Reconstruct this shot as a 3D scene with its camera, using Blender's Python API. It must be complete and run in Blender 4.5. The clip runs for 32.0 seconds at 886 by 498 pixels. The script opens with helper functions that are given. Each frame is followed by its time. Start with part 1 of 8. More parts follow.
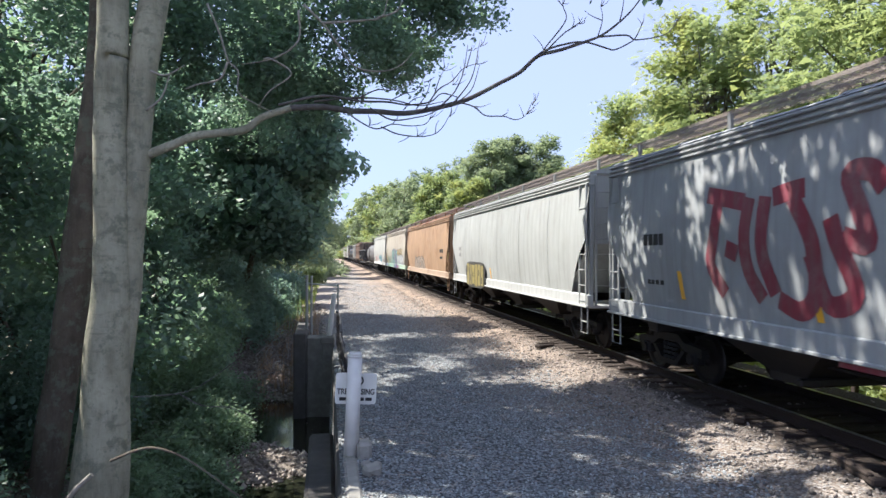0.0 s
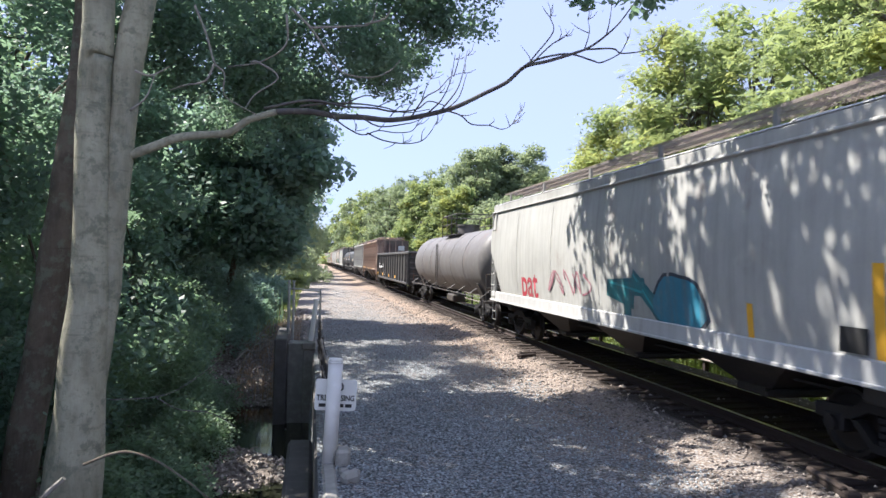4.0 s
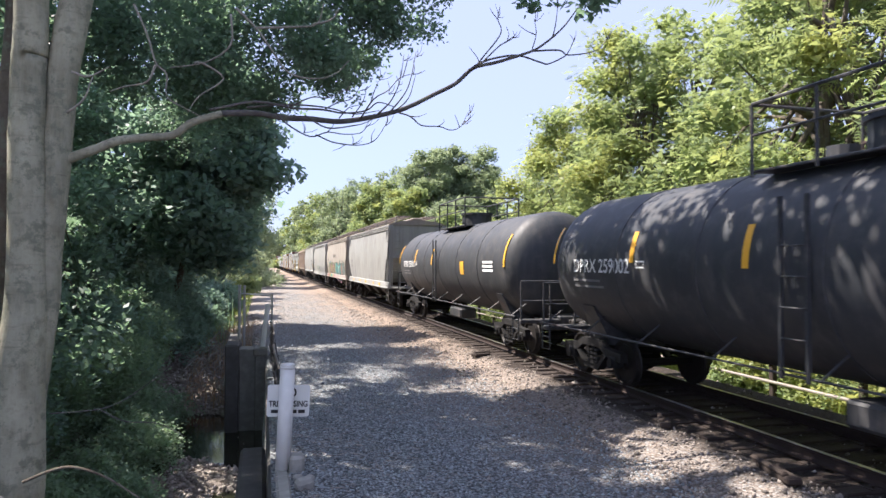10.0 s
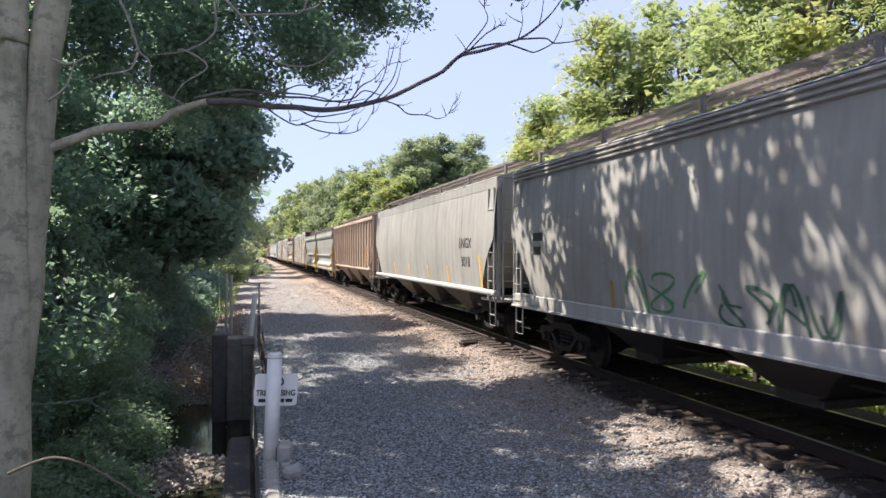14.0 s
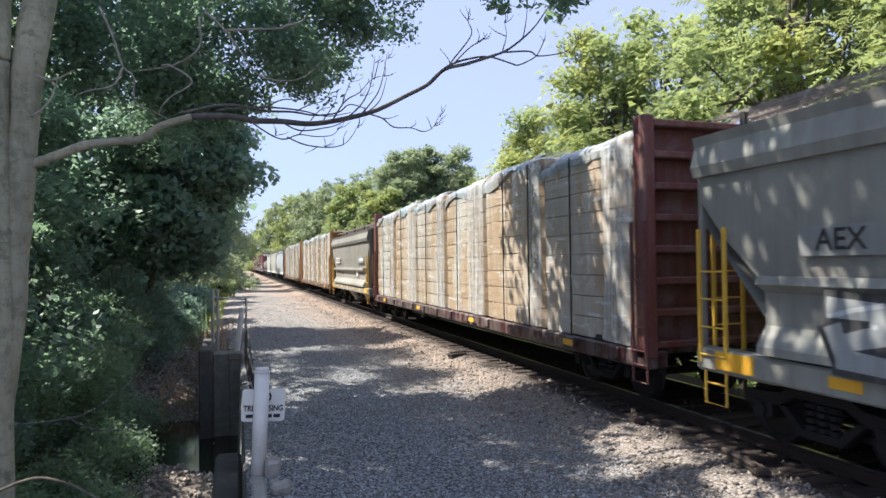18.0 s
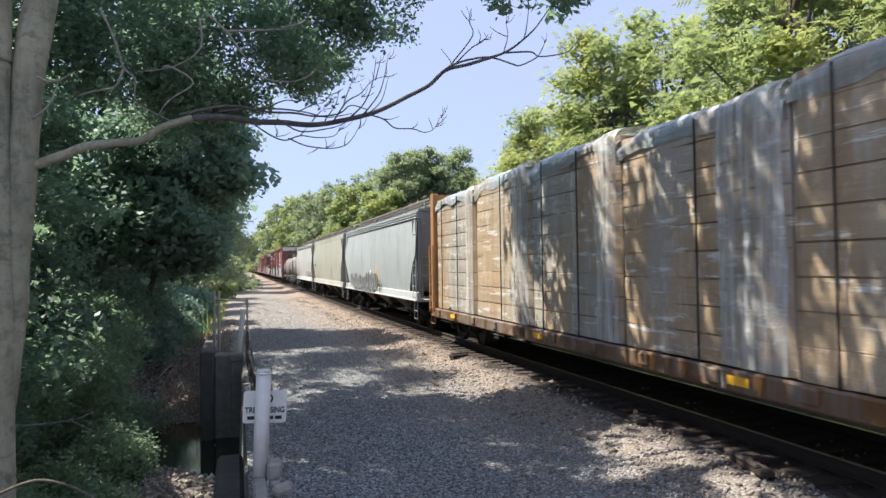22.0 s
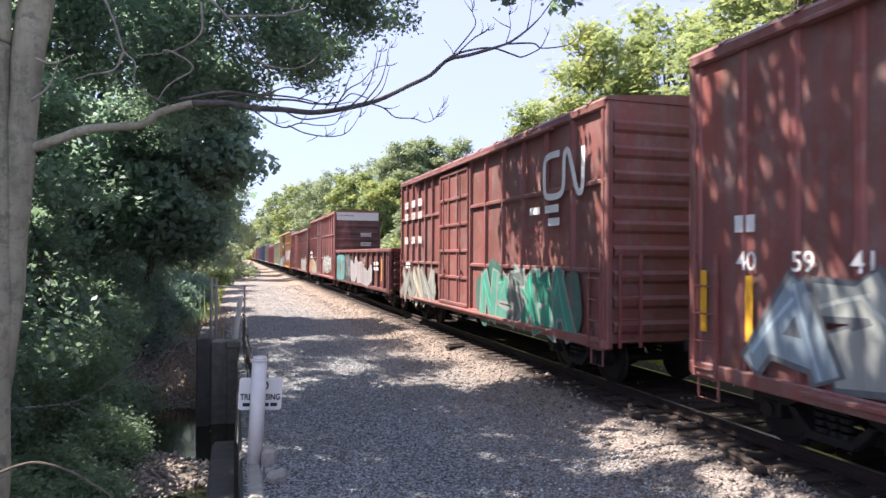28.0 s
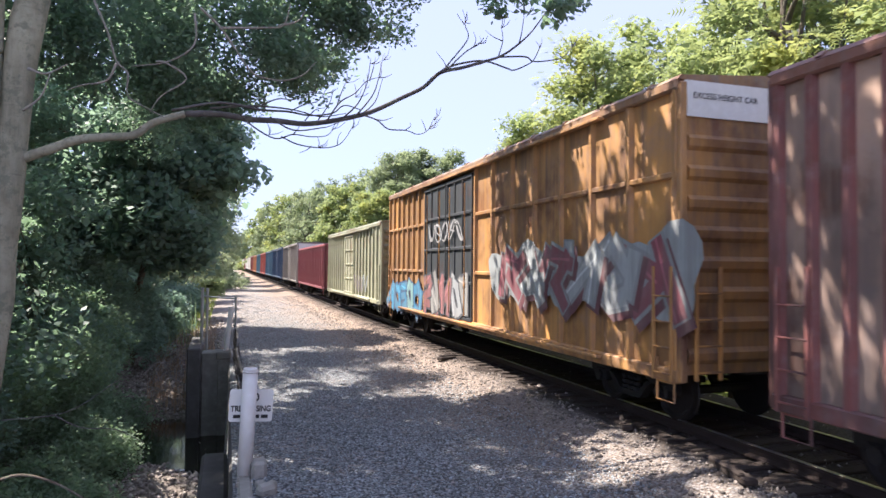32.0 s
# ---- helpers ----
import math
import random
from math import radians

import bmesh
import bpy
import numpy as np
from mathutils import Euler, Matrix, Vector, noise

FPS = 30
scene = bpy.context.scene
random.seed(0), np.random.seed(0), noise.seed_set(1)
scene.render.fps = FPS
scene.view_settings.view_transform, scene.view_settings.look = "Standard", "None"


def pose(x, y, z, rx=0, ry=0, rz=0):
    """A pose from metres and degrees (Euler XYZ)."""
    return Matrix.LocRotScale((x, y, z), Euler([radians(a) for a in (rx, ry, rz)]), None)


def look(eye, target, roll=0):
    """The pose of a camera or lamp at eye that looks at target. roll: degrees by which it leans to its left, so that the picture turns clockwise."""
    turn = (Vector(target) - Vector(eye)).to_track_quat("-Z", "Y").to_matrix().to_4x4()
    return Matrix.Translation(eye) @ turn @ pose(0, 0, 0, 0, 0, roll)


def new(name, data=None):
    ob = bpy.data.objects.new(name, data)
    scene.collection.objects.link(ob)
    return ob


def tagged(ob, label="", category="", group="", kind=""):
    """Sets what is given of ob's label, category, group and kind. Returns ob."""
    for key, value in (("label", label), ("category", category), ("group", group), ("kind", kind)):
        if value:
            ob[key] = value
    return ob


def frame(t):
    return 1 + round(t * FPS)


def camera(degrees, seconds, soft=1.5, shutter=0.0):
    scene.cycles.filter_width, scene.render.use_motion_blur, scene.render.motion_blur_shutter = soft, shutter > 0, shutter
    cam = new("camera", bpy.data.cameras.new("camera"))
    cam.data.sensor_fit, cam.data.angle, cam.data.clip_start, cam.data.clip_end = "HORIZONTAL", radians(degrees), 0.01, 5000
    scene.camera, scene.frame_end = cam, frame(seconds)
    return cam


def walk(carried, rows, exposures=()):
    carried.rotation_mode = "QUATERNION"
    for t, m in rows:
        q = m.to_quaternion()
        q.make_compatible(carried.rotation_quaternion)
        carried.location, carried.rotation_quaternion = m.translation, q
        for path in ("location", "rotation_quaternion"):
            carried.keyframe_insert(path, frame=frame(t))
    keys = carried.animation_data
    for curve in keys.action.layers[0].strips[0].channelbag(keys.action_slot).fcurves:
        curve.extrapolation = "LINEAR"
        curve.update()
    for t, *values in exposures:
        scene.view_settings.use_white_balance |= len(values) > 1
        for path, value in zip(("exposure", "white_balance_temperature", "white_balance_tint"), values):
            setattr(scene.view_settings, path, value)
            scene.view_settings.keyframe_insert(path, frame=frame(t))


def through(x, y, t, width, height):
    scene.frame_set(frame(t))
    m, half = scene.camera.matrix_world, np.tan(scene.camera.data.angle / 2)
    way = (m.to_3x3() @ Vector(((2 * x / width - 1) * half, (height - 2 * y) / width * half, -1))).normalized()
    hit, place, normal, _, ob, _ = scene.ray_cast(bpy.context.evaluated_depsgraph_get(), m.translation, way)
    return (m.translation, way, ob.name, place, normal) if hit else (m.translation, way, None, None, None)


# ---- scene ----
# camera -------------------------------------------------------------
cam = camera(67.8, 32.0, soft=1.5, shutter=0.08)
PATH = [
    (0, (-0.004, -0.113, 2.56), (0.362, 1.974, 2.574), 0.1),
    (0.5, (-0.002, -0.117, 2.549), (0.362, 1.971, 2.552), 0.2),
    (1, (0.009, -0.133, 2.549), (0.381, 1.955, 2.545), 0.4),
    (1.5, (0.022, -0.131, 2.556), (0.398, 1.956, 2.55), 0.5),
    (2, (0.028, -0.104, 2.556), (0.397, 1.983, 2.556), 0.6),
    (2.5, (0.02, -0.079, 2.556), (0.38, 2.01, 2.567), 0.8),
    (3, (0.019, -0.085, 2.552), (0.385, 2.003, 2.578), 0.8),
    (3.5, (0.011, -0.109, 2.554), (0.403, 1.974, 2.587), 1),
    (4, (0.01, -0.115, 2.56), (0.425, 1.964, 2.599), 1.3),
    (4.5, (0.012, -0.101, 2.556), (0.446, 1.973, 2.598), 1.4),
    (6.5, (0.016, -0.129, 2.546), (0.484, 1.939, 2.565), 0.7),
    (7, (0.027, -0.121, 2.558), (0.522, 1.94, 2.582), 0.9),
    (7.5, (0.033, -0.131, 2.566), (0.56, 1.922, 2.599), 0.9),
    (8, (0.042, -0.132, 2.561), (0.589, 1.917, 2.601), 0.6),
    (8.5, (0.039, -0.115, 2.565), (0.591, 1.931, 2.61), 0.4),
    (9, (0.038, -0.108, 2.561), (0.589, 1.939, 2.61), 0.3),
    (9.5, (0.038, -0.11, 2.557), (0.591, 1.937, 2.604), 0.1),
    (10, (0.037, -0.116, 2.559), (0.596, 1.928, 2.604), 0.2),
    (10.5, (0.044, -0.124, 2.562), (0.61, 1.919, 2.6), 0.2),
    (11, (0.046, -0.118, 2.567), (0.616, 1.922, 2.596), 0.1),
    (11.5, (0.038, -0.12, 2.558), (0.613, 1.92, 2.573), -0),
    (12, (0.042, -0.123, 2.556), (0.619, 1.917, 2.555), -0.2),
    (12.5, (0.036, -0.116, 2.558), (0.616, 1.922, 2.551), -0.1),
    (13, (0.037, -0.106, 2.554), (0.623, 1.932, 2.555), 0.1),
    (13.5, (0.051, -0.121, 2.556), (0.637, 1.916, 2.563), 0),
    (14, (0.05, -0.132, 2.558), (0.646, 1.902, 2.567), 0),
    (14.5, (0.059, -0.126, 2.563), (0.672, 1.903, 2.573), -0.1),
    (15, (0.074, -0.131, 2.56), (0.708, 1.892, 2.575), -0),
    (15.5, (0.076, -0.121, 2.561), (0.73, 1.895, 2.586), -0.2),
    (17.5, (0.059, -0.144, 2.566), (0.719, 1.87, 2.626), -0.6),
    (18, (0.055, -0.153, 2.571), (0.689, 1.869, 2.616), -0.7),
    (18.5, (0.06, -0.157, 2.568), (0.668, 1.874, 2.596), -0.6),
    (19, (0.063, -0.148, 2.567), (0.662, 1.886, 2.581), -0.6),
    (19.5, (0.072, -0.146, 2.563), (0.677, 1.885, 2.576), -0.7),
    (20, (0.077, -0.129, 2.563), (0.692, 1.901, 2.579), -0.9),
    (20.5, (0.07, -0.116, 2.551), (0.692, 1.911, 2.574), -1.1),
    (21, (0.056, -0.115, 2.562), (0.682, 1.911, 2.591), -1),
    (21.5, (0.048, -0.125, 2.566), (0.675, 1.9, 2.601), -0.8),
    (22, (0.052, -0.13, 2.568), (0.683, 1.893, 2.617), -0.8),
    (22.5, (0.052, -0.131, 2.576), (0.689, 1.889, 2.646), -0.9),
    (23, (0.061, -0.134, 2.575), (0.692, 1.888, 2.658), -0.9),
    (23.5, (0.065, -0.134, 2.564), (0.681, 1.894, 2.649), -0.8),
    (24, (0.055, -0.128, 2.559), (0.661, 1.903, 2.628), -0.6),
    (24.5, (0.044, -0.119, 2.558), (0.642, 1.915, 2.601), -0.2),
    (25, (0.049, -0.133, 2.566), (0.636, 1.904, 2.579), -0.1),
    (25.5, (0.055, -0.154, 2.562), (0.64, 1.884, 2.552), -0.1),
    (27.5, (0.072, -0.126, 2.554), (0.703, 1.898, 2.566), 0.3),
    (28, (0.059, -0.121, 2.564), (0.695, 1.902, 2.584), 0.3),
    (28.5, (0.056, -0.121, 2.565), (0.696, 1.9, 2.592), 0.1),
    (29, (0.046, -0.11, 2.561), (0.688, 1.911, 2.586), 0),
    (29.5, (0.041, -0.12, 2.558), (0.679, 1.901, 2.581), -0.1),
    (30, (0.047, -0.122, 2.568), (0.68, 1.901, 2.592), -0.1),
    (30.5, (0.063, -0.139, 2.569), (0.7, 1.883, 2.599), -0),
    (31, (0.068, -0.144, 2.572), (0.713, 1.875, 2.612), 0),
    (31.5, (0.066, -0.141, 2.571), (0.716, 1.876, 2.624), 0.1),
    (32, (0.056, -0.138, 2.574), (0.715, 1.876, 2.629), 0.5),
]
walk(cam, [(t, look(e, g, r)) for t, e, g, r in PATH], exposures=[(0, 2.14, 4480, 7), (2, 2.16, 4520, 9), (4, 2.19, 4480, 9), (7, 2.32, 4650, 13), (9, 2.26, 4600, 12), (11, 2.19, 4600, 11), (15, 2.11, 4680, 10), (18, 2.05, 4540, 7), (20, 2.0, 4600, 6), (22, 1.96, 4590, 6), (23, 1.92, 4480, 5), (25, 1.98, 4500, 5), (28, 2.35, 4690, 14), (30, 2.35, 4660, 14), (32, 2.35, 4640, 13)])

# light: hazy summer sky, sun high over the left-hand trees ------------
SUN = Vector((-0.48, 0.29, 0.83)).normalized()
world = bpy.data.worlds.new("sky")
scene.world = world
world.use_nodes = True
wn = world.node_tree
sky = wn.nodes.new("ShaderNodeTexSky")
sky.sky_type, sky.sun_disc = "NISHITA", False
sky.sun_elevation, sky.sun_rotation = math.asin(SUN.z), math.atan2(SUN.x, SUN.y)
sky.air_density, sky.dust_density, sky.ozone_density = 1.0, 1.3, 1.5
wn.nodes["Background"].inputs[1].default_value = 0.112
# summer haze evens the sky out
haze = wn.nodes.new("ShaderNodeMix")
haze.data_type = "RGBA"
haze.inputs[0].default_value = 0.9
haze.inputs[7].default_value = (1.71, 1.4, 1.33, 1)
wn.links.new(sky.outputs[0], haze.inputs[6])
wn.links.new(haze.outputs[2], wn.nodes["Background"].inputs[0])
sun = new("sun", bpy.data.lights.new("sun", "SUN"))
sun.data.energy, sun.data.angle, sun.data.color = 3.6, radians(0.53), (1, 0.72, 0.43)
sun.matrix_world = look(SUN * 50, (0, 0, 0))

# materials ------------------------------------------------------------


class Nodes:
    """A short hand for node materials."""

    def __init__(self, name):
        self.mat = bpy.data.materials.new(name)
        self.mat.use_nodes = True
        self.t = self.mat.node_tree
        self.bsdf = self.t.nodes["Principled BSDF"]
        self.out = self.t.nodes["Material Output"]
        self.co = self.t.nodes.new("ShaderNodeTexCoord").outputs["Object"]

    def add(self, kind, **sets):
        n = self.t.nodes.new("ShaderNode" + kind)
        for k, v in sets.items():
            if k == "blend":
                n.blend_type = v
            elif k == "op":
                n.operation = v
            elif k == "dtype":
                n.data_type = v
        return n

    def link(self, a, b):
        self.t.links.new(a, b)

    def scaled(self, sx, sy, sz):
        n = self.add("Mapping")
        n.inputs["Scale"].default_value = (sx, sy, sz)
        self.link(self.co, n.inputs["Vector"])
        return n.outputs[0]

    def noise(self, scale, detail=4, rough=0.6, vec=None):
        n = self.add("TexNoise")
        n.inputs["Scale"].default_value, n.inputs["Detail"].default_value, n.inputs["Roughness"].default_value = scale, detail, rough
        self.link(vec if vec is not None else self.co, n.inputs["Vector"])
        return n.outputs[0]

    def voronoi(self, scale, vec=None, out="Color"):
        n = self.add("TexVoronoi")
        n.inputs["Scale"].default_value = scale
        self.link(vec if vec is not None else self.co, n.inputs["Vector"])
        return n.outputs[out]

    def ramp(self, fac, lo, hi):
        n = self.add("MapRange")
        n.inputs["From Min"].default_value, n.inputs["From Max"].default_value = lo, hi
        n.inputs["To Min"].default_value, n.inputs["To Max"].default_value = 0, 1
        n.clamp = True
        self.link(fac, n.inputs["Value"])
        return n.outputs[0]

    def mul(self, a, b):
        n = self.add("Math", op="MULTIPLY")
        self.link(a, n.inputs[0])
        if isinstance(b, float):
            n.inputs[1].default_value = b
        else:
            self.link(b, n.inputs[1])
        return n.outputs[0]

    def mix(self, fac, a, b, blend="MIX"):
        n = self.add("Mix", dtype="RGBA")
        n.blend_type = blend
        for sock, v in ((n.inputs[0], fac), (n.inputs[6], a), (n.inputs[7], b)):
            if isinstance(v, (int, float)):
                sock.default_value = v
            elif isinstance(v, tuple):
                sock.default_value = (*v, 1)
            else:
                self.link(v, sock)
        return n.outputs[2]

    def finish(self, color, rough=0.6, metal=0.0, bump=None, strength=0.3, dist=0.01, spec=0.5):
        b = self.bsdf
        if isinstance(color, tuple):
            b.inputs["Base Color"].default_value = (*color, 1)
        else:
            self.link(color, b.inputs["Base Color"])
        if isinstance(rough, float):
            b.inputs["Roughness"].default_value = rough
        else:
            self.link(rough, b.inputs["Roughness"])
        b.inputs["Metallic"].default_value = metal
        b.inputs["Specular IOR Level"].default_value = spec
        if bump is not None:
            n = self.add("Bump")
            n.inputs["Strength"].default_value, n.inputs["Distance"].default_value = strength, dist
            self.link(bump, n.inputs["Height"])
            self.link(n.outputs[0], b.inputs["Normal"])
        return self.mat


def dim(c, k):
    return tuple(min(1, v * k) for v in c)


PAINTS = {}


def paint(color, rust=0.25, dirt=0.35, gloss=0.5, grime=(0.165, 0.15, 0.138), rusty=(0.16, 0.06, 0.025), shine=0.45, black=0.0):
    """Old railway paint: dust, vertical runs and rust spots."""
    key = (color, rust, dirt, gloss, grime, rusty, shine, black)
    if key in PAINTS:
        return PAINTS[key]
    n = Nodes("paint")
    runs = n.noise(1.0, 5, 0.65, n.scaled(5, 5, 0.35))
    blots = n.noise(0.9, 6, 0.65)
    fine = n.noise(30, 3)
    c = n.mix(n.ramp(n.noise(0.45, 5, 0.65), 0.42, 0.62), color, dim(color, 1 - 0.42 * dirt))
    c = n.mix(n.mul(n.ramp(runs, 0.44, 0.7), dirt), c, grime)
    c = n.mix(n.mul(n.ramp(n.noise(2.3, 6, 0.7), 0.5, 0.75), dirt * 0.7), c, dim(grime, 1.7))
    spots = n.mul(n.ramp(blots, 0.62 - 0.18 * rust, 0.72 - 0.1 * rust), n.ramp(runs, 0.3, 0.6))
    c = n.mix(n.mul(spots, min(1.0, rust * 1.6)), c, rusty)
    if black:
        # large sooty stains with ragged lower edges, tree shade painted in with them
        c = n.mix(n.mul(n.ramp(n.noise(1.0, 5, 0.6, n.scaled(0.4, 0.4, 0.2)), 0.44, 0.56), black), c, (0.04, 0.037, 0.04))
    c = n.mix(n.mul(n.ramp(fine, 0.62, 0.7), 0.3), c, dim(color, 0.5))
    r = n.ramp(runs, -0.6, 1.3)
    PAINTS[key] = n.finish(c, r if gloss < 0.6 else 0.35, 0.0, n.noise(6, 5), 0.12, 0.02, shine)
    return PAINTS[key]


def plain(name, color, rough=0.6, metal=0.0, scale=12, amount=0.35, bump=0.2, dist=0.01):
    n = Nodes(name)
    c = n.mix(n.mul(n.ramp(n.noise(scale * 0.15, 4), 0.3, 0.75), amount), color, dim(color, 0.5))
    c = n.mix(n.mul(n.ramp(n.noise(scale, 5), 0.45, 0.75), amount), c, dim(color, 1.5))
    return n.finish(c, rough, metal, n.noise(scale * 2.5, 4), bump, dist)


def leafy(name, low, high, through, warm=0.0, yellow=0.0, shine=0.5):
    """Leaves: colour by leaf, some light passes through."""
    n = Nodes(name)
    g = n.add("NewGeometry")
    rnd = g.outputs["Random Per Island"]
    c = n.mix(rnd, low, high)
    c = n.mix(n.mul(n.ramp(n.noise(0.35, 3), 0.45, 0.7), 0.55), c, dim(high, 1.15))
    if warm:
        c = n.mix(n.mul(n.ramp(n.noise(0.6, 2), 0.6, 0.7), warm), c, (0.3, 0.16, 0.03))
    if yellow:
        c = n.mix(n.mul(n.ramp(n.noise(0.42, 3, 0.5), 0.52, 0.62), yellow), c, (0.42, 0.4, 0.07))
        c = n.mix(n.mul(n.ramp(n.noise(0.3, 3, 0.6), 0.5, 0.38), 0.35), c, dim(low, 0.7))
    n.finish(c, 0.45, 0.0, spec=shine)
    tr = n.add("BsdfTranslucent")
    n.link(n.mix(0.5, c, through), tr.inputs[0])
    m = n.add("MixShader")
    m.inputs[0].default_value = 0.5
    n.link(n.bsdf.outputs[0], m.inputs[1])
    n.link(tr.outputs[0], m.inputs[2])
    n.link(m.outputs[0], n.out.inputs[0])
    return n.mat


def bark_material(name, color, dark):
    n = Nodes(name)
    up = n.scaled(9, 9, 1.6)
    c = n.mix(n.ramp(n.noise(1.0, 6, 0.7, up), 0.35, 0.7), color, dark)
    c = n.mix(n.mul(n.ramp(n.noise(1.3, 5, 0.65), 0.45, 0.62), 0.7), c, dim(color, 1.4))
    c = n.mix(n.mul(n.ramp(n.noise(2.6, 5, 0.7), 0.52, 0.66), 0.6), c, dim(dark, 0.75))
    c = n.mix(n.mul(n.ramp(n.noise(4.5, 6, 0.75), 0.52, 0.6), 0.7), c, (0.17, 0.18, 0.135))
    c = n.mix(n.mul(n.ramp(n.noise(1.0, 4, 0.6, n.scaled(2.2, 2.2, 14)), 0.6, 0.72), 0.4), c, dim(dark, 0.6))
    return n.finish(c, 0.85, 0.0, n.noise(2.0, 6, 0.7, up), 0.6, 0.03, 0.2)


def ground_material():
    n = Nodes("ground")
    stones = n.voronoi(26.0)
    sep = n.add("SeparateColor")
    n.link(stones, sep.inputs[0])
    grain = n.noise(60, 4)
    c = n.mix(sep.outputs[0], (0.12, 0.129, 0.134), (0.44, 0.467, 0.482))
    c = n.mix(n.mul(n.ramp(sep.outputs[1], 0.6, 1.0), 0.6), c, (0.25, 0.225, 0.2))
    c = n.mix(n.mul(n.ramp(n.noise(0.45, 5), 0.4, 0.7), 0.5), c, (0.2, 0.213, 0.22))
    c = n.mix(n.mul(n.ramp(grain, 0.5, 0.7), 0.4), c, (0.08, 0.08, 0.08))
    c = n.mix(n.mul(n.ramp(n.voronoi(26.0, out="Distance"), 0.42, 0.68), 0.8), c, (0.03, 0.03, 0.032))
    xyz = n.add("SeparateXYZ")
    n.link(n.co, xyz.inputs[0])
    wob = n.add("Math", op="MULTIPLY_ADD")
    n.link(n.noise(0.8, 4), wob.inputs[0])
    wob.inputs[1].default_value = 2.0
    n.link(xyz.outputs[0], wob.inputs[2])
    # pale tan tint, stronger along the farther path
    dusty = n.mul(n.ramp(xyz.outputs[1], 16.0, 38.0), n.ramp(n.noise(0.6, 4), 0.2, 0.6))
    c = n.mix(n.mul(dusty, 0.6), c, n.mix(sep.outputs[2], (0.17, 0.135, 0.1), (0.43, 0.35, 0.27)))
    # rusty dust on the ballast shoulder; weaker nearby, shade's grey put into the colour
    near = n.add("Math", op="MULTIPLY_ADD")
    n.link(n.ramp(xyz.outputs[1], 7.0, 22.0), near.inputs[0])
    near.inputs[1].default_value, near.inputs[2].default_value = 0.34, 0.42
    c = n.mix(n.mul(n.ramp(wob.outputs[0], 3.8, 6.2), near.outputs[0]), c, n.mix(sep.outputs[2], (0.145, 0.105, 0.075), (0.41, 0.315, 0.225)))
    # ballast between the rails: dark rust, plus the train's shade put into the colour
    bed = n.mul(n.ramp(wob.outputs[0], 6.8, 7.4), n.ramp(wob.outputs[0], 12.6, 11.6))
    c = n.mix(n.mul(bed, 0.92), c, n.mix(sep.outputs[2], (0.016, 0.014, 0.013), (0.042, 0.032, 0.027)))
    # soil and dead leaves on the left bank, grass on the far side
    litter = n.mix(n.ramp(n.noise(11, 5, 0.7), 0.35, 0.7), (0.07, 0.06, 0.05), (0.4, 0.35, 0.3))
    c = n.mix(n.ramp(wob.outputs[0], 0.9, 0.2), c, litter)
    grass = n.mix(n.noise(5, 5), (0.05, 0.08, 0.02), (0.16, 0.2, 0.05))
    c = n.mix(n.ramp(wob.outputs[0], 11.8, 12.8), c, grass)
    h = n.mix(0.35, stones, grain)
    return n.finish(c, 0.9, 0.0, h, 1.0, 0.05, 0.2)


def wrap_material(tint, wood=(0.47, 0.36, 0.23)):
    """Dull clear film over planks: the wood shows where the film lies close."""
    n = Nodes("wrap")
    folds = n.noise(1.0, 6, 0.65, n.scaled(1.4, 3.4, 0.35))
    planks = n.mix(n.noise(1.0, 3, 0.5, n.scaled(0.2, 0.5, 2.7)), dim(wood, 0.6), dim(wood, 1.15))
    planks = n.mix(n.mul(n.noise(1.0, 4, 0.6, n.scaled(2, 1.2, 30)), 0.5), planks, dim(wood, 0.7))
    # where the film stands off it is milky, in tall uneven sheets
    sheet = n.ramp(n.noise(1.0, 4, 0.6, n.scaled(0.5, 0.75, 0.16)), 0.44, 0.6)
    c = n.mix(sheet, planks, dim(tint, 1.25))
    # folds get painted highlights and painted shade
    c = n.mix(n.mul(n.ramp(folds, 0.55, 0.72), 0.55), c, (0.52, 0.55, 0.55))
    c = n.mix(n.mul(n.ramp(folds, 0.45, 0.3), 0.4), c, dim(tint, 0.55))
    # thin reflections on the film, painted as near-white streaks and creases
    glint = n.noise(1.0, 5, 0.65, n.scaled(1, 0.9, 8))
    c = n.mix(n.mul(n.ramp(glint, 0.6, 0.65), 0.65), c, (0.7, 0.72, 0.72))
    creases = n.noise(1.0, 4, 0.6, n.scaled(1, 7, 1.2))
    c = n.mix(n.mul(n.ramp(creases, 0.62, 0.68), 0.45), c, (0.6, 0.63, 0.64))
    c = n.mix(n.mul(n.ramp(n.noise(9, 5, 0.7), 0.58, 0.7), 0.3), c, (0.2, 0.17, 0.13))
    return n.finish(c, n.ramp(n.noise(2, 4), 0.25, 1.5), 0.0, n.mix(0.5, folds, glint), 0.6, 0.06, 0.6)


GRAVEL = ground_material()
RAILSTEEL = plain("rail_rust", (0.032, 0.021, 0.017), 0.8, 0.2, 14)
RAILTOP = plain("rail_head", (0.5, 0.48, 0.46), 0.28, 0.9, 20, 0.2)
TIEWOOD = plain("tie_wood", (0.036, 0.026, 0.02), 0.9, scale=5, amount=0.7, bump=0.6, dist=0.02)
MOSSCONC = plain("mossy_concrete", (0.175, 0.172, 0.15), 0.9, scale=5, amount=0.7, bump=0.4)
CONCRETE = plain("concrete", (0.3, 0.29, 0.26), 0.9, scale=7, amount=0.6, bump=0.4)
# creekside concrete, its shadow put into a darker base colour
DARKCONC = plain("shade_dark_concrete", (0.08, 0.076, 0.072), 0.9, scale=5, amount=0.6, bump=0.4)
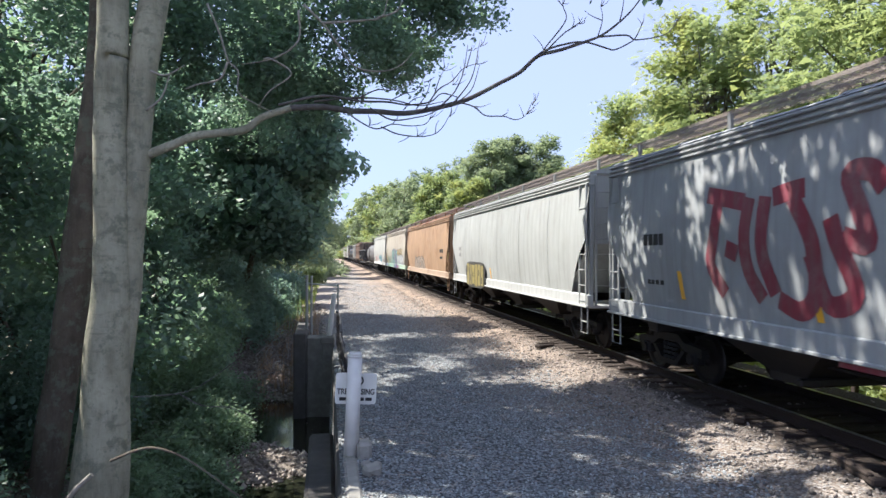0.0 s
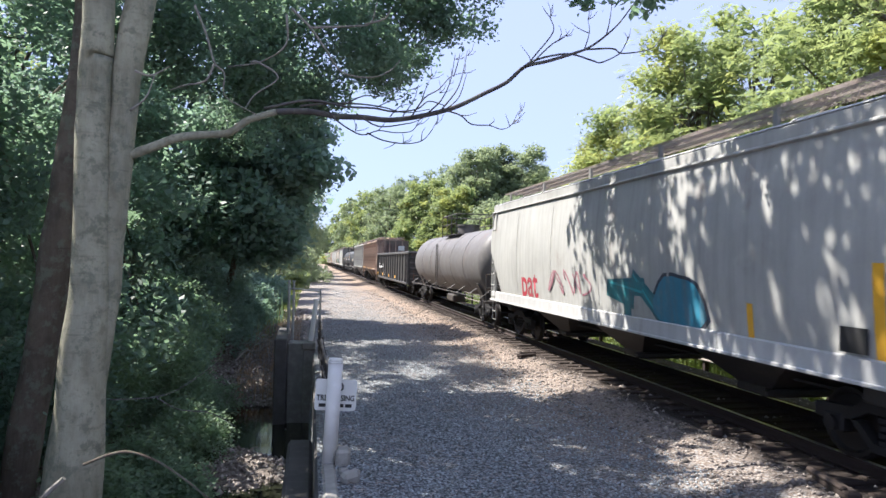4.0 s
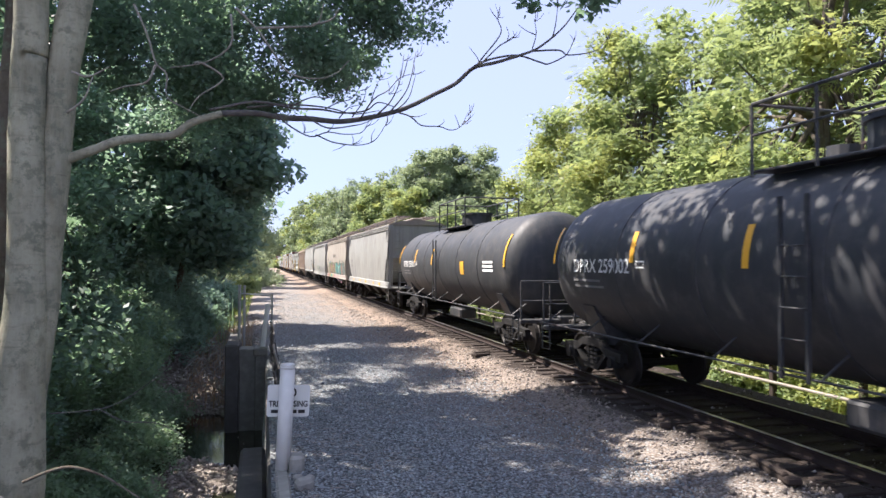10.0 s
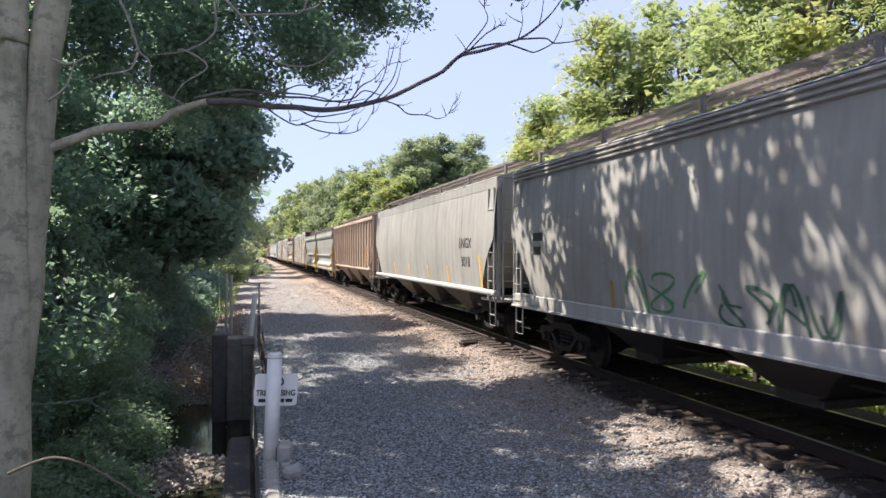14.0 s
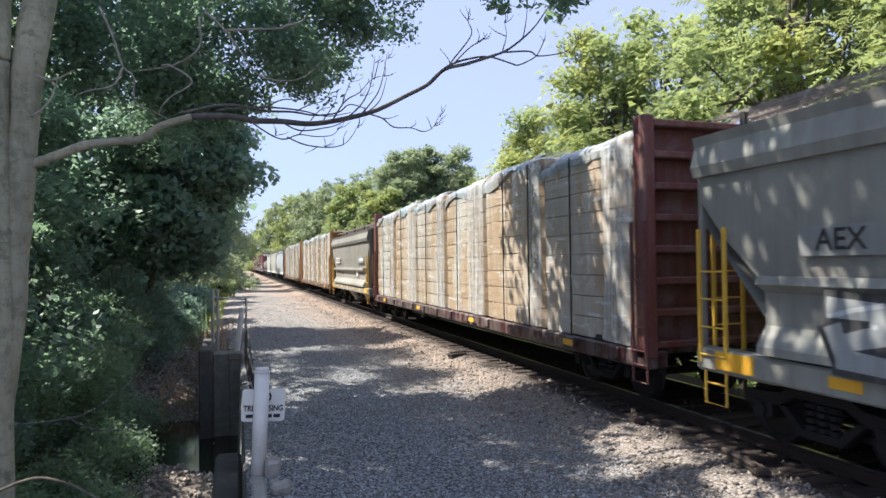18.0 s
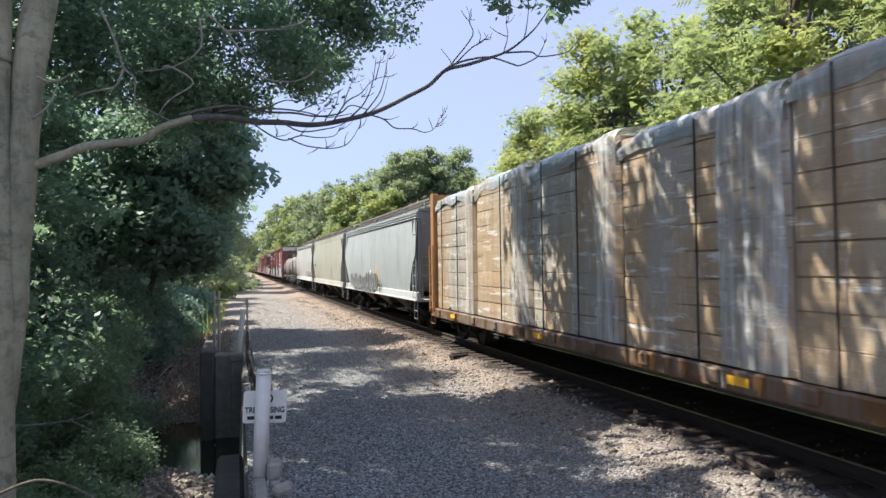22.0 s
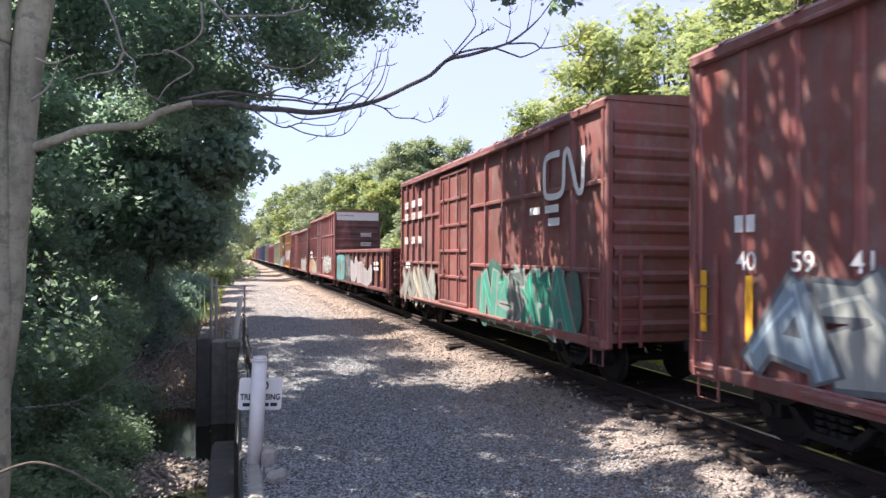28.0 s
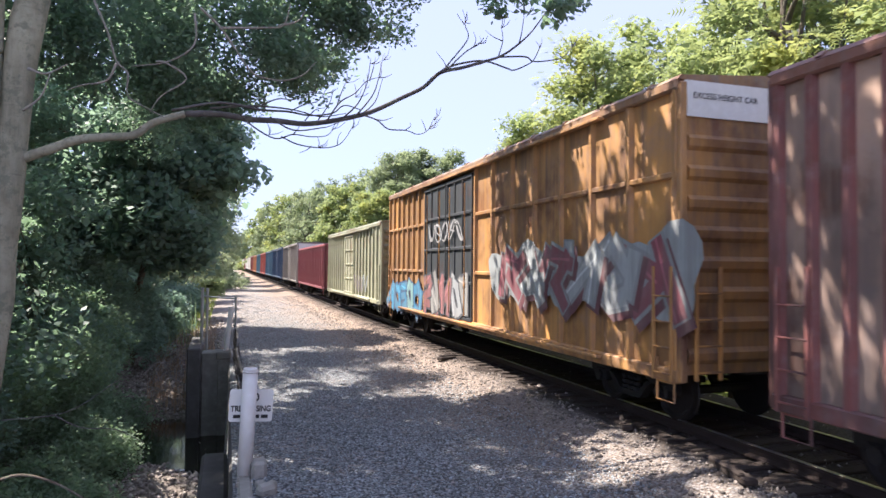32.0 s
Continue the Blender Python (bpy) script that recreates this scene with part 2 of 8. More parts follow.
DULLPIPE = plain("dull_pipe", (0.28, 0.25, 0.22), 0.7, 0.3, 12, 0.5)
GALV = plain("galvanised", (0.42, 0.43, 0.43), 0.45, 0.7, 18, 0.25)
IRON = plain("dark_iron", (0.035, 0.032, 0.03), 0.65, 0.2, 14, 0.5)
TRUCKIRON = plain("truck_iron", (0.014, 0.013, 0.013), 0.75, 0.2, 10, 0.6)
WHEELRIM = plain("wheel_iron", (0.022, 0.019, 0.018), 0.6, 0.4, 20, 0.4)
WHITEPAINT = plain("white_paint", (0.72, 0.71, 0.68), 0.55, scale=8, amount=0.25)
SIGNWHITE = plain("sign_white", (0.78, 0.78, 0.75), 0.4, scale=6, amount=0.12, bump=0.03)
BLACK = plain("black_letter", (0.02, 0.02, 0.02), 0.6)
YELLOW = plain("reflective_yellow", (0.75, 0.42, 0.02), 0.4, scale=6, amount=0.2, bump=0.05)
LETTERWHITE = plain("letter_white", (0.8, 0.8, 0.78), 0.6, scale=5, amount=0.3, bump=0.05)
BARK = bark_material("smooth_bark", (0.345, 0.335, 0.255), (0.205, 0.195, 0.14))
DARKBARK = bark_material("dark_bark", (0.13, 0.11, 0.085), (0.07, 0.06, 0.048))
DEADWOOD = bark_material("grey_twig", (0.12, 0.11, 0.108), (0.075, 0.07, 0.068))
# leaf colours carry part of the shade or sun of their stands
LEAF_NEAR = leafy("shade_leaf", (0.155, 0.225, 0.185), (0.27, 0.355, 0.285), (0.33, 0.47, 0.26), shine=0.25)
LEAF_DARK = leafy("dark_leaf", (0.095, 0.145, 0.115), (0.18, 0.25, 0.19), (0.36, 0.52, 0.26))
LEAF_SUN = leafy("sunny_leaf", (0.15, 0.205, 0.105), (0.275, 0.34, 0.15), (0.52, 0.58, 0.18), 0.0, 0.65, shine=0.3)
# distance haze put into the leaf colour: paler, low contrast
LEAF_HAZY = leafy("hazy_far_leaf", (0.18, 0.225, 0.14), (0.26, 0.305, 0.185), (0.48, 0.55, 0.26), 0.12, shine=0.15)
LEAF_LOW = leafy("creek_leaf", (0.15, 0.22, 0.14), (0.28, 0.355, 0.22), (0.34, 0.48, 0.2), shine=0.25)
GRASS = leafy("grass_blade", (0.1, 0.15, 0.03), (0.28, 0.32, 0.08), (0.5, 0.6, 0.1))
STRAW = leafy("dry_stem", (0.25, 0.17, 0.1), (0.4, 0.29, 0.2), (0.4, 0.3, 0.15))


def grating_material():
    """Steel roof-walk grating with open squares."""
    n = Nodes("roof_grating")
    n.finish(n.mix(n.noise(3, 5), (0.34, 0.32, 0.3), (0.2, 0.15, 0.12)), 0.6, 0.2, spec=0.4)
    chk = n.add("TexChecker")
    chk.inputs["Scale"].default_value = 34.0
    n.link(n.co, chk.inputs["Vector"])
    hole = n.add("BsdfTransparent")
    m = n.add("MixShader")
    n.link(n.mul(chk.outputs[1], 0.9), m.inputs[0])
    n.link(n.bsdf.outputs[0], m.inputs[1])
    n.link(hole.outputs[0], m.inputs[2])
    n.link(m.outputs[0], n.out.inputs[0])
    return n.mat


GRATE = grating_material()


def water_material():
    n = Nodes("creek_water")
    return n.finish((0.018, 0.02, 0.012), 0.06, 0.0, n.noise(2.5, 3), 0.08, 0.02, 0.6)


WATER = water_material()

# mesh tools -----------------------------------------------------------


class Geo:
    """Vertices and faces of one part."""

    def __init__(self):
        self.v, self.f = [], []

    def quadbox(self, pts):
        k = len(self.v)
        self.v += pts
        for q in ((0, 1, 3, 2), (4, 6, 7, 5), (0, 4, 5, 1), (2, 3, 7, 6), (0, 2, 6, 4), (1, 5, 7, 3)):
            self.f.append(tuple(k + i for i in q))
        return self

    def box(self, x0, x1, y0, y1, z0, z1):
        return self.quadbox([(x, y, z) for x in (x0, x1) for y in (y0, y1) for z in (z0, z1)])

    def cbox(self, x0, x1, y0, y1, z0, z1, c=0.02):
        """A box with chamfered edges."""
        k = len(self.v)
        lo, hi = (x0, y0, z0), (x1, y1, z1)
        idx = {}
        for sx in (0, 1):
            for sy in (0, 1):
                for sz in (0, 1):
                    s = (sx, sy, sz)
                    for a in range(3):
                        p = [(hi[i] - c if s[i] else lo[i] + c) for i in range(3)]
                        p[a] = hi[a] if s[a] else lo[a]
                        idx[s, a] = len(self.v)
                        self.v.append(tuple(p))
        for a in range(3):
            b, d = (a + 1) % 3, (a + 2) % 3
            for sa in (0, 1):
                ring = []
                for sb, sd in ((0, 0), (1, 0), (1, 1), (0, 1)):
                    s = [0, 0, 0]
                    s[a], s[b], s[d] = sa, sb, sd
                    ring.append(idx[tuple(s), a])
                self.f.append(tuple(ring if sa else ring[::-1]))
            for sb in (0, 1):
                for sd in (0, 1):
                    s0, s1 = [0, 0, 0], [0, 0, 0]
                    s0[b] = s1[b] = sb
                    s0[d] = s1[d] = sd
                    s1[a] = 1
                    s0, s1 = tuple(s0), tuple(s1)
                    self.f.append((idx[s0, b], idx[s1, b], idx[s1, d], idx[s0, d]))
        for sx in (0, 1):
            for sy in (0, 1):
                for sz in (0, 1):
                    s = (sx, sy, sz)
                    self.f.append((idx[s, 0], idx[s, 1], idx[s, 2]))
        return self

    def loft(self, rings, closed=True, caps=True):
        k, n = len(self.v), len(rings[0])
        for r in rings:
            self.v += [tuple(p) for p in r]
        for i in range(len(rings) - 1):
            for j in range(n if closed else n - 1):
                a, b = k + i * n + j, k + i * n + (j + 1) % n
                self.f.append((a, b, b + n, a + n))
        if caps and closed:
            self.f.append(tuple(k + j for j in range(n))[::-1])
            self.f.append(tuple(k + (len(rings) - 1) * n + j for j in range(n)))
        return self

    def tube(self, pts, radii, n=6):
        if not isinstance(radii, (list, tuple)):
            radii = [radii] * len(pts)
        pts = [Vector(p) for p in pts]
        rings = []
        side = None
        for i, p in enumerate(pts):
            d = (pts[min(i + 1, len(pts) - 1)] - pts[max(i - 1, 0)]).normalized()
            if side is None:
                side = d.cross(Vector((0.3, 0.2, 1)) if abs(d.z) < 0.9 else Vector((1, 0, 0))).normalized()
            side = (side - d * side.dot(d)).normalized()
            up = d.cross(side)
            rings.append([p + (side * math.cos(a) + up * math.sin(a)) * radii[i] for a in [2 * math.pi * j / n for j in range(n)]])
        return self.loft(rings)

    def rod(self, a, b, r, n=6):
        return self.tube([a, b], r, n)

    def grid(self, rows):
        """An open sheet from rows of points."""
        return self.loft(rows, closed=False, caps=False)


def mesh_of(name, geo, mat, smooth=False):
    me = bpy.data.meshes.new(name)
    me.from_pydata([tuple(p) for p in geo.v], [], geo.f)
    me.materials.append(mat)
    if smooth:
        me.polygons.foreach_set("use_smooth", [True] * len(me.polygons))
    me.update()
    return me


def part(name, geo, mat, parent, label="", smooth=False):
    me = geo if isinstance(geo, bpy.types.Mesh) else mesh_of(name, geo, mat, smooth)
    ob = new(name, me)
    ob.parent = parent
    if label:
        ob["label"] = label
    return ob


def thing(name, geo, mat, label, category, group="", kind="", smooth=False):
    ob = new(name, mesh_of(name, geo, mat, smooth) if geo is not None else None)
    return tagged(ob, label, category, group, kind)


def curve_points(pts, steps=6):
    """A smooth line through the points."""
    p = [Vector(q) for q in pts]
    p = [p[0] * 2 - p[1]] + p + [p[-1] * 2 - p[-2]]
    out = []
    for i in range(1, len(p) - 2):
        for s in range(steps):
            u = s / steps
            a, b, c, d = p[i - 1], p[i], p[i + 1], p[i + 2]
            out.append(0.5 * ((2 * b) + (c - a) * u + (2 * a - 5 * b + 4 * c - d) * u * u + (3 * b - a - 3 * c + d) * u ** 3))
    out.append(p[-2])
    return out


def text_mesh(words, size, bold=0.012):
    cu = bpy.data.curves.new("words", "FONT")
    cu.body, cu.size, cu.offset, cu.align_x, cu.align_y = words, size, bold * size, "CENTER", "CENTER"
    ob = bpy.data.objects.new("words", cu)
    scene.collection.objects.link(ob)
    me = bpy.data.meshes.new_from_object(ob.evaluated_get(bpy.context.evaluated_depsgraph_get()))
    bpy.data.objects.remove(ob)
    bpy.data.curves.remove(cu)
    return me

TRACK_X, RAIL_Z = 7.8, 0.13

# ground, track and creek ----------------------------------------------
WATER_Z = -2.3


def smooth01(a, b, x):
    t = np.clip((x - a) / (b - a), 0, 1)
    return t * t * (3 - 2 * t)


def waves(x, y, s, k):
    """Cheap smooth unevenness."""
    return (np.sin(x * s + k) * np.cos(y * s * 0.8 + 1.7 * k) + 0.6 * np.sin(x * s * 2.3 + y * s * 1.9 + k * 3) + 0.4 * np.cos(x * s * 4.1 - y * s * 3.7 + k)) / 2


def ground_height(x, y):
    x, y = np.asarray(x, float), np.asarray(y, float)
    path = -0.22 + 0.035 * waves(x, y, 0.9, 1.0) + 0.015 * waves(x, y, 4.3, 2.0)
    shoulder = 0.13 * smooth01(4.9, 6.35, x) + 0.03 * np.exp(-((x - 5.9) / 0.6) ** 2)
    bed = -0.085 + 0.012 * waves(x, y, 6.0, 4.0)
    base = np.where(x > 6.35, bed, path + shoulder)
    far = -0.085 - 1.225 * smooth01(9.8, 12.4, x) - 0.25 * smooth01(12.6, 15.5, x) + 0.9 * smooth01(16, 28, x)
    base = np.where(x > 9.8, far + 0.08 * smooth01(9.8, 11, x) * waves(x, y, 0.7, 5.0), base)
    # creek bed and left bank
    creek = -2.45 + 0.2 * waves(x, y, 1.1, 0.5) + 0.08 * waves(x, y, 5.0, 2.5)
    creek = creek + 0.42 * np.exp(-((x + 1.4) / 1.1) ** 2 - ((y - 15.2) / 1.0) ** 2)
    bank = creek + 1.9 * smooth01(-3.4, -8.0, x) + 0.6 * smooth01(-8, -20, x)
    slope = -0.3 - 0.9 * smooth01(-0.6, -3.4, x) + 1.0 * smooth01(-3.4, -12, x) + 0.07 * waves(x, y, 2.1, 3.0)
    t = smooth01(21.0, 31.0, y - 0.3 * x)
    left = bank * (1 - t) + slope * t
    w = np.where(y < 20.4, smooth01(0.16, 0.10, x), smooth01(-0.1, -1.1, x))
    return base * (1 - w) + left * w


def axis(parts):
    out = []
    for a, b, step in parts:
        out += list(np.arange(a, b, step))
    return np.array(out + [parts[-1][1]])


def make_ground():
    xs = axis([(-900, -60, 60), (-60, -12, 3), (-12, -0.6, 0.3), (-0.6, 7, 0.11), (7, 13, 0.3), (13, 30, 1.5), (30, 90, 10), (90, 900, 90)])
    ys = axis([(-500, -60, 60), (-60, -4, 4), (-4, 5, 0.6), (5, 20, 0.12), (20, 40, 0.3), (40, 100, 1.5), (100, 300, 10), (300, 2400, 150)])
    X, Y = np.meshgrid(xs, ys)
    Z = ground_height(X, Y)
    n, m = len(ys), len(xs)
    co = np.stack([X, Y, Z], -1).reshape(-1, 3)
    i = np.arange(n * m).reshape(n, m)
    q = np.stack([i[:-1, :-1], i[:-1, 1:], i[1:, 1:], i[1:, :-1]], -1).reshape(-1, 4)
    me = bpy.data.meshes.new("ground")
    me.vertices.add(len(co))
    me.vertices.foreach_set("co", co.ravel())
    me.loops.add(q.size)
    me.loops.foreach_set("vertex_index", q.ravel())
    me.polygons.add(len(q))
    me.polygons.foreach_set("loop_start", np.arange(0, q.size, 4))
    me.polygons.foreach_set("use_smooth", np.ones(len(q), bool))
    me.update(calc_edges=True)
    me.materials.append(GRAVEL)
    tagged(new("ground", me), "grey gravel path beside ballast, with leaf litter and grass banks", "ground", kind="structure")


def quads_mesh(name, verts, per, mat):
    """Many loose faces with 'per' corners each."""
    n = len(verts) // per
    me = bpy.data.meshes.new(name)
    me.vertices.add(len(verts))
    me.vertices.foreach_set("co", np.asarray(verts, np.float32).ravel())
    me.loops.add(n * per)
    me.loops.foreach_set("vertex_index", np.arange(n * per, dtype=np.int32))
    me.polygons.add(n)
    me.polygons.foreach_set("loop_start", np.arange(0, n * per, per, dtype=np.int32))
    me.update(calc_edges=True)
    me.materials.append(mat)
    return me


def scatter_stones(name, n, x0, x1, y0, y1, size, mat, seed, label, keep=None):
    """Loose angular stones on the ground."""
    rng = np.random.default_rng(seed)
    x, y = rng.uniform(x0, x1, n), y0 + (y1 - y0) * rng.uniform(0, 1, n) ** 2.4
    if keep is not None:
        k = keep(x, y)
        x, y = x[k], y[k]
    n = len(x)
    r = size * rng.lognormal(0, 0.35, n)
    z = ground_height(x, y) + r * 0.25
    base = np.array([(1, 0, 0), (0, 1, 0), (-1, 0, 0), (0, -1, 0), (0, 0, 0.8), (0, 0, -0.8)], float)
    v = base[None] * (1 + rng.uniform(-0.35, 0.35, (n, 6, 3))) * r[:, None, None]
    v *= rng.uniform(0.6, 1.2, (n, 1, 3))
    a = rng.uniform(0, 6.28, n)
    c, s = np.cos(a)[:, None], np.sin(a)[:, None]
    v = np.stack([v[..., 0] * c - v[..., 1] * s, v[..., 0] * s + v[..., 1] * c, v[..., 2]], -1)
    v += np.stack([x, y, z], -1)[:, None]
    tri = np.array([(0, 1, 4), (1, 2, 4), (2, 3, 4), (3, 0, 4), (1, 0, 5), (2, 1, 5), (3, 2, 5), (0, 3, 5)])
    f = (np.arange(n)[:, None, None] * 6 + tri[None]).reshape(-1, 3)
    me = bpy.data.meshes.new(name)
    co = v.reshape(-1, 3)
    me.vertices.add(len(co))
    me.vertices.foreach_set("co", co.astype(np.float32).ravel())
    me.loops.add(f.size)
    me.loops.foreach_set("vertex_index", f.astype(np.int32).ravel())
    me.polygons.add(len(f))
    me.polygons.foreach_set("loop_start", np.arange(0, f.size, 3, dtype=np.int32))
    me.update(calc_edges=True)
    me.materials.append(mat)
    tagged(new(name, me), label, "gravel", kind="stuff")


def stone_material(name, lo, hi):
    n = Nodes(name)
    g = n.add("NewGeometry")
    c = n.mix(g.outputs["Random Per Island"], lo, hi)
    c = n.mix(n.mul(n.ramp(n.noise(40, 3), 0.5, 0.7), 0.4), c, dim(lo, 0.7))
    return n.finish(c, 0.9, 0.0, n.noise(120, 3), 0.3, 0.004, 0.25)


PEBBLE = stone_material("pebble", (0.127, 0.136, 0.141), (0.46, 0.49, 0.505))
BALLAST = stone_material("ballast_stone", (0.1, 0.09, 0.08), (0.36, 0.315, 0.27))
LITTER = stone_material("dead_leaf", (0.12, 0.1, 0.085), (0.5, 0.45, 0.4))
make_ground()
scatter_stones("gravel", 32000, 0.4, 5.3, 5.2, 60, 0.016, PEBBLE, 3, "small grey stones scattered over the path")
scatter_stones("ballast", 26000, 4.6, 10.2, 3.5, 60, 0.024, BALLAST, 4, "larger crushed ballast stones along the track",
               lambda x, y: (np.abs(np.abs(x - TRACK_X) - 0.75) > 0.14) & (np.random.default_rng(5).uniform(0, 1, len(x)) < 0.08 + 0.92 * (x < 6.3 + 0.12 * np.sin(y * 2.3) + 0.1 * np.sin(y * 5.1 + 1))))
scatter_stones("creek_stone", 11000, -4.2, -0.05, 8, 36, 0.05, LITTER, 6, "dark stones and debris on the creek bed")



def scatter_straw(name, n, x0, x1, y0, y1, mat, seed, label):
    """Thin three-sided stems and twigs lying on the ground, crowded into loose drifts."""
    rng = np.random.default_rng(seed)
    x, y = rng.uniform(x0, x1, n), rng.uniform(y0, y1, n)
    keep = waves(x, y, 0.9, seed) + rng.normal(0, 0.5, n) > 0.1
    x, y = x[keep], y[keep]
    a, ln = rng.uniform(0, 6.28, len(x)), 0.07 * rng.lognormal(0, 0.6, len(x))
    d = np.stack([np.cos(a), np.sin(a)], -1)
    w = rng.uniform(0.0025, 0.006, len(x))
    p0, p1 = np.stack([x, y], -1) - d * ln[:, None] / 2, np.stack([x, y], -1) + d * ln[:, None] / 2
    side = np.stack([-d[:, 1], d[:, 0]], -1) * w[:, None]
    lift = rng.uniform(0.006, 0.03, len(x))
    quads = []
    for s0, h0, s1, h1 in ((-1, 0, 0, 1), (0, 1, 1, 0)):
        q = []
        for p, s, h in ((p0, s0, h0), (p1, s0, h0), (p1, s1, h1), (p0, s1, h1)):
            xy = p + side * s
            q.append(np.column_stack([xy, ground_height(xy[:, 0], xy[:, 1]) + lift + h * w]))
        quads.append(np.stack(q, 1))
    tagged(new(name, quads_mesh(name, np.concatenate(quads).reshape(-1, 3), 4, mat)), label, "litter", kind="stuff")


scatter_straw("straw_litter", 5200, 0.2, 4.2, 4.5, 17, LITTER, 61, "pale dry stems and twigs strewn over the path")
g = Geo()
g.box(-14, 0.2, -20, 27, WATER_Z - 0.02, WATER_Z)
thing("water", g, WATER, "still dark creek water under the trees", "water", kind="structure")

# track: rails on wooden ties
track = tagged(new("track"), "rusty railway track on wooden ties", "railway track", kind="structure")


def rail_profile(x):
    return [(x - 0.07, -0.17), (x + 0.07, -0.17), (x + 0.07, -0.15), (x + 0.012, -0.12), (x + 0.012, -0.045), (x + 0.036, -0.03), (x + 0.036, -0.006),
            (x - 0.036, -0.006), (x - 0.036, -0.03), (x - 0.012, -0.045), (x - 0.012, -0.12), (x - 0.07, -0.15)]


for s in (-1, 1):
    x = TRACK_X + s * 0.753
    g = Geo()
    g.loft([[(a, y, b + RAIL_Z) for a, b in rail_profile(x)] for y in (-80, 40, 900)])
    r = part("rail", g, RAILSTEEL, track)
    g = Geo()
    g.cbox(x - 0.033, x + 0.033, -80, 900, RAIL_Z - 0.008, RAIL_Z, 0.003)
    part("rail_head", g, RAILTOP, r)


def tie_geo(g):
    g.cbox(-1.3, 1.3, -0.11, 0.11, -0.16, 0.0, 0.015)
    for x in (-0.753, 0.753):
        g.box(x - 0.16, x + 0.16, -0.09, 0.09, 0.0, 0.012)
        for a in (-0.1, 0.1):
            g.box(x + a - 0.015, x + a + 0.015, -0.05, -0.02, 0.01, 0.04)


tie_g = Geo()
tie_geo(tie_g)
TIE_MESH = mesh_of("tie", tie_g, TIEWOOD)
rng = random.Random(11)
for k in range(230):
    o = part("tie", TIE_MESH, None, track)
    o.matrix_local = pose(TRACK_X + rng.uniform(-0.06, 0.06), -6 + 0.5 * k + rng.uniform(-0.03, 0.03), RAIL_Z - 0.178 + rng.uniform(-0.008, 0.004), 0, rng.uniform(-0.6, 0.6), rng.uniform(-1.8, 1.8))
g = Geo()
for k in range(700):
    y = 109 + 0.52 * k
    g.box(TRACK_X - 1.3, TRACK_X + 1.3, y - 0.11, y + 0.11, RAIL_Z - 0.3, RAIL_Z - 0.178)
tagged(part("far_ties", g, TIEWOOD, track), kind="stuff")

# old ties and a broken plank lying at the ballast edge
for i, (x, y, a, l) in enumerate(((6.2, 6.7, 72, 0.9), (6.35, 9.3, 60, 0.6), (6.0, 17.6, 35, 0.7))):
    g = Geo()
    g.cbox(-l / 2, l / 2, -0.09, 0.09, 0, 0.09, 0.02)
    g.cbox(-l / 2 + 0.1, l / 2 + 0.15, 0.02, 0.1, 0.07, 0.13, 0.02)
    o = thing("tie_scrap", g, TIEWOOD, "broken weathered tie scrap on the ballast", "wood scrap", "tie scraps")
    o.matrix_world = pose(x, y, float(ground_height(x, y)) + 0.0, 0, 3, a)

# retaining wall along the path, abutment and fence ---------------------
g = Geo()
g.cbox(0.13, 0.42, -8, 20.2, -2.7, -0.3, 0.04)
thing("retaining_wall", g, DARKCONC, "concrete wall in shade-darkened colour holding the path above the creek", "wall", kind="structure")
ab = tagged(new("abutment"), "weathered concrete bridge abutment rising from the creek", "abutment", kind="structure")
g = Geo()
g.cbox(-0.98, -0.6, 19.7, 23.0, -2.7, 0.19, 0.04)
part("wing_wall", g, DARKCONC, ab)
g = Geo()
g.cbox(-0.6, 0.18, 19.85, 20.6, -2.7, 0.05, 0.03)
part("wall_pier", g, MOSSCONC, ab)
g = Geo()
g.cbox(-0.16, 0.2, 19.78, 20.2, -2.7, -0.14, 0.03)
g.cbox(-0.2, 0.21, 19.72, 20.55, -0.14, 0.07, 0.03)
part("pier_cap", g, MOSSCONC, ab)
g = Geo()
g.cbox(-0.34, 0.12, 8.2, 13.2, -2.8, -1.0, 0.06)
thing("footing", g, DARKCONC, "concrete footing in shade-darkened colour beside the water", "footing", kind="structure")

fence = tagged(new("chain_link_fence"), "short run of galvanised chain-link fence on the abutment", "fence")
for x, y, z0, z1, r in ((-0.64, 21.2, 0.0, 1.82, 0.045), (-0.5, 21.35, -0.15, 1.8, 0.04), (0.33, 21.0, -0.25, 1.55, 0.03)):
    g = Geo()
    g.rod((x, y, z0), (x, y, z1), r, 10)
    g.rod((x, y, z1), (x, y, z1 + 0.04), r * 1.25, 10)
    part("post", g, GALV, fence)
g = Geo()
g.rod((-0.64, 21.2, 1.6), (0.33, 21.0, 1.52), 0.025, 8)
part("top_rail", g, GALV, fence)
g = Geo()
for k in range(13):
    for s in (-1, 1):
        u0 = k / 12
        pts = []
        for q in range(9):
            u = u0 + s * q / 8 * 1.3
            if 0 <= u <= 1:
                pts.append((-0.64 + 0.97 * u, 21.2 - 0.2 * u, 0.02 + 1.52 * q / 8))
        if len(pts) > 1:
            g.tube(pts, 0.004, 4)
part("mesh", g, GALV, fence)
g = Geo()
g.tube([(0.04, 20.2, -0.15), (0.2, 20.15, 1.28)], 0.075, 14)
g.rod((0.2, 20.15, 1.28), (0.203, 20.15, 1.33), 0.08, 14)
thing("leaning_pipe_post", g, WHITEPAINT, "old white pipe post leaning on the abutment", "post")

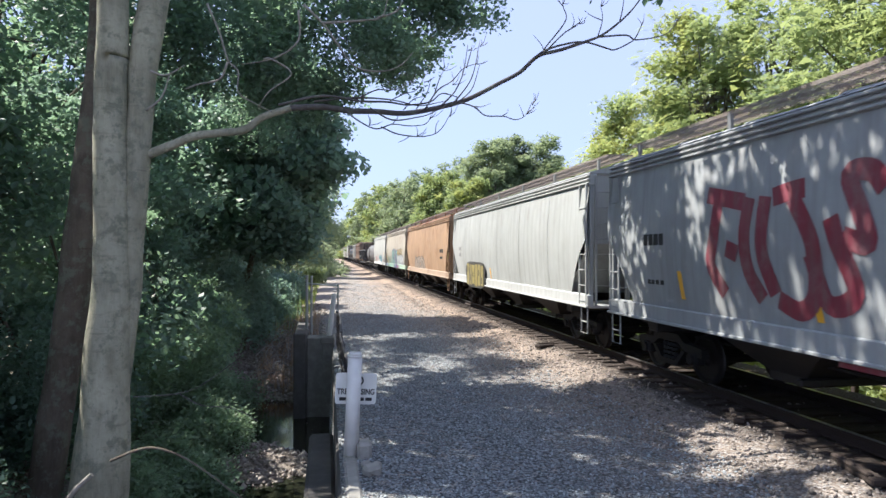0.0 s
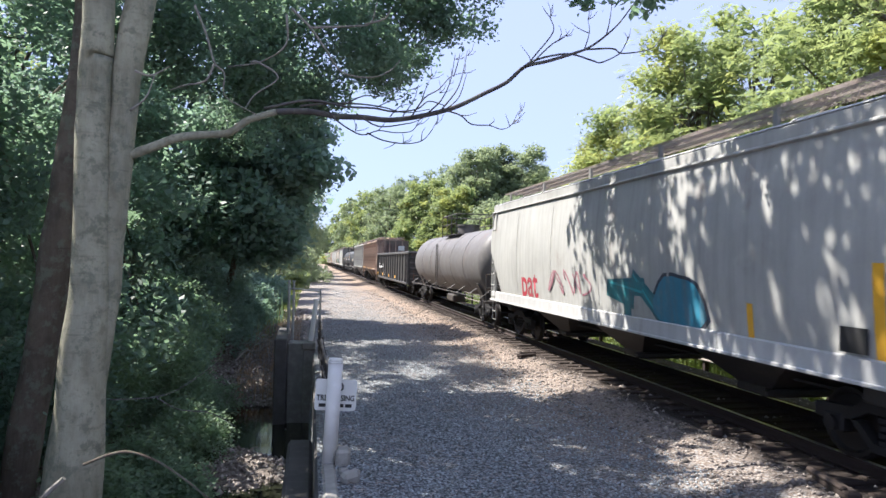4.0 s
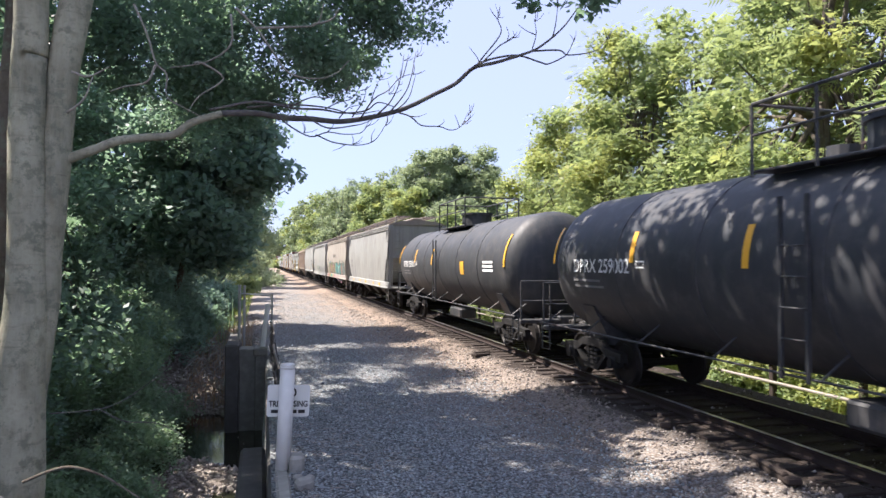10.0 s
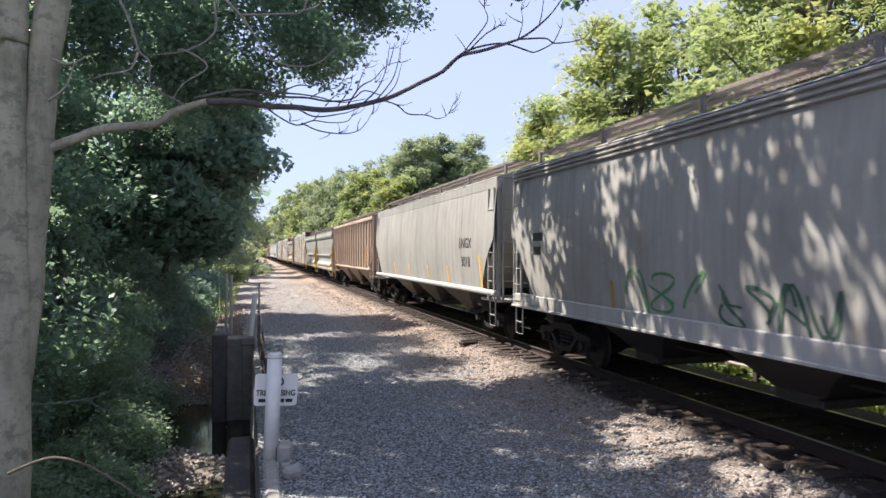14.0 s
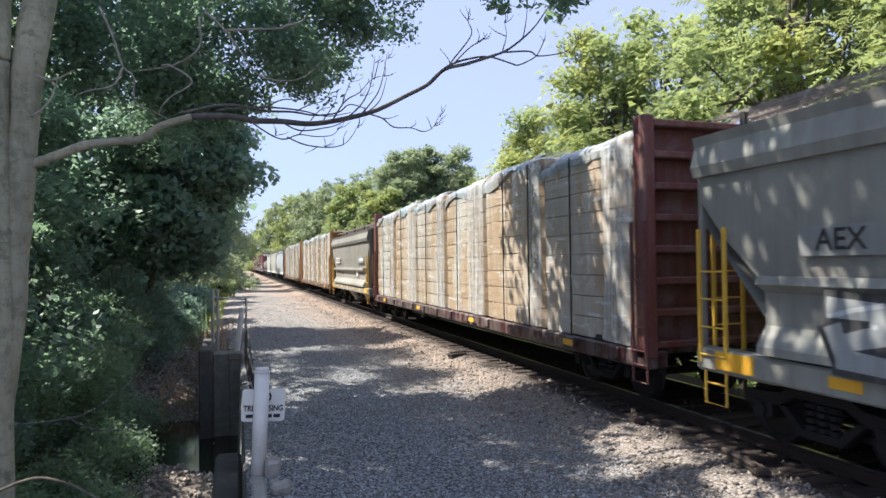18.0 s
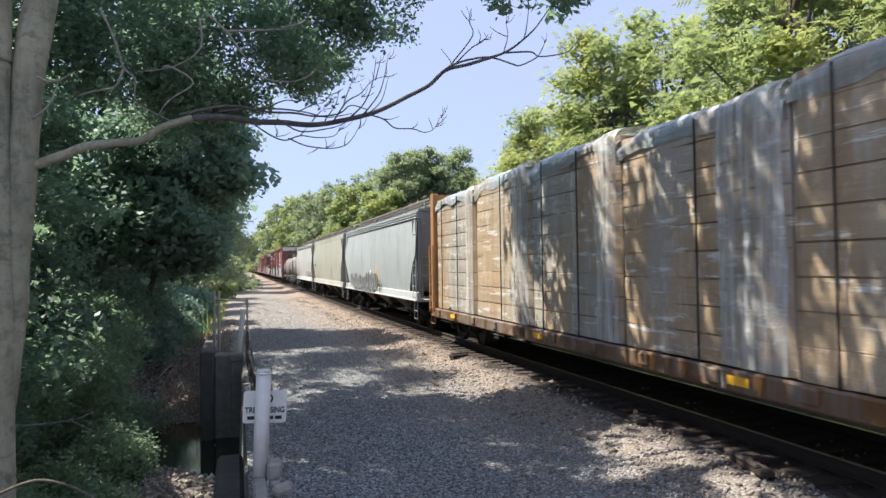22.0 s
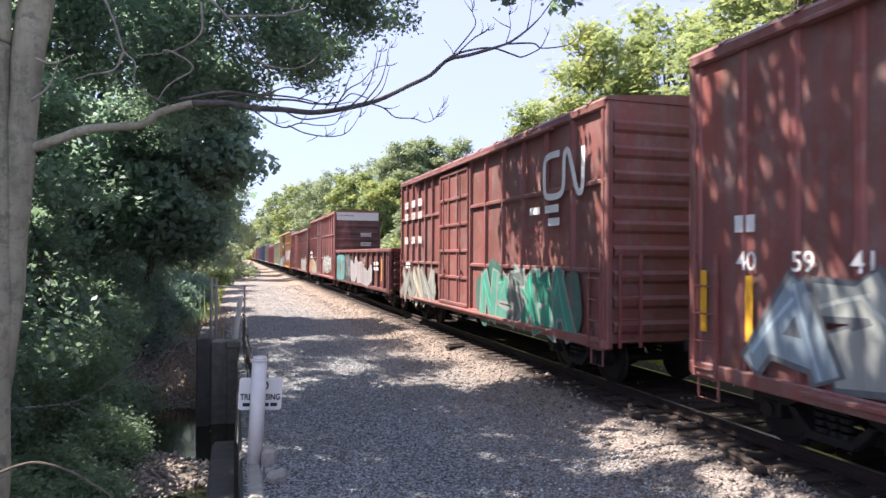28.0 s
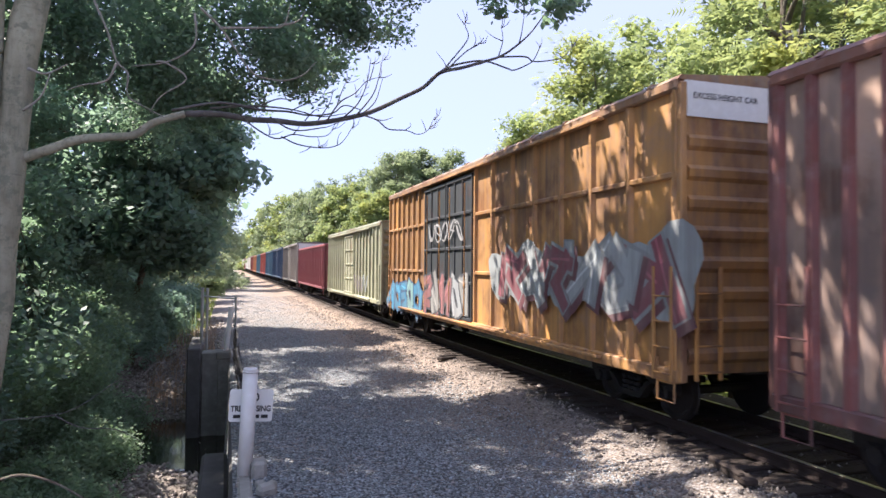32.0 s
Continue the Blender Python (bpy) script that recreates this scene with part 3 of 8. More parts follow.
# bent iron railing between abutment and bollard
railing = tagged(new("iron_railing"), "bent dark iron railing along the path edge", "railing")
for a, b, r in (((0.28, 20.6, 0.75), (0.42, 10.2, 0.35), 0.03), ((0.28, 20.6, 0.3), (0.4, 10.2, 0.0), 0.025)):
    g = Geo()
    pts = []
    for q in range(13):
        u = q / 12
        pts.append((a[0] + (b[0] - a[0]) * u + 0.05 * math.sin(9 * u), a[1] + (b[1] - a[1]) * u, a[2] + (b[2] - a[2]) * u + 0.07 * math.sin(14 * u)))
    g.tube(pts, r, 6)
    part("rail_bar", g, IRON, railing)
for k in range(6):
    y = 11 + 1.85 * k
    g = Geo()
    g.tube([(0.36, y, -0.28), (0.34 + 0.04 * math.sin(k * 2.1), y, 0.3), (0.34, y + 0.1 * math.sin(k), 0.45 + 0.05 * k)], 0.03, 6)
    part("rail_post", g, IRON, railing)

g = Geo()
for k in range(26):
    for s in (-1, 1):
        pts = []
        for q in range(7):
            y = 20.4 - 0.36 * k + s * 0.3 * q / 6 * 2
            if 11.0 < y < 20.5:
                u = (20.6 - y) / 10.4
                pts.append((0.29 + 0.13 * u + 0.05 * math.sin(2.3 * q + k), y, -0.25 + (0.95 - 0.4 * u) * q / 6))
        if len(pts) > 1:
            g.tube(pts, 0.009, 4)
part("net", g, IRON, railing, "sagging dark chain-link net")["kind"] = "stuff"

# bollard with its sign
g = Geo()
g.tube([(0.315, 9.0, -0.3), (0.375, 9.0, 1.14)], 0.098, 20)
g.rod((0.375, 9.0, 1.14), (0.376, 9.0, 1.165), 0.104, 20)
g.rod((0.376, 9.0, 1.165), (0.377, 9.0, 1.2), 0.09, 20)
bollard = thing("bollard", g, WHITEPAINT, "white painted steel pipe bollard beside the gravel path", "bollard", smooth=True)
g = Geo()
g.cbox(0.4, 0.6, 8.82, 9.1, -0.45, 0.0, 0.04)
thing("concrete_block", g, CONCRETE, "small broken concrete block at the bollard's foot", "concrete block")
g = Geo()
g.cbox(0.22, 0.4, 7.3, 8.95, -0.7, -0.19, 0.03)
thing("concrete_curb", g, CONCRETE, "worn concrete curb on the wall's edge", "curb")
for x, y, r, a in ((0.56, 8.25, 0.11, 20), (0.63, 8.45, 0.07, 70), (0.5, 8.55, 0.06, 10)):
    g = Geo()
    g.cbox(-r, r, -r * 0.8, r * 0.8, -0.04, r * 1.1, r * 0.35)
    o = thing("rubble", g, CONCRETE, "broken lump of concrete on the gravel edge", "rubble", "rubble by the bollard")
    o.matrix_world = pose(x, y, float(ground_height(x, y)), 8, -6, a)
sign = tagged(new("warning_sign"), "white metal warning sign with black letters behind a bollard", "sign")
sign.matrix_world = pose(0.395, 9.14, 0.677, 0, 3.0, 0)
g = Geo()
w, h, c = 0.283, 0.216, 0.035
ring = []
for cx, cz, a0 in ((w - c, h - c, 0), (-w + c, h - c, 90), (-w + c, -h + c, 180), (w - c, -h + c, 270)):
    for q in range(4):
        a = radians(a0 + 30 * q)
        ring.append((cx + c * math.cos(a), cz + c * math.sin(a)))
g.loft([[(x, y, z) for x, z in ring] for y in (0.006, 0.0)])
plate = part("plate", g, SIGNWHITE, sign)
for words, size, z in (("NO", 0.16, 0.105), ("TRESPASSING", 0.108, -0.045)):
    me = text_mesh(words, size, 0.03)
    for v in me.vertices:
        v.co = (v.co.x * 0.8, -0.004, z + v.co.y)
    me.materials.append(BLACK)
    part("lettering", me, None, plate)
g = Geo()
for k, (x, l) in enumerate(((-0.225, 0.15), (-0.055, 0.17), (0.135, 0.09))):
    g.box(x, x + l, -0.005, -0.002, -0.168, -0.122)
part("small_print", g, BLACK, plate, "line of small black print")

# guard rail beyond the track
guard = tagged(new("guard_rail"), "pipe guard rail on posts beyond the track", "guard rail")
for z in (0.08, -0.4):
    g = Geo()
    g.rod((12.4, -30, z), (12.4, 70, z), 0.04, 8)
    part("rail_pipe", g, DULLPIPE, guard)
post_g = Geo()
post_g.cbox(-0.07, 0.07, -0.07, 0.07, -1.6, 0.16, 0.015)
POST_MESH = mesh_of("post", post_g, TIEWOOD)
for k in range(37):
    o = part("post", POST_MESH, None, guard)
    o.location = (12.49, -27.8 + 2.6 * k, 0)


# trees and plants -----------------------------------------------------


def leaf_cloud(centres, radii, per, size, seed, droop=0.5, slim=0.55, flat=0.75):
    """Leaf quads in clumps: (clumps*per*4, 3) corner points."""
    rng = np.random.default_rng(seed)
    n = len(centres)
    off = rng.normal(0, 1, (n, per, 3))
    off /= np.linalg.norm(off, axis=-1, keepdims=True) + 1e-6
    off *= rng.uniform(0.2, 1, (n, per, 1)) ** 0.5
    off[..., 2] *= flat
    c = (centres[:, None] + off * radii[:, None, None]).reshape(-1, 3)
    m = len(c)
    a = rng.uniform(0, 2 * math.pi, m)
    tilt = rng.normal(-droop, 0.45, m)
    d = np.stack([np.cos(a) * np.cos(tilt), np.sin(a) * np.cos(tilt), np.sin(tilt)], -1)
    up = rng.normal(0, 0.45, (m, 3)) + np.array((0, 0, 1.0))
    s = np.cross(d, up)
    s /= np.linalg.norm(s, axis=-1, keepdims=True) + 1e-6
    ln = size * rng.lognormal(0, 0.25, m)[:, None]
    p0 = c - d * ln * 0.5
    p2 = c + d * ln * 0.5
    mid = c + d * ln * 0.04
    nrm = np.cross(s, d)
    p1 = mid + s * ln * slim * 0.5 - nrm * ln * 0.06
    p3 = mid - s * ln * slim * 0.5 - nrm * ln * 0.06
    return np.stack([p0, p1, p2, p3], 1).reshape(-1, 3)


def frond_cloud(centres, radii, per, size, seed):
    """Feathery compound leaves: nine leaflets on each drooping frond."""
    rng = np.random.default_rng(seed)
    n = len(centres)
    off = rng.normal(0, 1, (n, per, 3))
    off /= np.linalg.norm(off, axis=-1, keepdims=True) + 1e-6
    off *= rng.uniform(0.1, 1, (n, per, 1)) ** 0.6
    off[..., 2] *= 0.5
    c = (centres[:, None] + off * radii[:, None, None]).reshape(-1, 3)
    m = len(c)
    out = off.reshape(-1, 3) + rng.normal(0, 0.5, (m, 3))
    out[:, 2] = rng.normal(-0.12, 0.25, m)
    d = out / (np.linalg.norm(out, axis=-1, keepdims=True) + 1e-6)
    s = np.cross(d, rng.normal(0, 0.35, (m, 3)) + np.array((0, 0, 1.0)))
    s /= np.linalg.norm(s, axis=-1, keepdims=True) + 1e-6
    ln = size * rng.lognormal(0, 0.25, m)[:, None]
    quads = []
    for k in range(9):
        u = 0.2 + 0.8 * (k // 2) / 4
        side = 0 if k == 8 else (1 if k % 2 else -1)
        w = s * side * 0.9 + d * (0.45 if side else 1.0)
        base = c + d * ln * u - np.array((0, 0, 1.0)) * ln * 0.22 * u * u
        tip = base + w * ln * 0.36 * (1.1 - 0.45 * abs(u - 0.5)) - np.array((0, 0, 1.0)) * ln * 0.06
        cross = (d * 0.9 if side else s) * ln * 0.075
        mid = base * 0.55 + tip * 0.45
        quads.append(np.stack([mid, base + cross, tip, base - cross], 1))
    return np.concatenate(quads).reshape(-1, 3)


def clump_points(ellipsoids, seed, count, shell=0.55, gap=0.0):
    """Clump centres through ellipsoids (x, y, z, rx, ry, rz), thinned by smooth noise for an uneven outline."""
    rng = np.random.default_rng(seed)
    area = [rx * ry + (rx + ry) * rz for _, _, _, rx, ry, rz in ellipsoids]
    out = []
    for (x, y, z, rx, ry, rz), w in zip(ellipsoids, area):
        n = max(3, int(count * w / sum(area)))
        v = rng.normal(0, 1, (n, 3))
        v /= np.linalg.norm(v, axis=1, keepdims=True)
        v *= (shell + (1 - shell) * rng.uniform(0, 1, (n, 1))) * rng.uniform(0.85, 1.12, (n, 1))
        out.append(v * np.array((rx, ry, rz)) + np.array((x, y, z)))
    p = np.concatenate(out)
    if gap:
        q = np.array([noise.noise(Vector(a) * 0.85 + Vector((seed, 0, 0))) for a in p])
        p = p[q > gap]
    return p


def crown(parent, ellipsoids, seed, leaves, per, rad, size, mat, droop=0.5, slim=0.55, gap=0.0, shell=0.55, name="crown", core=True, fronds=False, tri=False):
    p = clump_points(ellipsoids, seed, leaves / per, shell, gap)
    r = np.random.default_rng(seed + 1).uniform(0.6, 1.3, len(p)) * rad
    v = frond_cloud(p, r, max(2, per // 9), size, seed + 2) if fronds else leaf_cloud(p, r, per, size, seed + 2, droop, slim)
    if core:
        p = clump_points([(x, y, z, a * 0.75, b * 0.75, c * 0.75) for x, y, z, a, b, c in ellipsoids], seed + 7, leaves / 5 / 8, 0.3)
        v = np.concatenate([v, leaf_cloud(p, np.full(len(p), rad), 8, size * (0.9 if fronds else 1.15), seed + 8, 0.2, 0.8)])
    if tri:
        v = v.reshape(-1, 4, 3)[:, 1:].reshape(-1, 3)
    ob = new(name, quads_mesh(name, v, 3 if tri else 4, mat))
    ob.parent = parent
    return ob


def limbs(g, base, top, ends, r, seed, n=7):
    """Limbs from a trunk's axis out to the given ends."""
    rng = random.Random(seed)
    b, t = Vector(base), Vector(top)
    for e in ends:
        e = Vector(e)
        u = rng.uniform(0.35, 0.9)
        a = b.lerp(t, u)
        mid = a.lerp(e, 0.5) + Vector((rng.uniform(-.3, .3), rng.uniform(-.3, .3), rng.uniform(-0.2, 0.5)))
        g.tube(curve_points([a, mid, e], 4), [r * (0.42 - 0.36 * k / 8) for k in range(9)], 6)


def tree(name, label, x, y, h, r, spread, seed, leaf, bark, leaves=9000, per=26, rad=0.7, size=0.2, low=0.35, blobs=9, gap=0.0, slim=0.55, droop=0.5, lean=(0, 0), group="", fronds=False, tri=False):
    z0 = float(ground_height(x, y)) - 0.15
    t = tagged(new(name), label, "tree", group)
    rng = random.Random(seed)
    top = (x + lean[0], y + lean[1], z0 + h * 0.85)
    g = Geo()
    g.tube(curve_points([(x, y, z0), (x + lean[0] * 0.3 + rng.uniform(-.15, .15), y + lean[1] * 0.3, z0 + h * 0.35), top], 6), [r * (1.25 if k == 0 else 1 - 0.8 * k / 12) for k in range(13)], 10)
    ell = []
    for k in range(blobs):
        a = 2.4 * k + rng.uniform(-.4, .4)
        u = (k + 0.5) / blobs
        zz = z0 + h * (low + (0.93 - low) * u)
        d = spread * (1.0 - 0.65 * max(0, (u - 0.4) / 0.6) ** 1.5) * rng.uniform(0.45, 0.75)
        s = spread * rng.uniform(0.42, 0.62) * (1 - 0.35 * u) * min(1.0, (15 / blobs) ** 0.5)
        ell.append((x + lean[0] * u + d * math.cos(a), y + lean[1] * u + d * math.sin(a), zz, s, s, s * rng.uniform(0.55, 0.8)))
    limbs(g, (x, y, z0), top, [(e[0], e[1], e[2] - e[5] * 0.3) for e in ell], r, seed + 5)
    part("trunk", g, bark, t, smooth=True)
    crown(t, ell, seed, leaves, per, rad, size, leaf, droop, slim, gap, fronds=fronds, tri=tri or fronds)
    return t


def shrub(x, y, r, h, seed, leaf=None, size=0.11, per=26, leaves=6000, label="dense dark green shrub on the bank", z=None, name="shrub", group="shrubs on the left bank"):
    z0 = float(ground_height(x, y)) if z is None else z
    t = tagged(new(name), label, "shrub", group)
    rng = random.Random(seed)
    g = Geo()
    ell = []
    for k in range(5):
        a = rng.uniform(0, 6.28)
        d = r * rng.uniform(0.2, 0.7)
        s = r * rng.uniform(0.5, 0.75)
        zz = z0 + h * rng.uniform(0.3, 0.75)
        ell.append((x + d * math.cos(a), y + d * math.sin(a), zz, s, s, h * 0.35))
        g.tube(curve_points([(x, y, z0 - 0.1), (x + 0.3 * d * math.cos(a), y + 0.3 * d * math.sin(a), z0 + h * 0.3), (ell[-1][0], ell[-1][1], zz)], 3), [0.03 - 0.004 * q for q in range(7)], 5)
    part("stem", g, DARKBARK, t)
    crown(t, ell, seed, leaves, per, 0.34, size, leaf or LEAF_NEAR, 0.35, 0.7, name="foliage", shell=0.5, tri=True)
    return t


def gnarl(g, amount):
    """Swellings and hollows along a trunk."""
    g.v = [tuple(Vector(p) + amount * (1.4 * noise.noise_vector(Vector(p) * 0.9) + 0.8 * noise.noise_vector(Vector(p) * Vector((3, 3, 1.6))))) for p in g.v]


# the twin-trunked tree beside the creek with its long bare limb
big = tagged(new("twin_trunk_tree"), "smooth grey twin-trunked tree with a long bare limb over the path", "tree")

def trunk(pts, radii, sides, amount, bark):
    g = Geo()
    q = curve_points(pts, 5)
    g.tube(q, [float(np.interp(k / 5, range(len(radii)), radii)) for k in range(len(q))], sides)
    gnarl(g, amount)
    part("trunk", g, bark, big, smooth=True)


trunk(((-3.3, 10.0, -2.6), (-3.2, 10.0, -0.9), (-3.12, 10.0, 0.39), (-3.085, 10.0, 1.2), (-3.03, 10.0, 2.41), (-3.045, 10.0, 3.62), (-3.07, 10.0, 5.24), (-3.04, 10.0, 5.88), (-3.0, 10.2, 10), (-2.6, 10.8, 14)), (0.46, 0.4, 0.335, 0.305, 0.245, 0.24, 0.212, 0.21, 0.17, 0.1),
      18, 0.02, BARK)
trunk(((-3.1, 10.12, -1.5), (-3.0, 10.12, 0.4), (-2.9, 10.1, 1.2), (-2.84, 10.1, 2.0), (-2.8, 10.1, 2.81), (-2.74, 10.1, 3.62), (-2.71, 10.12, 4.43), (-2.6, 10.15, 5.88), (-1.9, 10.6, 9.5), (-0.8, 11.5, 13)), (0.2, 0.17, 0.155, 0.165, 0.168, 0.175, 0.185, 0.205, 0.15, 0.08),
      14, 0.015, BARK)
trunk(((-4.65, 11.5, -2.6), (-4.49, 11.5, -1.41), (-4.31, 11.5, 0.07), (-4.18, 11.5, 1.0), (-4.03, 11.5, 2.39), (-3.88, 11.5, 3.78), (-3.65, 11.5, 6.37), (-3.7, 11.8, 11)), (0.32, 0.265, 0.26, 0.25, 0.245, 0.24, 0.21, 0.15),
      14, 0.02, DARKBARK)
LIMB = [(-2.62, 10.1, 3.98), (-2.46, 10.1, 4.05), (-2.22, 10.07, 4.15), (-1.94, 10.04, 4.27), (-1.58, 10.02, 4.33), (-1.22, 9.99, 4.38), (-0.96, 9.96, 4.57), (-0.55, 9.93, 4.72), (-0.09, 9.91, 4.75), (0.31, 9.88, 4.7), (0.71, 9.85, 4.7),
        (1.12, 9.82, 4.68), (1.53, 9.79, 4.75), (1.96, 9.77, 4.87), (2.21, 9.74, 4.97), (2.56, 9.71, 5.16), (2.92, 9.68, 5.36), (3.19, 9.66, 5.61), (3.55, 9.63, 5.72), (3.92, 9.6, 5.85)]


def branch(pts, r0, r1, steps=4, n=6, mat=None):
    q = curve_points(pts, steps)
    g = Geo()
    g.tube(q, [r0 + (r1 - r0) * k / (len(q) - 1) for k in range(len(q))], n)
    return part("limb", g, mat or DEADWOOD, big, smooth=True)


branch(LIMB[:8], 0.075, 0.052, 5, 8, BARK)
branch(LIMB[7:], 0.05, 0.026, 5, 8)

# boughs and bare twigs of the limb: thickness, points in the limb's plane
def bough(r, *pts):
    branch([(x, 9.6 + 0.06 * math.sin(7 * x + 5 * z), z) for x, z in pts], r, r * 0.35, 4, 5)


bough(0.024, (3.92, 5.85), (4.22, 5.98), (4.51, 6.2), (4.76, 6.45), (5.0, 6.79))
bough(0.02, (3.1, 5.55), (3.3, 5.7), (3.54, 5.78), (3.92, 5.86), (4.31, 5.79), (4.43, 5.76), (4.66, 5.87), (4.81, 6.0), (4.92, 6.24))
bough(0.016, (4.17, 5.96), (4.61, 5.99), (4.81, 5.95), (5.22, 6.02), (5.38, 6.14), (5.6, 6.4))
bough(0.01, (4.17, 5.97), (4.21, 6.21), (4.17, 6.44))
bough(0.009, (4.2, 6.2), (4.05, 6.27), (3.93, 6.36))
bough(0.012, (4.51, 6.21), (4.59, 6.43), (4.61, 6.75))
bough(0.014, (3.2, 5.59), (3.32, 5.76), (3.54, 6.05), (3.64, 6.24), (3.59, 6.42), (3.63, 6.63))
bough(0.009, (3.6, 6.4), (3.5, 6.5), (3.45, 6.58))
bough(0.013, (3.26, 5.63), (3.54, 5.92), (3.73, 6.07), (3.87, 6.18))
bough(0.01, (3.59, 5.97), (3.83, 6.13), (3.92, 6.25))
bough(0.008, (3.73, 6.07), (3.78, 6.2), (3.74, 6.32))
bough(0.01, (3.29, 5.67), (3.26, 5.78), (3.12, 5.94))
bough(0.014, (1.84, 4.8), (2.01, 5.01), (2.12, 5.18), (2.18, 5.4), (2.27, 5.79))
bough(0.014, (1.67, 4.77), (1.88, 5.0), (2.01, 5.3), (2.06, 5.69))
bough(0.013, (1.42, 4.7), (1.6, 4.98), (1.84, 5.16), (2.01, 5.35), (2.22, 5.42))
bough(0.012, (1.94, 4.84), (2.15, 5.06), (2.24, 5.39))
bough(0.01, (2.05, 5.35), (2.1, 5.55), (2.14, 5.72))
bough(0.01, (1.55, 4.9), (1.62, 5.12), (1.7, 5.3))
bough(0.01, (1.3, 4.72), (1.45, 4.95), (1.5, 5.15))
bough(0.013, (1.88, 4.84), (2.18, 4.79), (2.36, 4.66), (2.62, 4.64), (2.8, 4.59), (2.98, 4.68), (3.1, 4.9))
bough(0.008, (2.95, 4.66), (2.92, 4.76), (2.88, 4.85))
bough(0.008, (2.6, 4.64), (2.68, 4.7), (2.68, 4.76))
bough(0.008, (3.02, 4.74), (3.12, 4.8), (3.2, 4.9))
bough(0.01, (2.18, 4.79), (2.3, 4.79), (2.42, 4.83))
bough(0.014, (0.61, 4.7), (0.93, 4.52), (1.34, 4.6), (1.5, 4.65), (1.77, 4.78))
bough(0.014, (0.2, 4.7), (0.38, 4.54), (0.69, 4.4), (0.93, 4.46), (1.17, 4.44), (1.42, 4.49), (1.52, 4.59))
bough(0.012, (0.77, 4.43), (1.01, 4.32), (1.34, 4.29), (1.59, 4.36), (1.71, 4.48), (1.79, 4.63))
bough(0.008, (1.59, 4.36), (1.6, 4.48), (1.64, 4.56))
bough(0.008, (1.2, 4.3), (1.12, 4.24), (1.02, 4.2))
bough(0.009, (0.93, 4.46), (1.0, 4.54), (1.04, 4.62))
bough(0.018, (-0.2, 4.75), (0.3, 4.84), (0.69, 4.83), (1.01, 4.81), (1.34, 4.77), (1.69, 4.82))
bough(0.022, (-0.7, 4.68), (-0.08, 4.83), (0.46, 4.8), (0.85, 4.78), (1.17, 4.77), (1.5, 4.82), (1.67, 4.94), (1.94, 4.91))
bough(0.012, (0.4, 4.82), (0.7, 4.95), (0.95, 4.98), (1.2, 5.12))
bough(0.01, (0.9, 4.8), (1.1, 4.93), (1.3, 5.0), (1.42, 5.2))
bough(0.01, (1.1, 4.68), (1.25, 4.86), (1.4, 4.9))


def twigs():
    """Fine short twigs on the boughs."""
    rng = random.Random(21)
    for x, z in ((2.27, 5.7), (2.06, 5.6), (2.2, 5.4), (3.87, 6.15), (3.6, 6.45), (4.9, 6.2), (5.5, 6.3), (3.1, 4.85), (3.0, 4.7), (1.79, 4.6), (1.5, 4.58), (1.7, 5.3), (2.0, 5.25), (1.85, 5.1), (4.18, 6.4), (4.6, 6.7), (1.4, 5.1), (1.2, 5.1), (0.6, 4.45), (1.3, 4.3)):
        for _ in range(3):
            l, a = rng.uniform(0.1, 0.24), rng.uniform(0.3, 1.9)
            b = Vector((x, 9.6 + 0.06 * math.sin(7 * x + 5 * z), z))
            e = b + Vector((math.cos(a) * l, rng.uniform(-0.1, 0.1), math.sin(a) * l))
            g = Geo()
            g.tube([b, b.lerp(e, 0.5) + Vector((0.02, 0, -0.01)), e], [0.006, 0.005, 0.003], 4)
            part("twig", g, DEADWOOD, big)


twigs()
# thin pale branches in the shade
PALEWOOD = bark_material("pale_twig", (0.3, 0.28, 0.25), (0.2, 0.18, 0.16))
for pts in (((-1.66, 6.02), (-1.49, 5.62), (-1.38, 5.25), (-1.24, 5.1), (-1.24, 4.81), (-1.03, 4.67), (-0.78, 4.55)), ((-1.38, 5.22), (-1.49, 4.98), (-1.76, 4.9), (-1.94, 4.82)), ((-0.9, 5.29), (-0.78, 5.29), (-0.51, 5.1), (-0.82, 4.84), (-0.97, 4.6)),
            ((-0.42, 6.01), (-0.42, 5.58), (-0.75, 5.31), (-1.2, 5.2)), ((-0.35, 6.1), (-0.08, 5.85), (0.14, 5.55), (0.38, 5.25), (0.77, 5.2), (1.05, 5.31), (1.22, 5.5)), ((-0.1, 5.85), (0.53, 5.93), (0.77, 6.0), (0.86, 6.32)), ((0.69, 5.97), (0.97, 6.08), (1.06, 6.23)),
            ((-2.45, 4.5), (-2.25, 4.7), (-2.15, 5.0)), ((-2.4, 5.05), (-2.2, 5.0), (-1.95, 5.15))):
    branch([(x, 9.45, z) for x, z in pts], 0.019, 0.007, 4, 6, PALEWOOD)
for pts in (((-2.6, 0.6), (-1.9, 0.65), (-1.4, 0.95), (-1.1, 1.2)), ((-2.0, 0.62), (-1.7, 0.45), (-1.3, 0.4), (-0.95, 0.2))):
    branch([(x, 9.45, z) for x, z in pts], 0.009, 0.004, 4, 5)
stub = Geo()
q = curve_points([(-3.75, 9.0, -2.4), (-3.5, 9.0, -1.2), (-3.3, 9.0, -0.72), (-3.18, 9.0, -0.49), (-2.97, 9.0, -0.28)], 4)
stub.tube(q, [0.05 - 0.0012 * k for k in range(len(q))], 7)
thing("sapling_stub", stub, PALEWOOD, "pale bare sapling stub before the trunk", "sapling")
fallen = Geo()
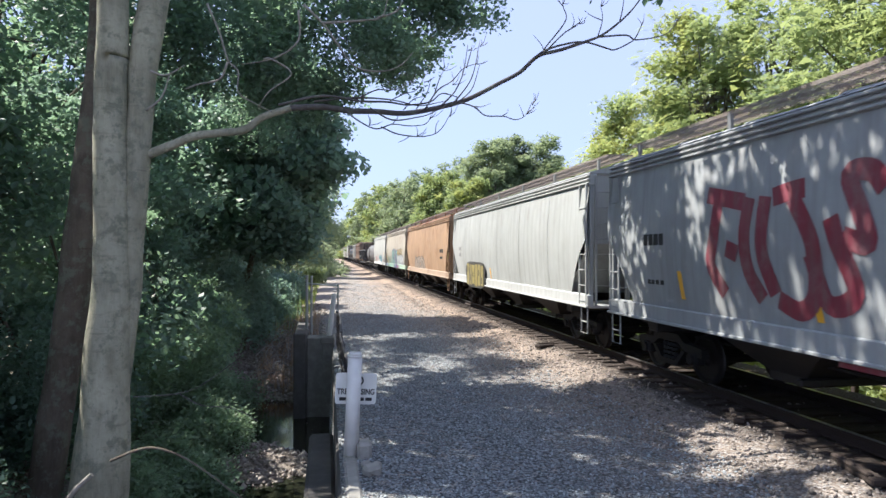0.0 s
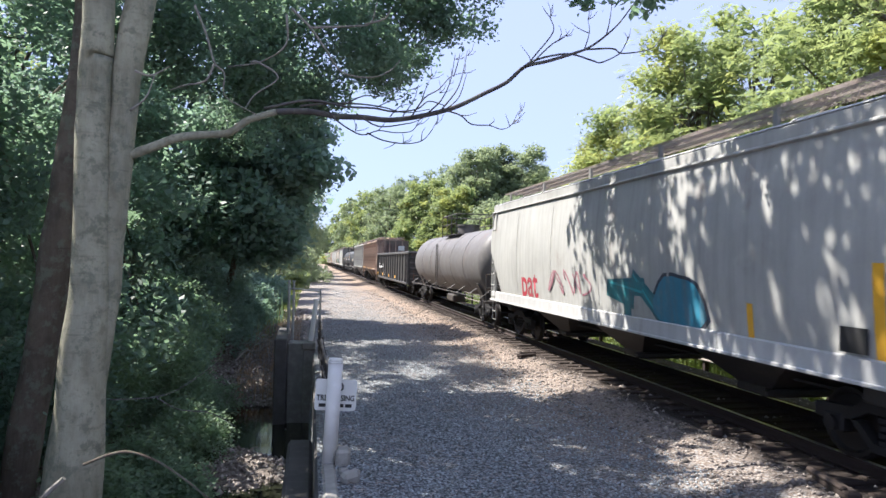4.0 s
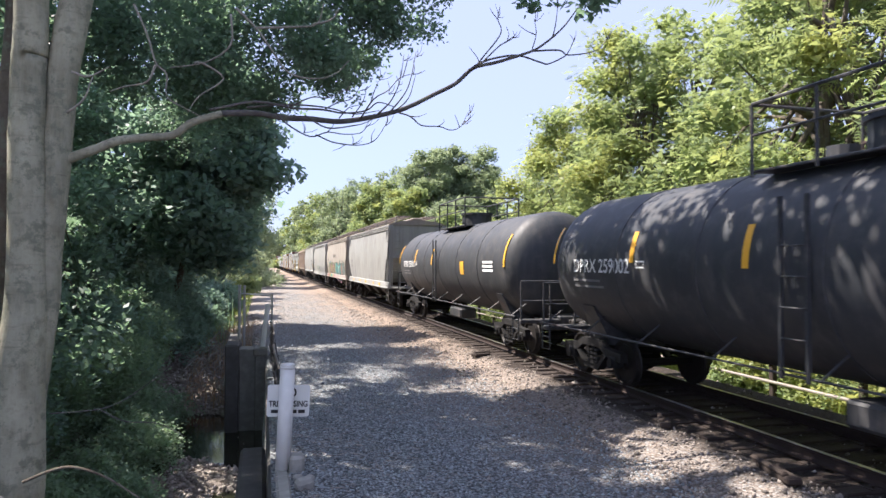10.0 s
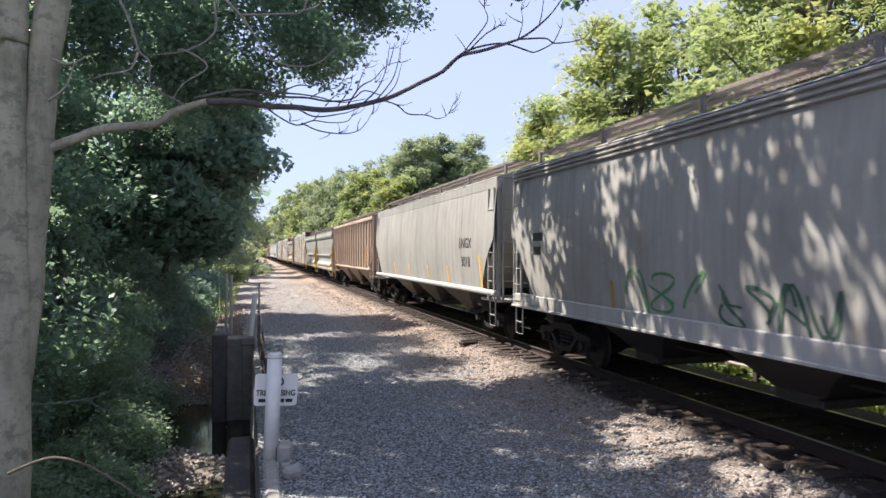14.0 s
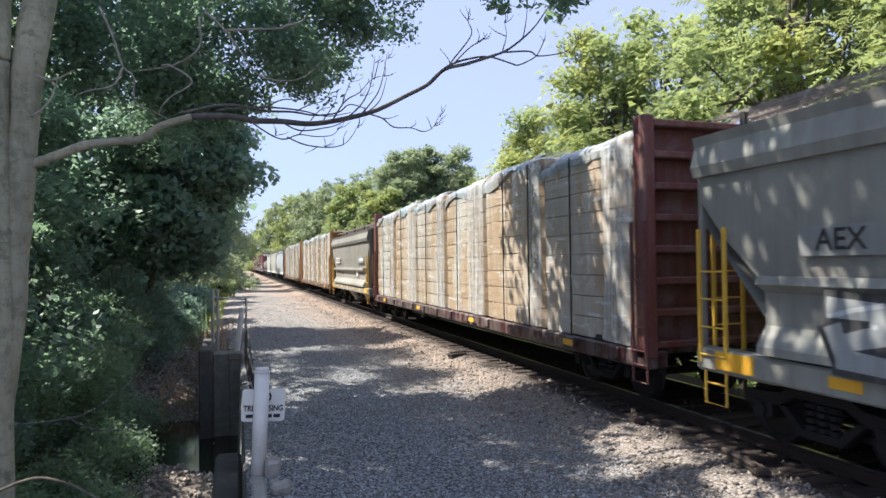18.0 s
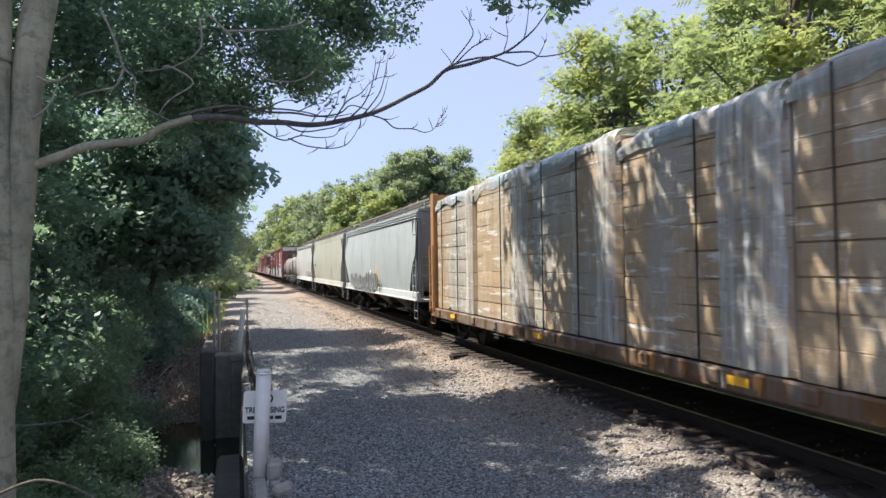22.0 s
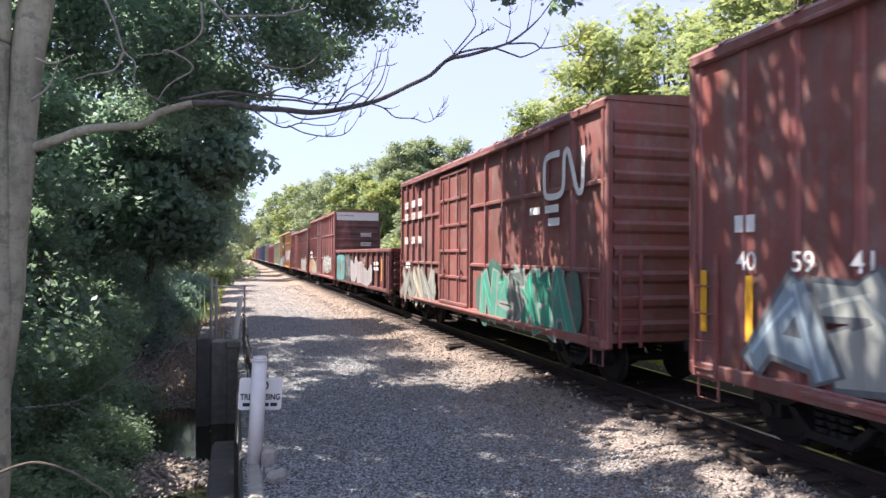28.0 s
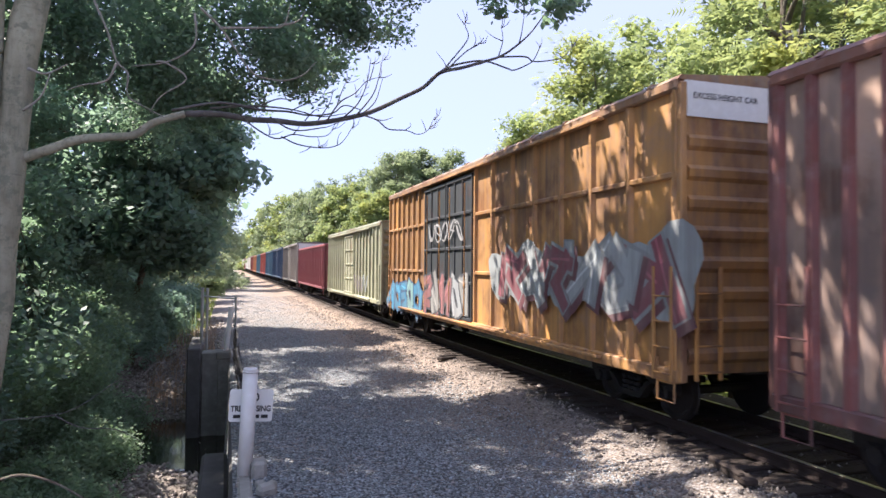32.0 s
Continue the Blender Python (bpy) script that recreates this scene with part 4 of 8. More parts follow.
q = curve_points([(-2.75, 9.0, -0.12), (-2.44, 9.0, 0.0), (-2.2, 9.0, 0.02), (-1.89, 9.0, -0.1), (-1.6, 9.0, -0.3), (-1.32, 9.0, -0.54), (-0.95, 9.1, -1.0), (-0.8, 9.15, -2.3)], 5)
fallen.tube(q, [0.021 - 0.0004 * k for k in range(len(q))], 7)
thing("fallen_branch", fallen, DARKBARK, "dull bare branch arching down to the creek", "branch")

# its crown overhead, thin enough to let spots of sun through
# many clumps are unseen, added where they shade the path and train
CROWN = [(-6.4, 12.4, 10.6, 1.7, 2.0, 2.0), (-4.0, 14.5, 9.6, 3.2, 3.4, 2.6), (-1.2, 15.2, 9.2, 2.6, 2.8, 1.8), (1.0, 13.8, 9.0, 2.0, 2.4, 1.3), (-4.6, 9.0, 11.5, 2.7, 3.6, 2.2), (0.6, 9.0, 11.2, 2.0, 3.0, 1.4), (-5.5, 17.0, 12.0, 3.6, 3.2, 3.0), (0.1, 12.0, 13.6, 2.1, 4.2, 1.7), (-5.0, 13.5, 13.8, 1.8, 3.2, 1.6)]
CROWN += [(-5.5, 6.5, 12.8, 2.6, 3.4, 1.8), (-3.0, 4.5, 12.5, 3.2, 3.2, 2.0), (-5.0, 11.0, 16.0, 4.0, 4.5, 2.4), (1.9, 7.5, 12.2, 1.7, 3.4, 1.5), (1.6, 14.6, 11.8, 1.5, 1.8, 1.1), (0.6, 4.0, 12.5, 2.2, 2.4, 1.4), (-5.5, 12.4, 12.4, 1.3, 1.7, 0.9), (1.5, 16.6, 11.7, 1.6, 1.6, 1.1), (0.5, 17.0, 13.2, 1.8, 1.8, 1.0)]
crown(big, CROWN, 41, 84000, 50, 0.6, 0.22, LEAF_DARK, 0.35, 0.65, 0.07, 0.25, core=False)
HANGING = [(-3.2, 13.0, 6.9, 2.2, 2.0, 1.3), (-1.4, 13.0, 6.7, 2.0, 1.8, 1.1), (0.5, 13.5, 7.1, 1.7, 1.6, 1.0), (2.0, 13.5, 7.9, 1.5, 1.4, 0.8), (3.1, 13.5, 8.5, 1.1, 1.2, 0.6), (4.0, 13.3, 8.9, 0.9, 1.0, 0.45), (1.2, 12.5, 6.6, 0.8, 0.8, 0.5), (-2.2, 22.0, 8.0, 1.6, 2.2, 2.2), (-2.6, 24.0, 10.5, 2.2, 2.4, 1.8), (-1.4, 19.5, 9.6, 1.3, 1.6, 1.0)]
HANGING += [(-1.3, 15, 6.4, 1.4, 1.0, 0.9), (-0.3, 15, 5.5, 0.9, 0.8, 0.7), (0.4, 15, 6.3, 1.0, 0.8, 0.7), (1.4, 15, 6.8, 0.9, 0.8, 0.5), (2.4, 15, 7.4, 0.8, 0.7, 0.45), (3.3, 15, 8.1, 0.7, 0.7, 0.35), (2.1, 13.2, 6.75, 0.55, 0.6, 0.4), (1.7, 13.0, 6.3, 0.5, 0.5, 0.35), (2.5, 13.2, 7.4, 0.6, 0.6, 0.35)]
crown(big, HANGING,
      35, 105000, 40, 0.5, 0.105, LEAF_DARK, 0.4, 0.6, -0.12, 0.2, name="hanging_foliage", core=False)
# leafy sprays at the end of the limb
crown(big, [(4.9, 9.4, 6.75, 0.5, 0.5, 0.25), (4.2, 9.6, 6.9, 0.5, 0.5, 0.22), (5.5, 9.6, 7.0, 0.5, 0.4, 0.2)], 33, 500, 16, 0.2, 0.14, LEAF_DARK, 0.4, 0.55, 0, 0.1, name="leaf_spray", core=False)["kind"] = "stuff"

# dark woodland on the left; far-left trees get darker leaf colour in place of shade
for i, (x, y, h, s, n) in enumerate(((-8.0, 15.5, 14, 4.2, 22), (-6.5, 21, 13.5, 3.6, 34), (-9.5, 25.5, 15, 4.4, 30), (-6.8, 31, 15, 3.6, 30), (-11.5, 11, 13, 4.5, 12), (-8, 7.5, 10, 3.4, 8), (-7.0, 13.0, 8, 2.6, 10))):
    tree("bank_tree", "dark leafy tree crowding the creek bank", x, y, h, 0.2, s, 101 + i, LEAF_DARK if x < -0.34 * y else LEAF_NEAR, DARKBARK, n * (700 if y > 24 else 1500), 34, 0.6, 0.23 if y > 24 else 0.155, 0.08, 14, 0.12 if i < 2 else 0, 0.62, group="trees on the left bank")
for i, (x, y, h, s) in enumerate(((-17, 13, 12, 5), (-19, 24, 13, 5.5), (-15, 33, 13, 5))):
    tree("sunny_bank_tree", "bright green tree in the sun behind the bank", x, y, h, 0.2, s, 180 + i, LEAF_SUN, DARKBARK, 16000, 30, 0.8, 0.45, 0.03, 14, 0, 0.8, group="trees on the left bank", tri=True)
for i, (x, y, h, s, n) in enumerate(((-3.9, 29, 13, 3.7, 30), (-6.5, 38, 12, 3.6, 20), (-7.2, 46, 13, 4.0, 18), (-7.4, 54, 14, 4.6, 18), (-7.5, 64, 14.5, 5.0, 16), (-3.6, 77, 17, 5.8, 15), (-3.4, 92, 16.5, 6, 12), (-4.2, 110, 16.5, 6.5, 10), (-4.6, 130, 16.5, 7, 8), (-5.2, 154, 17, 7.5, 8), (-6, 182, 18, 8, 7), (-14, 47, 18, 5, 9), (-15, 66, 19, 5.5, 8))):
    tree("path_tree", "leafy tree leaning over the gravel path edge", x, y, h, 0.18, s, 140 + i, LEAF_NEAR if y < 50 else LEAF_HAZY, DARKBARK, n * 1000, 30, 0.7, 0.22 + y * 0.0022, 0.34 if y < 30 else 0.04, 13, 0, 0.65, lean=(2.8 if y < 30 else 0.6, 0), group="trees along the path", tri=y > 60)
SHRUBS = [(-5.2, 13.2, 1.6, 3.2, 8), (-4.4, 15.4, 1.5, 2.6, 8), (-4.2, 18.0, 1.6, 3.4, 9), (-4.2, 21.0, 1.5, 3.2, 8), (-4.4, 24.5, 1.6, 3.4, 7), (-4.7, 28.5, 1.5, 3.0, 6), (-4.4, 33, 1.4, 2.6, 5), (-5.8, 10.4, 1.5, 3.0, 7), (-6.4, 17, 1.8, 4.4, 8), (-6, 23, 1.8, 4.6, 8), (-5.2, 28, 1.8, 4.6, 7), (-2.9, 38, 1.4, 2.3, 4)]
SHRUBS += [(-2.6, 44, 1.4, 2.2, 4), (-2.9, 51, 1.6, 2.6, 4), (-7.5, 12.5, 2, 5, 8), (-5.0, 8.6, 1.4, 2.2, 6), (-3.3, 17.5, 1.0, 1.9, 4), (-2.5, 15.6, 0.8, 1.5, 4), (-2.9, 20.5, 1.0, 2.0, 5), (-2.4, 13.4, 0.6, 1.2, 3), (-3.1, 14.3, 0.9, 1.5, 4), (-3.6, 12.2, 0.9, 1.6, 4), (-3.3, 27.6, 1.4, 3.4, 7), (-2.8, 30.5, 1.3, 2.9, 6), (-4.0, 26.0, 1.3, 3.6, 6)]
# far-left shrubs: shade put in by the darker leaf colour
for i, (x, y, r, h, n) in enumerate(SHRUBS):
    shrub(x, y, r, h, 300 + i, LEAF_DARK if x < -0.34 * y else LEAF_LOW if x > -5 and y < 26 else None, leaves=n * (1700 if y < 22 else 1000), size=0.1 if y < 22 else 0.14 if y < 30 else 0.23)
for i, (x, y) in enumerate(((-1.6, 60), (-1.8, 70), (-1.7, 82), (-2.0, 96), (-1.9, 112))):
    shrub(x, y, 1.8, 1.8, 340 + i, LEAF_SUN, 0.25, 20, 2200, "bright green bush at the path edge", group="bushes along the path")

# more trees beyond the track, behind the eye
for i, (x, y) in enumerate(((16, -6), (17, -14), (16, -23))):
    tree("sunlit_tree", "tall bright green tree beyond the railway", x, y, 14, 0.24, 5.2, 720 + i, LEAF_SUN, DARKBARK, 9000, 30, 0.9, 0.5, 0.12, 13, 0, 0.8, group="trees beyond the track", tri=True)

# sunny trees beyond the track
for i, (x, y, h, s, r, sd) in enumerate(((16.5, 33, 13.5, 5.4, 0.22, 1), (15.9, 25, 15.0, 5.2, 0.24, 2), (16.5, 16, 17, 5.4, 0.26, 3), (16.0, 9, 14, 5.0, 0.24, 4), (20, 27, 17, 5.5, 0.25, 5), (21, 19, 19, 6, 0.26, 6), (17.5, 2, 14, 5.2, 0.24, 7), (19.5, 41, 12.5, 5.0, 0.22, 8), (24, 8, 16, 6, 0.3, 9))):
    tree("sunlit_tree", "tall bright green tree beyond the railway", x, y, h, r, s, 200 + sd, LEAF_SUN, DARKBARK, 130000 if i < 4 else 40000, 27, 0.6, 0.33 if i < 4 else 0.5, 0.12, 36, -0.08, 0.4, 0.45, group="trees beyond the track", fronds=True)
for i, (x, y, h, s) in enumerate(((17, 55, 9, 5), (20, 68, 11, 6), (24, 95, 21.5, 8), (19.5, 90, 15, 6.5), (31.5, 97, 22, 8), (27.6, 99, 22.6, 6), (21, 122, 20, 8), (27, 140, 25, 9), (18, 155, 23, 8.5), (16, 185, 25, 9), (15, 220, 26, 9.5), (24, 170, 27, 9), (14, 265, 28, 10), (26, 215, 29, 10), (40, 120, 22, 9), (30, 64, 12, 6), (34, 46, 14, 6), (12, 320, 22, 11), (-4, 340, 20, 10), (-12, 260, 20, 9), (-9, 215, 17, 8), (3, 420, 22, 12), (22, 300, 24, 11), (-22, 330, 22, 11))):
    tree("far_tree", "sunlit green tree far along the line", x, y, h, 0.3, s, 240 + i, LEAF_HAZY if i % 3 else LEAF_SUN, DARKBARK, 46000 if y < 130 else 18000, 16, 0.7, 0.25 + y * 0.002, 0.03, 40, -0.6, 0.8, group="far trees", tri=True)
for i in range(16):
    rng = random.Random(400 + i)
    shrub(13.6 + rng.uniform(-0.5, 1.5), 3 + 3.4 * i, 1.5, rng.uniform(1.2, 2.4), 420 + i, LEAF_SUN, 0.2, 22, 3000, "sunlit bush behind the guard rail", group="bushes beyond the track")


pile = tagged(new("brush_pile"), "heap of pale dead branches behind the abutment", "brush")
rng = random.Random(77)
for k in range(60):
    x, y = -1.7 + rng.uniform(-0.7, 0.6), 26.0 + rng.uniform(-2.6, 2.6)
    z = float(ground_height(x, y))
    a, l = rng.uniform(0, 3.14), rng.uniform(0.6, 1.5)
    g = Geo()
    g.tube(curve_points([(x - l * math.cos(a) / 2, y - l * math.sin(a) / 2, z + rng.uniform(0, 0.2)), (x, y, z + rng.uniform(0.25, 0.6)), (x + l * math.cos(a) / 2, y + l * math.sin(a) / 2, z + rng.uniform(0, 0.3))], 3), 0.018, 5)
    part("stick", g, PALEWOOD, pile)


def grass(name, n, x0, x1, y0, y1, h, mat, seed, label):
    rng = np.random.default_rng(seed)
    x, y = rng.uniform(x0, x1, n), rng.uniform(y0, y1, n)
    z = ground_height(x, y)
    a = rng.uniform(0, 6.28, n)
    hh = h * rng.lognormal(0, 0.35, n)
    dx, dy = np.cos(a), np.sin(a)
    lean = rng.uniform(0.05, 0.5, n) * hh
    w = 0.012 + 0.012 * h
    p0 = np.stack([x - dy * w, y + dx * w, z], -1)
    p1 = np.stack([x + dy * w, y - dx * w, z], -1)
    p2 = np.stack([x + dx * lean, y + dy * lean, z + hh], -1)
    tagged(new(name, quads_mesh(name, np.stack([p0, p1, p2], 1).reshape(-1, 3), 3, mat)), label, "grass", kind="stuff")


grass("grass", 30000, 12.0, 16.5, -6, 60, 0.4, GRASS, 51, "sunny green grass and weeds beyond the guard rail")
grass("path_grass", 5000, -2.6, -0.7, 28, 120, 0.3, GRASS, 52, "green grass along the path edge")
grass("dry_weeds", 700, -2.4, -0.3, 22.5, 30, 0.45, STRAW, 53, "dry brown weeds behind the abutment")
grass("reeds", 60, -2.2, -1.2, 27, 34, 1.0, LEAF_LOW, 54, "tall thin reeds behind the fence")

# the train ------------------------------------------------------------
# Cars are built about their middle, front towards -y, at rail-head height; the near side is -x.
SHARED = {}


def shared(key, make, mat, smooth=False):
    if key not in SHARED:
        g = Geo()
        make(g)
        SHARED[key] = mesh_of(key if isinstance(key, str) else key[0], g, mat, smooth)
    return SHARED[key]


def wheel_geo(g):
    for s in (-1, 1):
        prof = [(0.70, 0.12), (0.70, 0.36), (0.685, 0.455), (0.715, 0.485), (0.74, 0.462), (0.83, 0.452), (0.835, 0.4), (0.79, 0.36), (0.8, 0.14), (0.86, 0.1)]
        g.loft([[(s * x, r * math.cos(a), r * math.sin(a)) for a in [2 * math.pi * j / 22 for j in range(22)]] for x, r in prof])
    g.rod((-1.02, 0, 0), (1.02, 0, 0), 0.075, 8)


def frame_geo(g):
    for s in (-1, 1):
        x0, x1 = sorted((s * 0.93, s * 1.09))
        top = [(-1.2, 0.5), (-1.2, 0.68), (-0.6, 0.72), (-0.35, 0.86), (0.35, 0.86), (0.6, 0.72), (1.2, 0.68), (1.2, 0.5), (0.62, 0.56), (0.36, 0.7), (-0.36, 0.7), (-0.62, 0.56)]
        g.loft([[(x, y, z) for y, z in top] for x in (x0, x1)])
        low = [(-0.62, 0.56), (-0.3, 0.24), (0.3, 0.24), (0.62, 0.56), (0.5, 0.56), (0.26, 0.34), (-0.26, 0.34), (-0.5, 0.56)]
        g.loft([[(x, y, z) for y, z in low] for x in (x0, x1)])
        for y in (-0.89, 0.89):
            g.cbox(x0 - 0.02, x1 + 0.02, y - 0.16, y + 0.16, 0.36, 0.6, 0.03)
            g.rod((s * 1.05, y, 0.46), (s * 1.16, y, 0.46), 0.1, 10)
        for y in (-0.17, 0, 0.17):
            for k in range(4):
                g.rod((s * 1.01, y, 0.345 + 0.09 * k), (s * 1.01, y, 0.4 + 0.09 * k), 0.075, 8)
    g.cbox(-1.0, 1.0, -0.22, 0.22, 0.55, 0.86, 0.04)
    for y in (-0.42, 0.42):
        g.cbox(-0.85, 0.85, y - 0.06, y + 0.06, 0.3, 0.42, 0.02)


WHEELSETS = []


def trucks(car, ys, tone=None):
    for y in ys:
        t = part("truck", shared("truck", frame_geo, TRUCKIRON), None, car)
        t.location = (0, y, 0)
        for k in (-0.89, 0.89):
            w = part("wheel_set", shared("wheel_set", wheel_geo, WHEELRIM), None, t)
            w.matrix_parent_inverse = Matrix.Translation((0, k, 0.457))
            WHEELSETS.append(w)


def coupler_geo(g):
    g.cbox(-0.11, 0.11, 0, 0.55, 0.74, 0.98, 0.03)
    g.cbox(-0.2, 0.12, -0.25, 0.05, 0.7, 1.02, 0.05)
    g.cbox(0.05, 0.2, -0.32, -0.1, 0.72, 1.0, 0.04)
    g.tube(curve_points([(0.25, 0.1, 0.95), (0.3, -0.1, 0.65), (0.2, -0.3, 0.5), (0.1, -0.45, 0.62)], 3), 0.028, 5)


def couplers(car, L, over):
    for s in (-1, 1):
        c = part("coupler", shared("coupler", coupler_geo, IRON), None, car)
        c.matrix_local = pose(0, s * (L / 2 + over - 0.2), 0, 0, 0, 0 if s < 0 else 180)


def underframe(car, L, mat, tank=True):
    g = Geo()
    g.cbox(-0.26, 0.26, -L / 2 + 0.1, L / 2 - 0.1, 0.82, 1.1, 0.03)
    for y in (-L / 2 + 1.7, L / 2 - 1.7):
        g.cbox(-1.4, 1.4, y - 0.18, y + 0.18, 0.88, 1.12, 0.03)
    part("centre_sill", g, mat, car)
    g = Geo()
    if tank:
        g.rod((-0.7, 0.6, 0.72), (-0.7, 1.7, 0.72), 0.2, 12)
        g.cbox(-1.0, -0.5, -1.6, -1.0, 0.55, 0.85, 0.04)
    g.rod((-0.62, -L / 2 + 0.6, 0.78), (-0.62, L / 2 - 0.6, 0.78), 0.025, 5)
    part("brake_gear", g, IRON, car)


def ladder(car, x, y, z0, z1, mat, w=0.42, along="y", step=0.38, name="ladder"):
    """Two stiles and rungs, on the side (along y) or on the end (along x)."""
    n = max(2, int((z1 - z0) / step))
    turned = pose(0, 0, 0, 0, 0, 0 if along == "y" else 90)

    def stile(g):
        g.box(-0.02, 0.02, -0.025, 0.025, 0, z1 - z0)

    def rung(g):
        g.rod((-0.02, -w / 2, 0), (-0.02, w / 2, 0), 0.014, 5)
    frame_ = part(name, shared(("stile", round(z1 - z0, 2), mat.name), stile, mat), None, car)
    frame_.matrix_local = Matrix.Translation((x, y, z0)) @ turned @ Matrix.Translation((0, -w / 2, 0))
    other = part("stile", shared(("stile", round(z1 - z0, 2), mat.name), stile, mat), None, frame_)
    other.location = (0, w, 0)
    for k in range(n):
        o = part("rung", shared(("rung", w, mat.name), rung, mat), None, frame_)
        o.location = (0, w / 2, 0.12 + k * step)
    return frame_


def stirrup(car, x, y, mat):
    def geo(g):
        g.tube([(0, -0.2, 0.65), (0, -0.2, 0.02), (0, 0.2, 0.02), (0, 0.2, 0.65)], 0.02, 5)
        g.rod((0, -0.2, 0.3), (0, 0.2, 0.3), 0.016, 5)
    ob = part("stirrup_step", shared(("stirrup_step", mat.name), geo, mat), None, car)
    ob.location = (x, y, 0.45)


def marks(car, words, size, y, z, depth, mat, label=""):
    """Lettering on the near side; depth gives the side's half width at height z."""
    me = text_mesh(words, size)
    me.materials.append(mat)
    for v in me.vertices:
        px, pz = v.co.x, v.co.y
        v.co = (-depth(z + pz) - 0.006, y - px, z + pz)
    ob = new("lettering", me)
    ob.parent = car
    if label:
        ob["label"] = label


def bars(car, rows, y, z, depth, mat, h=0.1, name="stencil"):
    """Writing too small to read, as bars: rows of (offset, length) pairs."""
    g = Geo()
    for k, row in enumerate(rows):
        zz = z - k * h * 1.7
        for o, l in row:
            d = depth(zz)
            g.quadbox([(-d - e, y - o - q, zz + w) for e in (0.001, 0.007) for q in (0, l) for w in (0, h)])
    part(name, g, mat, car)["kind"] = "stuff"


def patch(car, y, z, w, h, depth, mat, name="reflector", slant=0.0):
    g = Geo()
    ys = [y - w / 2 + w * i / 3 for i in range(4)]
    zs = [z - h / 2 + h * i / 5 for i in range(6)]
    g.grid([[(-depth(b) - 0.008, a + slant * (b - z), b) for a in ys] for b in zs])
    part(name, g, mat, car)


FLAT = {}


def flat_paint(c):
    if c not in FLAT:
        FLAT[c] = paint(dim(c, 0.85), 0.08, 0.55, grime=(0.16, 0.15, 0.14))
    return FLAT[c]


def blob(rng, cy, cz, w, h, n=18, power=2.6, wobble=0.12):
    out = []
    ph = [rng.uniform(0, 6.28) for _ in range(4)]
    for i in range(n):
        a = 2 * math.pi * i / n
        c, s = math.cos(a), math.sin(a)
        r = 1 / (abs(c) ** power + abs(s) ** power) ** (1 / power)
        r *= 1 + wobble * math.sin(2 * a + ph[0]) + wobble * 0.7 * math.sin(3 * a + ph[1]) + wobble * 0.4 * math.sin(5 * a + ph[2])
        out.append((cy + r * c * w / 2, cz + r * s * h / 2))
    return out


def lay(g, poly, depth, lift):
    """A flat patch that follows the side's curve."""
    cy, cz = sum(p[0] for p in poly) / len(poly), sum(p[1] for p in poly) / len(poly)
    k, n = len(g.v), len(poly)
    for q in (1.0, 0.66, 0.33):
        for y, z in poly:
            yy, zz = cy + (y - cy) * q, cz + (z - cz) * q
            g.v.append((-depth(zz) - lift, yy, zz))
    g.v.append((-depth(cz) - lift, cy, cz))
    for r in range(2):
        for j in range(n):
            a, b = k + r * n + j, k + r * n + (j + 1) % n
            g.f.append((a, b, b + n, a + n))
    for j in range(n):
        g.f.append((k + 2 * n + j, k + 2 * n + (j + 1) % n, k + 3 * n))


def ribbon(g, pts, width, depth, lift):
    """A sprayed line."""
    rows = []
    for i, (y, z) in enumerate(pts):
        a, b = pts[max(0, i - 1)], pts[min(len(pts) - 1, i + 1)]
        dy, dz = b[0] - a[0], b[1] - a[1]
        l = math.hypot(dy, dz) or 1
        ny, nz = -dz / l * width / 2, dy / l * width / 2
        rows.append([(-depth(z + s * nz) - lift, y + s * ny, z + s * nz) for s in (-1, 1)])
    g.grid(rows)


GLYPHS = [[((-0.4, -0.5), (-0.34, 0.5)), ((-0.34, 0.42), (0.36, 0.3)), ((0.38, 0.36), (0.02, -0.04)), ((-0.06, 0.02), (0.46, -0.5))],
          [((-0.44, -0.5), (-0.06, 0.52)), ((0.0, 0.52), (0.44, -0.5)), ((-0.26, -0.16), (0.3, -0.1))],
          [((0.42, 0.44), (-0.36, 0.42)), ((-0.36, 0.5), (-0.38, -0.48)), ((-0.4, -0.42), (0.44, -0.46)), ((-0.3, 0.02), (0.3, 0.04))],
          [((0.42, 0.46), (-0.32, 0.4)), ((-0.34, 0.46), (-0.3, 0.02)), ((-0.34, 0.06), (0.36, -0.06)), ((0.34, 0.0), (0.32, -0.48)), ((0.38, -0.42), (-0.46, -0.44))]]
GLYPHS += [[((-0.3, -0.36), (-0.38, 0.34)), ((-0.36, 0.3), (0.0, 0.48)), ((-0.04, 0.48), (0.36, 0.26)), ((0.36, 0.32), (0.32, -0.34)), ((0.36, -0.28), (0.02, -0.5)), ((0.06, -0.5), (-0.34, -0.28))],
          [((-0.4, -0.5), (-0.38, 0.5)), ((-0.36, 0.5), (0.3, -0.46)), ((0.34, -0.5), (0.4, 0.52))],
          [((-0.36, -0.5), (-0.38, 0.5)), ((-0.32, 0.02), (0.4, 0.5)), ((-0.22, 0.06), (0.46, -0.5))]]


